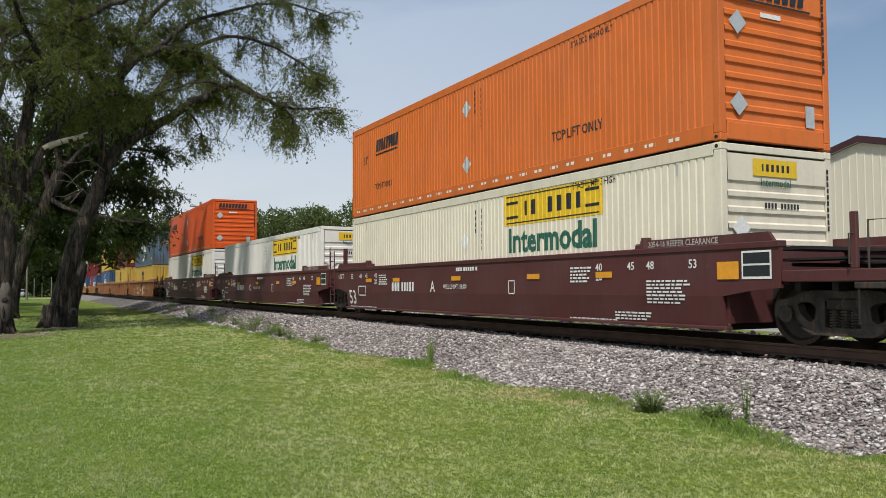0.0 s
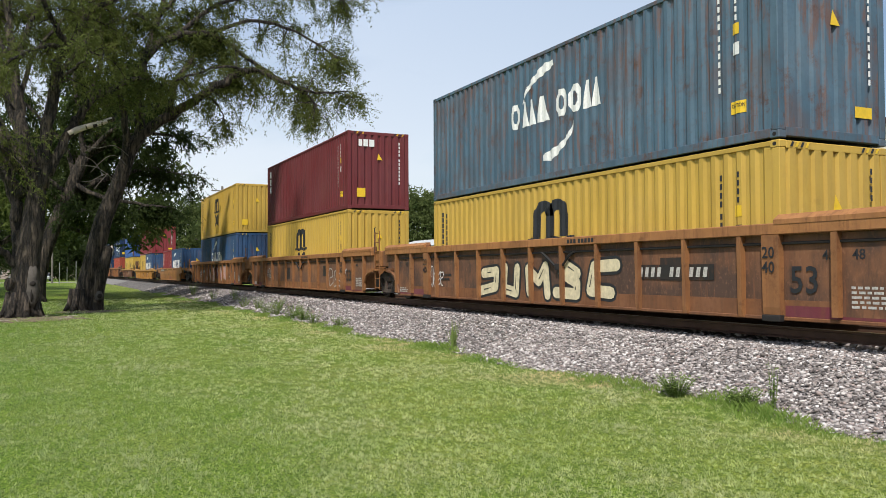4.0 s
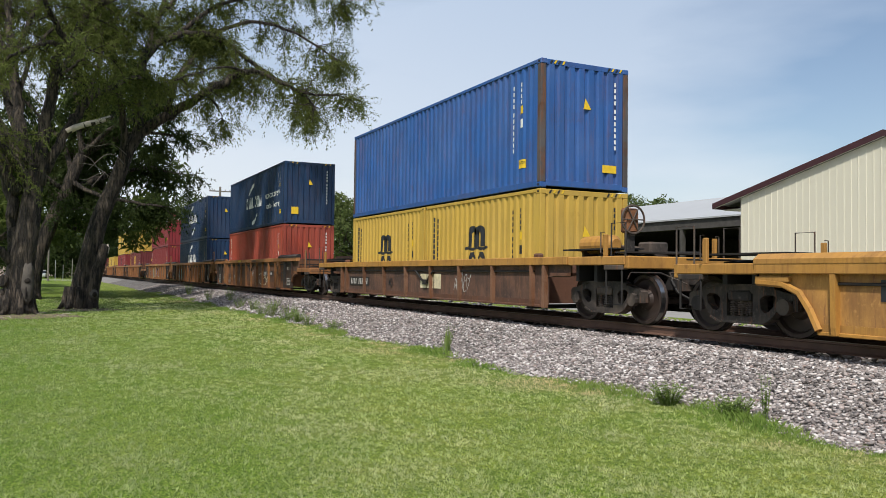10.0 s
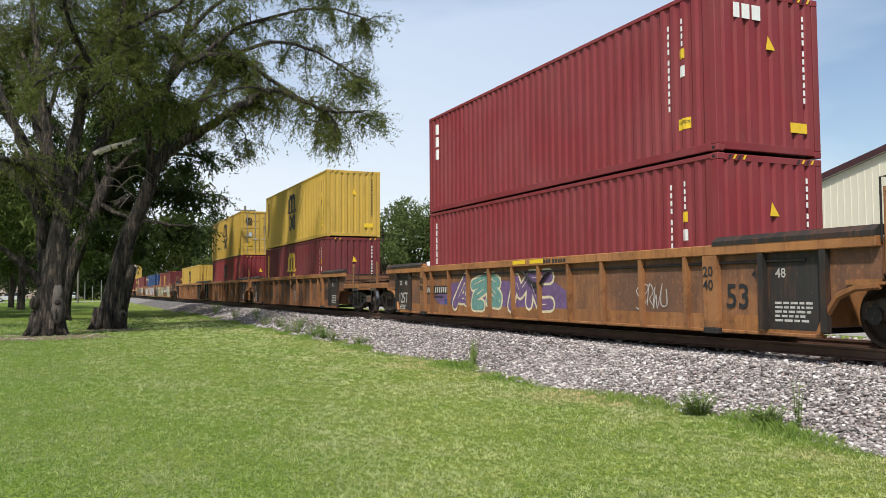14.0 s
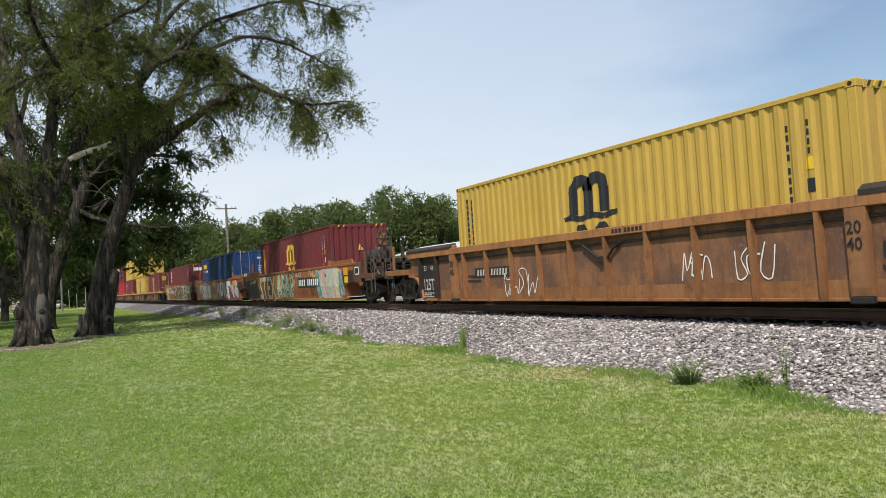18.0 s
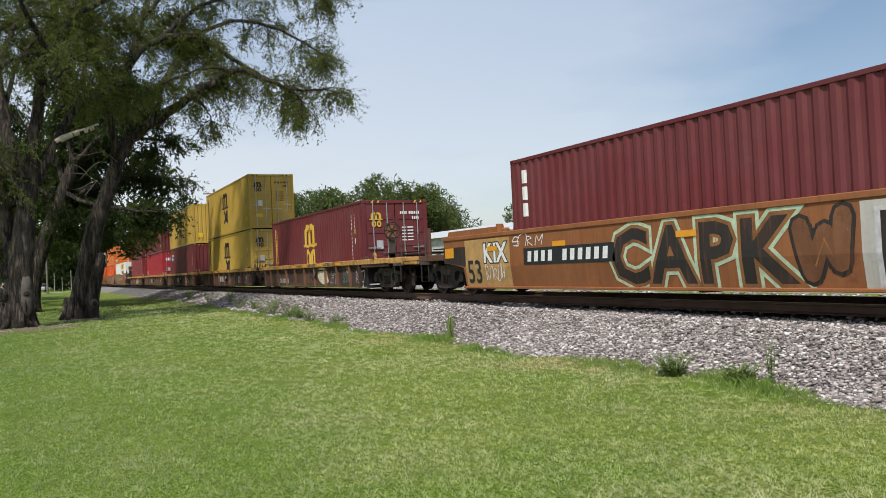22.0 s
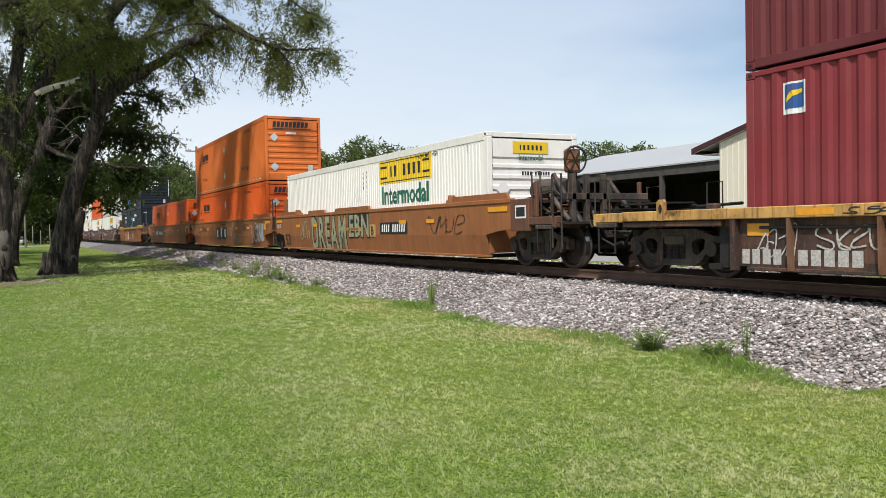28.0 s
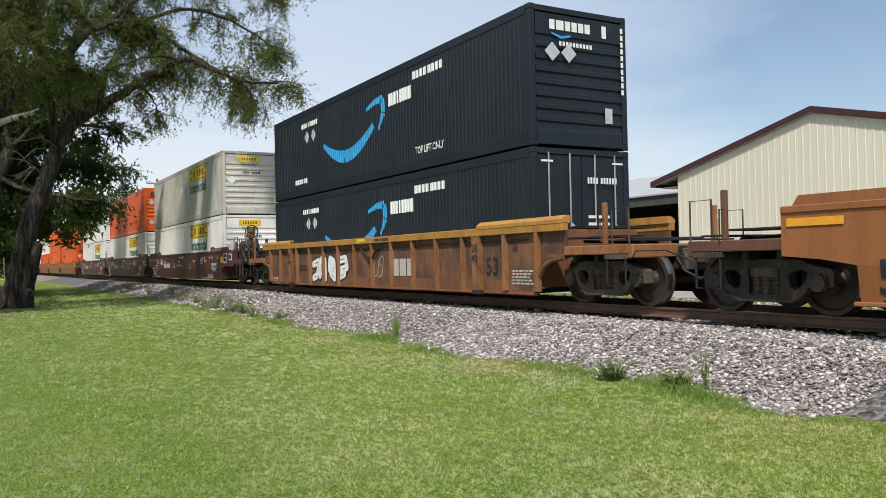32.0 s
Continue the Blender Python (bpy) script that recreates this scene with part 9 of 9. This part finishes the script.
on_car(q, rect(6.4, 7.2, 1.08, 1.36), M_AMBER, "reflector", "amber reflector panel", out=0.016)
r_ = cars["R"]
on_car(r_, rect(-8.1, -5.9, 0.24, 1.40), M_TANSPRAY, "sprayed_haze", out=0.0005)
say(r_, "53", -8.0, 0.34, 0.80, M_DARK, 0.95)
sprayed_word(r_, "KIX", -7.15, -6.0, 0.84, 1.30, M_WHITE, M_DARK)
tag(r_, -7.1, 0.4, 0.9, 0.35, M_WHITE, 5)
tag(r_, -5.8, 1.15, 1.2, 0.25, M_WHITE, 4)
plate(r_, -5.3, 0.74, 3.2, 0.36, (4, 6))
sprayed_word(r_, "CAPK", -2.2, 2.0, 0.36, 1.34, C["car_black"], C["car_tan"], M_MINT)
piece(r_, 2.1, 3.0, 0.30, 1.40, 1, [C["car_tan_dark"]], C["car_black"], C["car_tan"])
on_car(r_, rect(3.0, 5.7, 0.24, 1.40), C["grey_white"], "sprayed_haze", out=0.0006)
sprayed_word(r_, "RE", 3.2, 5.5, 0.36, 1.28, C["car_black"], M_GREYSPRAY)
on_car(r_, rect(5.7, 8.1, 0.24, 1.40), M_TANSPRAY, "sprayed_haze", out=0.0005)
piece(r_, 6.2, 7.5, 0.78, 1.36, 3, [M_WHITE], M_DARK)
tag(r_, 6.6, 0.36, 1.2, 0.35, M_DARK, 4, 0.05)
reflectors(r_, (-6.7, -3.9, -0.2, 4.1, 6.8), 1.1)
on_car(r_, rect(-9.2, -8.7, 0.98, 1.24), M_AMBER, "reflector", "amber reflector panel", out=0.014)

# ribbed cars
def ribbed_marks(car, ink, big=True, lead=True):
    for s in (5.97, -6.27):
        for tx, z in (("20", 1.06), ("40", 0.84)):
            on_car(car, words(tx, s, z, 0.24), ink, "lettering", out=0.112)
    say(car, "53", 6.38, 0.55, 0.55, ink, 0.95)
    say(car, "45", 6.95, 1.02, 0.20, ink)
    pale = M_DIMWHITE if big else ink
    for tx, s in (("48", 7.42), ("53", -8.2), ("48", -7.75)):
        say(car, tx, s, 1.02, 0.20, pale)
    if big:
        say(car, "125T", -8.28, 0.46, 0.46, M_DIMWHITE, 0.78)
    smallprint(car, 7.4, 0.62, 5, 0.75, M_DIMWHITE)
    smallprint(car, -8.2, 0.36, 3, 0.6, M_DIMWHITE, 0.03, 0.05)
    smallprint(car, -5.4, 0.75, 2, 0.8, ink, 0.06, 0.12)
    on_car(car, blocks(0.9, 1.44, 0.08, (0.08,) * 3 + (-0.02,) + (0.08,) * 5, 0.03), ink, out=0.112)


for k in ("D", "E", "F", "J", "K", "L", "M", "N", "O", "AB", "last0", "last1"):
    ribbed_marks(cars[k], M_DARK, k not in ("D", "E", "F", "AB", "last0", "last1"))
for k in ("D", "E", "F"):
    for s in (-8.2, 6.3):
        on_car(cars[k], rect(s, s + 1.85, 0.20, 0.36), C["car_pink"], "painted_patch", "dull crimson painted patch", out=0.003)
    on_car(cars[k], rect(-2.0, -1.3, 0.55, 1.05) + rect(3.6, 4.2, 0.7, 1.1), C["car_black"], "painted_patch", out=0.002)
piece(cars["D"], -3.2, 2.5, 0.22, 1.14, 5, [M_CREAMSPRAY], M_DARK, M_DARK)
plate(cars["D"], 2.9, 0.72, 2.0, 0.26, (4, 6), C["car_black"], M_DIMWHITE)
tag(cars["D"], -6.0, 0.45, 0.8, 0.5, M_WHITE, 5)
tag(cars["E"], 4.4, 0.35, 1.8, 0.6, M_DIMWHITE, 4, 0.05)
tag(cars["E"], -5.6, 0.6, 0.9, 0.4, M_DIMWHITE, 4)
tag(cars["F"], -5.6, 0.55, 0.7, 0.45, M_WHITE, 5)
plate(cars["F"], -5.0, 0.78, 1.8, 0.26, (4, 6), C["car_black"], M_DIMWHITE)
on_car(cars["F"], rect(-2.5, 4.2, 0.30, 1.25), C["car_pink"], "sprayed_haze", out=0.0005)
sprayed_word(cars["F"], "NS", -2.4, 0.5, 0.34, 1.16, M_PINK, M_DIMWHITE)
piece(cars["F"], 0.9, 4.1, 0.34, 1.2, 3, [M_PINK], M_DIMWHITE, C["car_pink"])
tag(cars["F"], -3.1, 0.3, 0.6, 0.3, M_WHITE, 3)
tag(cars["F"], 4.9, 0.45, 0.8, 0.5, M_WHITE, 4)
tag(cars["F"], 5.6, 0.4, 0.9, 0.6, M_WHITE, 4)
for i in range(9):
    tag(cars["J"], -6.9 + i * 1.5, pick.uniform(0.3, 0.8), pick.uniform(0.25, 0.6), pick.uniform(0.15, 0.35), M_DIMWHITE, 2)
tag(cars["J"], 2.2, 0.3, 1.6, 0.5, M_CREAMSPRAY, 3, 0.04)
plate(cars["J"], 3.0, 0.74, 1.9, 0.24, (4, 6), C["car_black"], M_DIMWHITE)
piece(cars["K"], -5.6, -3.0, 0.24, 1.10, 5, [C["car_tan_dark"], M_TEAL], M_DIMWHITE, M_DIMWHITE)
tag(cars["K"], 3.7, 0.5, 0.7, 0.4, M_DIMWHITE, 4)
tag(cars["K"], 4.95, 0.4, 0.5, 0.6, M_CREAMSPRAY, 5)
plate(cars["L"], -6.2, 0.74, 1.8, 0.24, (4, 6), C["car_black"], M_DIMWHITE)
on_car(cars["L"], shape(blob(-1.6, 0.65, 6.4, 1.0, 0, 18, 0.15)), M_PURPLE, "sprayed_haze", out=0.0005)
on_car(cars["L"], rect(-4.7, -3.4, 0.22, 0.6), M_DEEPBLUE, "sprayed_haze", out=0.001)
piece(cars["L"], -4.2, 1.2, 0.30, 1.30, 5, [M_PURPLE, M_TEAL, M_TEAL, M_PURPLE], M_CREAMSPRAY, M_CREAMSPRAY, 0.25)
tag(cars["L"], 4.0, 0.5, 0.9, 0.5, M_DIMWHITE, 5)
tag(cars["M"], 1.0, 0.4, 0.9, 0.5, M_DIMWHITE, 4)
on_car(cars["N"], blocks(0.35, 0.62, 0.36, (0.36, 0.36, 0.36), 0.05), C["car_pink"], "faded_logo", "faded crimson logo bars", out=0.004)
tag(cars["N"], -3.2, 0.2, 2.6, 0.5, M_WHITE, 6, 0.03)
tag(cars["N"], 3.3, 0.5, 0.7, 0.5, M_WHITE, 3)
tag(cars["N"], 4.6, 0.5, 0.8, 0.5, M_WHITE, 3)
tag(cars["O"], -3.6, 0.25, 1.5, 0.6, M_WHITE, 4)
tag(cars["O"], 2.6, 0.5, 0.7, 0.5, M_WHITE, 3)
tag(cars["O"], 3.8, 0.5, 0.8, 0.5, M_WHITE, 3)
plate(cars["O"], -5.0, 0.74, 1.8, 0.24, (4, 6), C["car_black"], M_DIMWHITE)
piece(cars["AB"], -4.3, -1.3, 0.26, 1.14, 4, [M_WHITE], M_DARK, M_DARK)
tag(cars["AB"], 0.4, 0.5, 0.7, 0.6, M_DIMWHITE, 3)
on_car(cars["AB"], blocks(1.8, 0.5, 0.45, (0.36, 0.36, 0.36), 0.06), M_DIMWHITE, "faded_logo", out=0.004)
reflectors(cars["J"], (-3.0,), 1.43, M_SIGN)
for k, sp in (("L", (-0.2, 0.6)), ("AB", (0.0,)), ("J", (-2.0,))):
    for s in sp:
        on_car(cars[k], rect(s - 0.3, s + 0.3, 1.45, 1.54), M_SIGN, "reflector", "yellow reflector strip", out=0.112)
# golden cars
g_ = cars["G"]
plate(g_, -5.5, 0.93, 2.4, 0.26, (4, 6))
say(g_, "40", -6.6, 0.62, 0.52, M_DARK, 0.9)
on_car(g_, rect(-4.4, -3.9, 1.06, 1.15) + rect(-1.2, -0.6, 1.06, 1.15) + rect(2.2, 2.8, 1.06, 1.15), M_AMBER, "reflector", out=0.008)
smallprint(g_, 0.2, 0.45, 3, 1.6, M_REDSPRAY)
tag(g_, -0.4, 0.62, 0.9, 0.2, C["car_black"], 5)
tag(g_, -2.4, 0.95, 0.9, 0.15, M_DARK, 4)
h_ = cars["H"]
plate(h_, -7.3, 0.62, 2.1, 0.28, (4, 6))
say(h_, "53", -3.6, 0.56, 0.44, M_DARK, 0.8)
tag(h_, -2.4, 0.28, 0.9, 0.5, M_DIMWHITE, 5)
tag(h_, -1.1, 0.35, 0.8, 0.45, M_DIMWHITE, 5)
on_car(h_, blocks(1.4, 0.38, 0.42, (0.14, 0.14, 0.5), 0.3), C["car_pink"], "faded_logo", out=0.004)
on_car(h_, rect(3.4, 3.9, 0.50, 0.75), M_WHITE, "notice_panel", out=0.004)
on_car(h_, rect(3.44, 3.86, 0.54, 0.71), M_DARK, "notice_blank", out=0.007)
i_ = cars["I"]
plate(i_, -5.9, 0.50, 1.9, 0.30, (4, 6), C["car_black"], M_DIMWHITE)
on_car(i_, blocks(0.1, 0.52, 0.40, (0.42, 0.40, 0.42), 0.05), M_CREAMSPRAY, "faded_logo", out=0.006)
say(i_, "40", -2.3, 0.50, 0.40, M_DARK, 0.8)
tag(i_, 2.2, 0.5, 0.9, 0.4, M_DIMWHITE, 5)
# low cars
for n_, k in enumerate("STUVW"):
    car = cars[k]
    for s in (-5.35 if k == "W" else -6.4, 4.5 if k == "S" else 6.4):
        on_car(car, rect(s - 0.2, s + 0.2, 0.70, 0.88), M_AMBER, "reflector", "amber reflector panel", out=0.006)
    for s in (-4.6, -2.4, -0.9, 1.2, 3.4):
        tag(car, s + 0.75, 0.985, 0.9, 0.10, M_DARK, 4, 0.02, 0.112) if (n_ + int(s * 10)) % 3 == 0 else None
        on_car(car, rect(s, s + 0.6, 0.985, 1.08), M_AMBER, "reflector", "worn amber strip", out=0.112)
    if k != "S":
        on_car(car, rect(-1.9, 0.7, 0.36, 0.82), C["car_black"], "faded_logo", out=0.002)
        on_car(car, blocks(-1.8, 0.42, 0.34, (0.70, 0.66, 0.72), 0.1, 0.06), M_DIMWHITE, "faded_logo", "worn white logo bars", out=0.005)
    for j in range(4):
        tag(car, 0.9 + j * 1.35 + pick.uniform(0, 0.3), 0.35, pick.uniform(0.5, 0.9), 0.42, (M_WHITE, M_DIMWHITE, M_TEAL)[(j + n_) % 3], 3 + j % 3)
    tag(car, -5.4, 0.4, 0.7, 0.4, M_DIMWHITE, 4)
on_car(cars["S"], blocks(-5.1, 0.34, 0.2, (0.14,) * 4 + (-0.1,) + (0.14,) * 5, 0.04), M_DIMWHITE, out=0.005)
on_car(cars["S"], shape(blob(1.5, 0.6, 1.3, 0.7, 0, 12)), M_CREAMSPRAY, "sprayed_shape", out=0.004)
tag(cars["W"], -4.35, 0.50, 0.95, 0.34, M_DIMWHITE, 4, 0.035)
on_car(cars["W"], blocks(-5.65, 0.28, 0.22, (0.14,) * 4 + (-0.18,) + (0.16,) * 5, 0.05), M_DIMWHITE, out=0.005)
on_car(cars["W"], shape(blob(2.2, 0.6, 3.6, 0.75, 0, 14, 0.12)), M_CREAMSPRAY, "sprayed_haze", out=0.003)


# ---- what moves ----
def motions():
    """The whole train rolls past at about 16.4 m/s."""
    for ob, u, z in MOVERS:
        rows = []
        for t in (0.0, 4.0, 8.0, 12.0, 16.0, 20.0, 24.0, 28.0, 32.0):
            k = t / 10
            gone = 161.479 * k + 1.520 * k ** 2 - 0.2368 * k ** 3
            rows.append((t, pose(TRACK_X, u - gone, RAIL_Z + z)))
        walk(ob, rows)


motions()
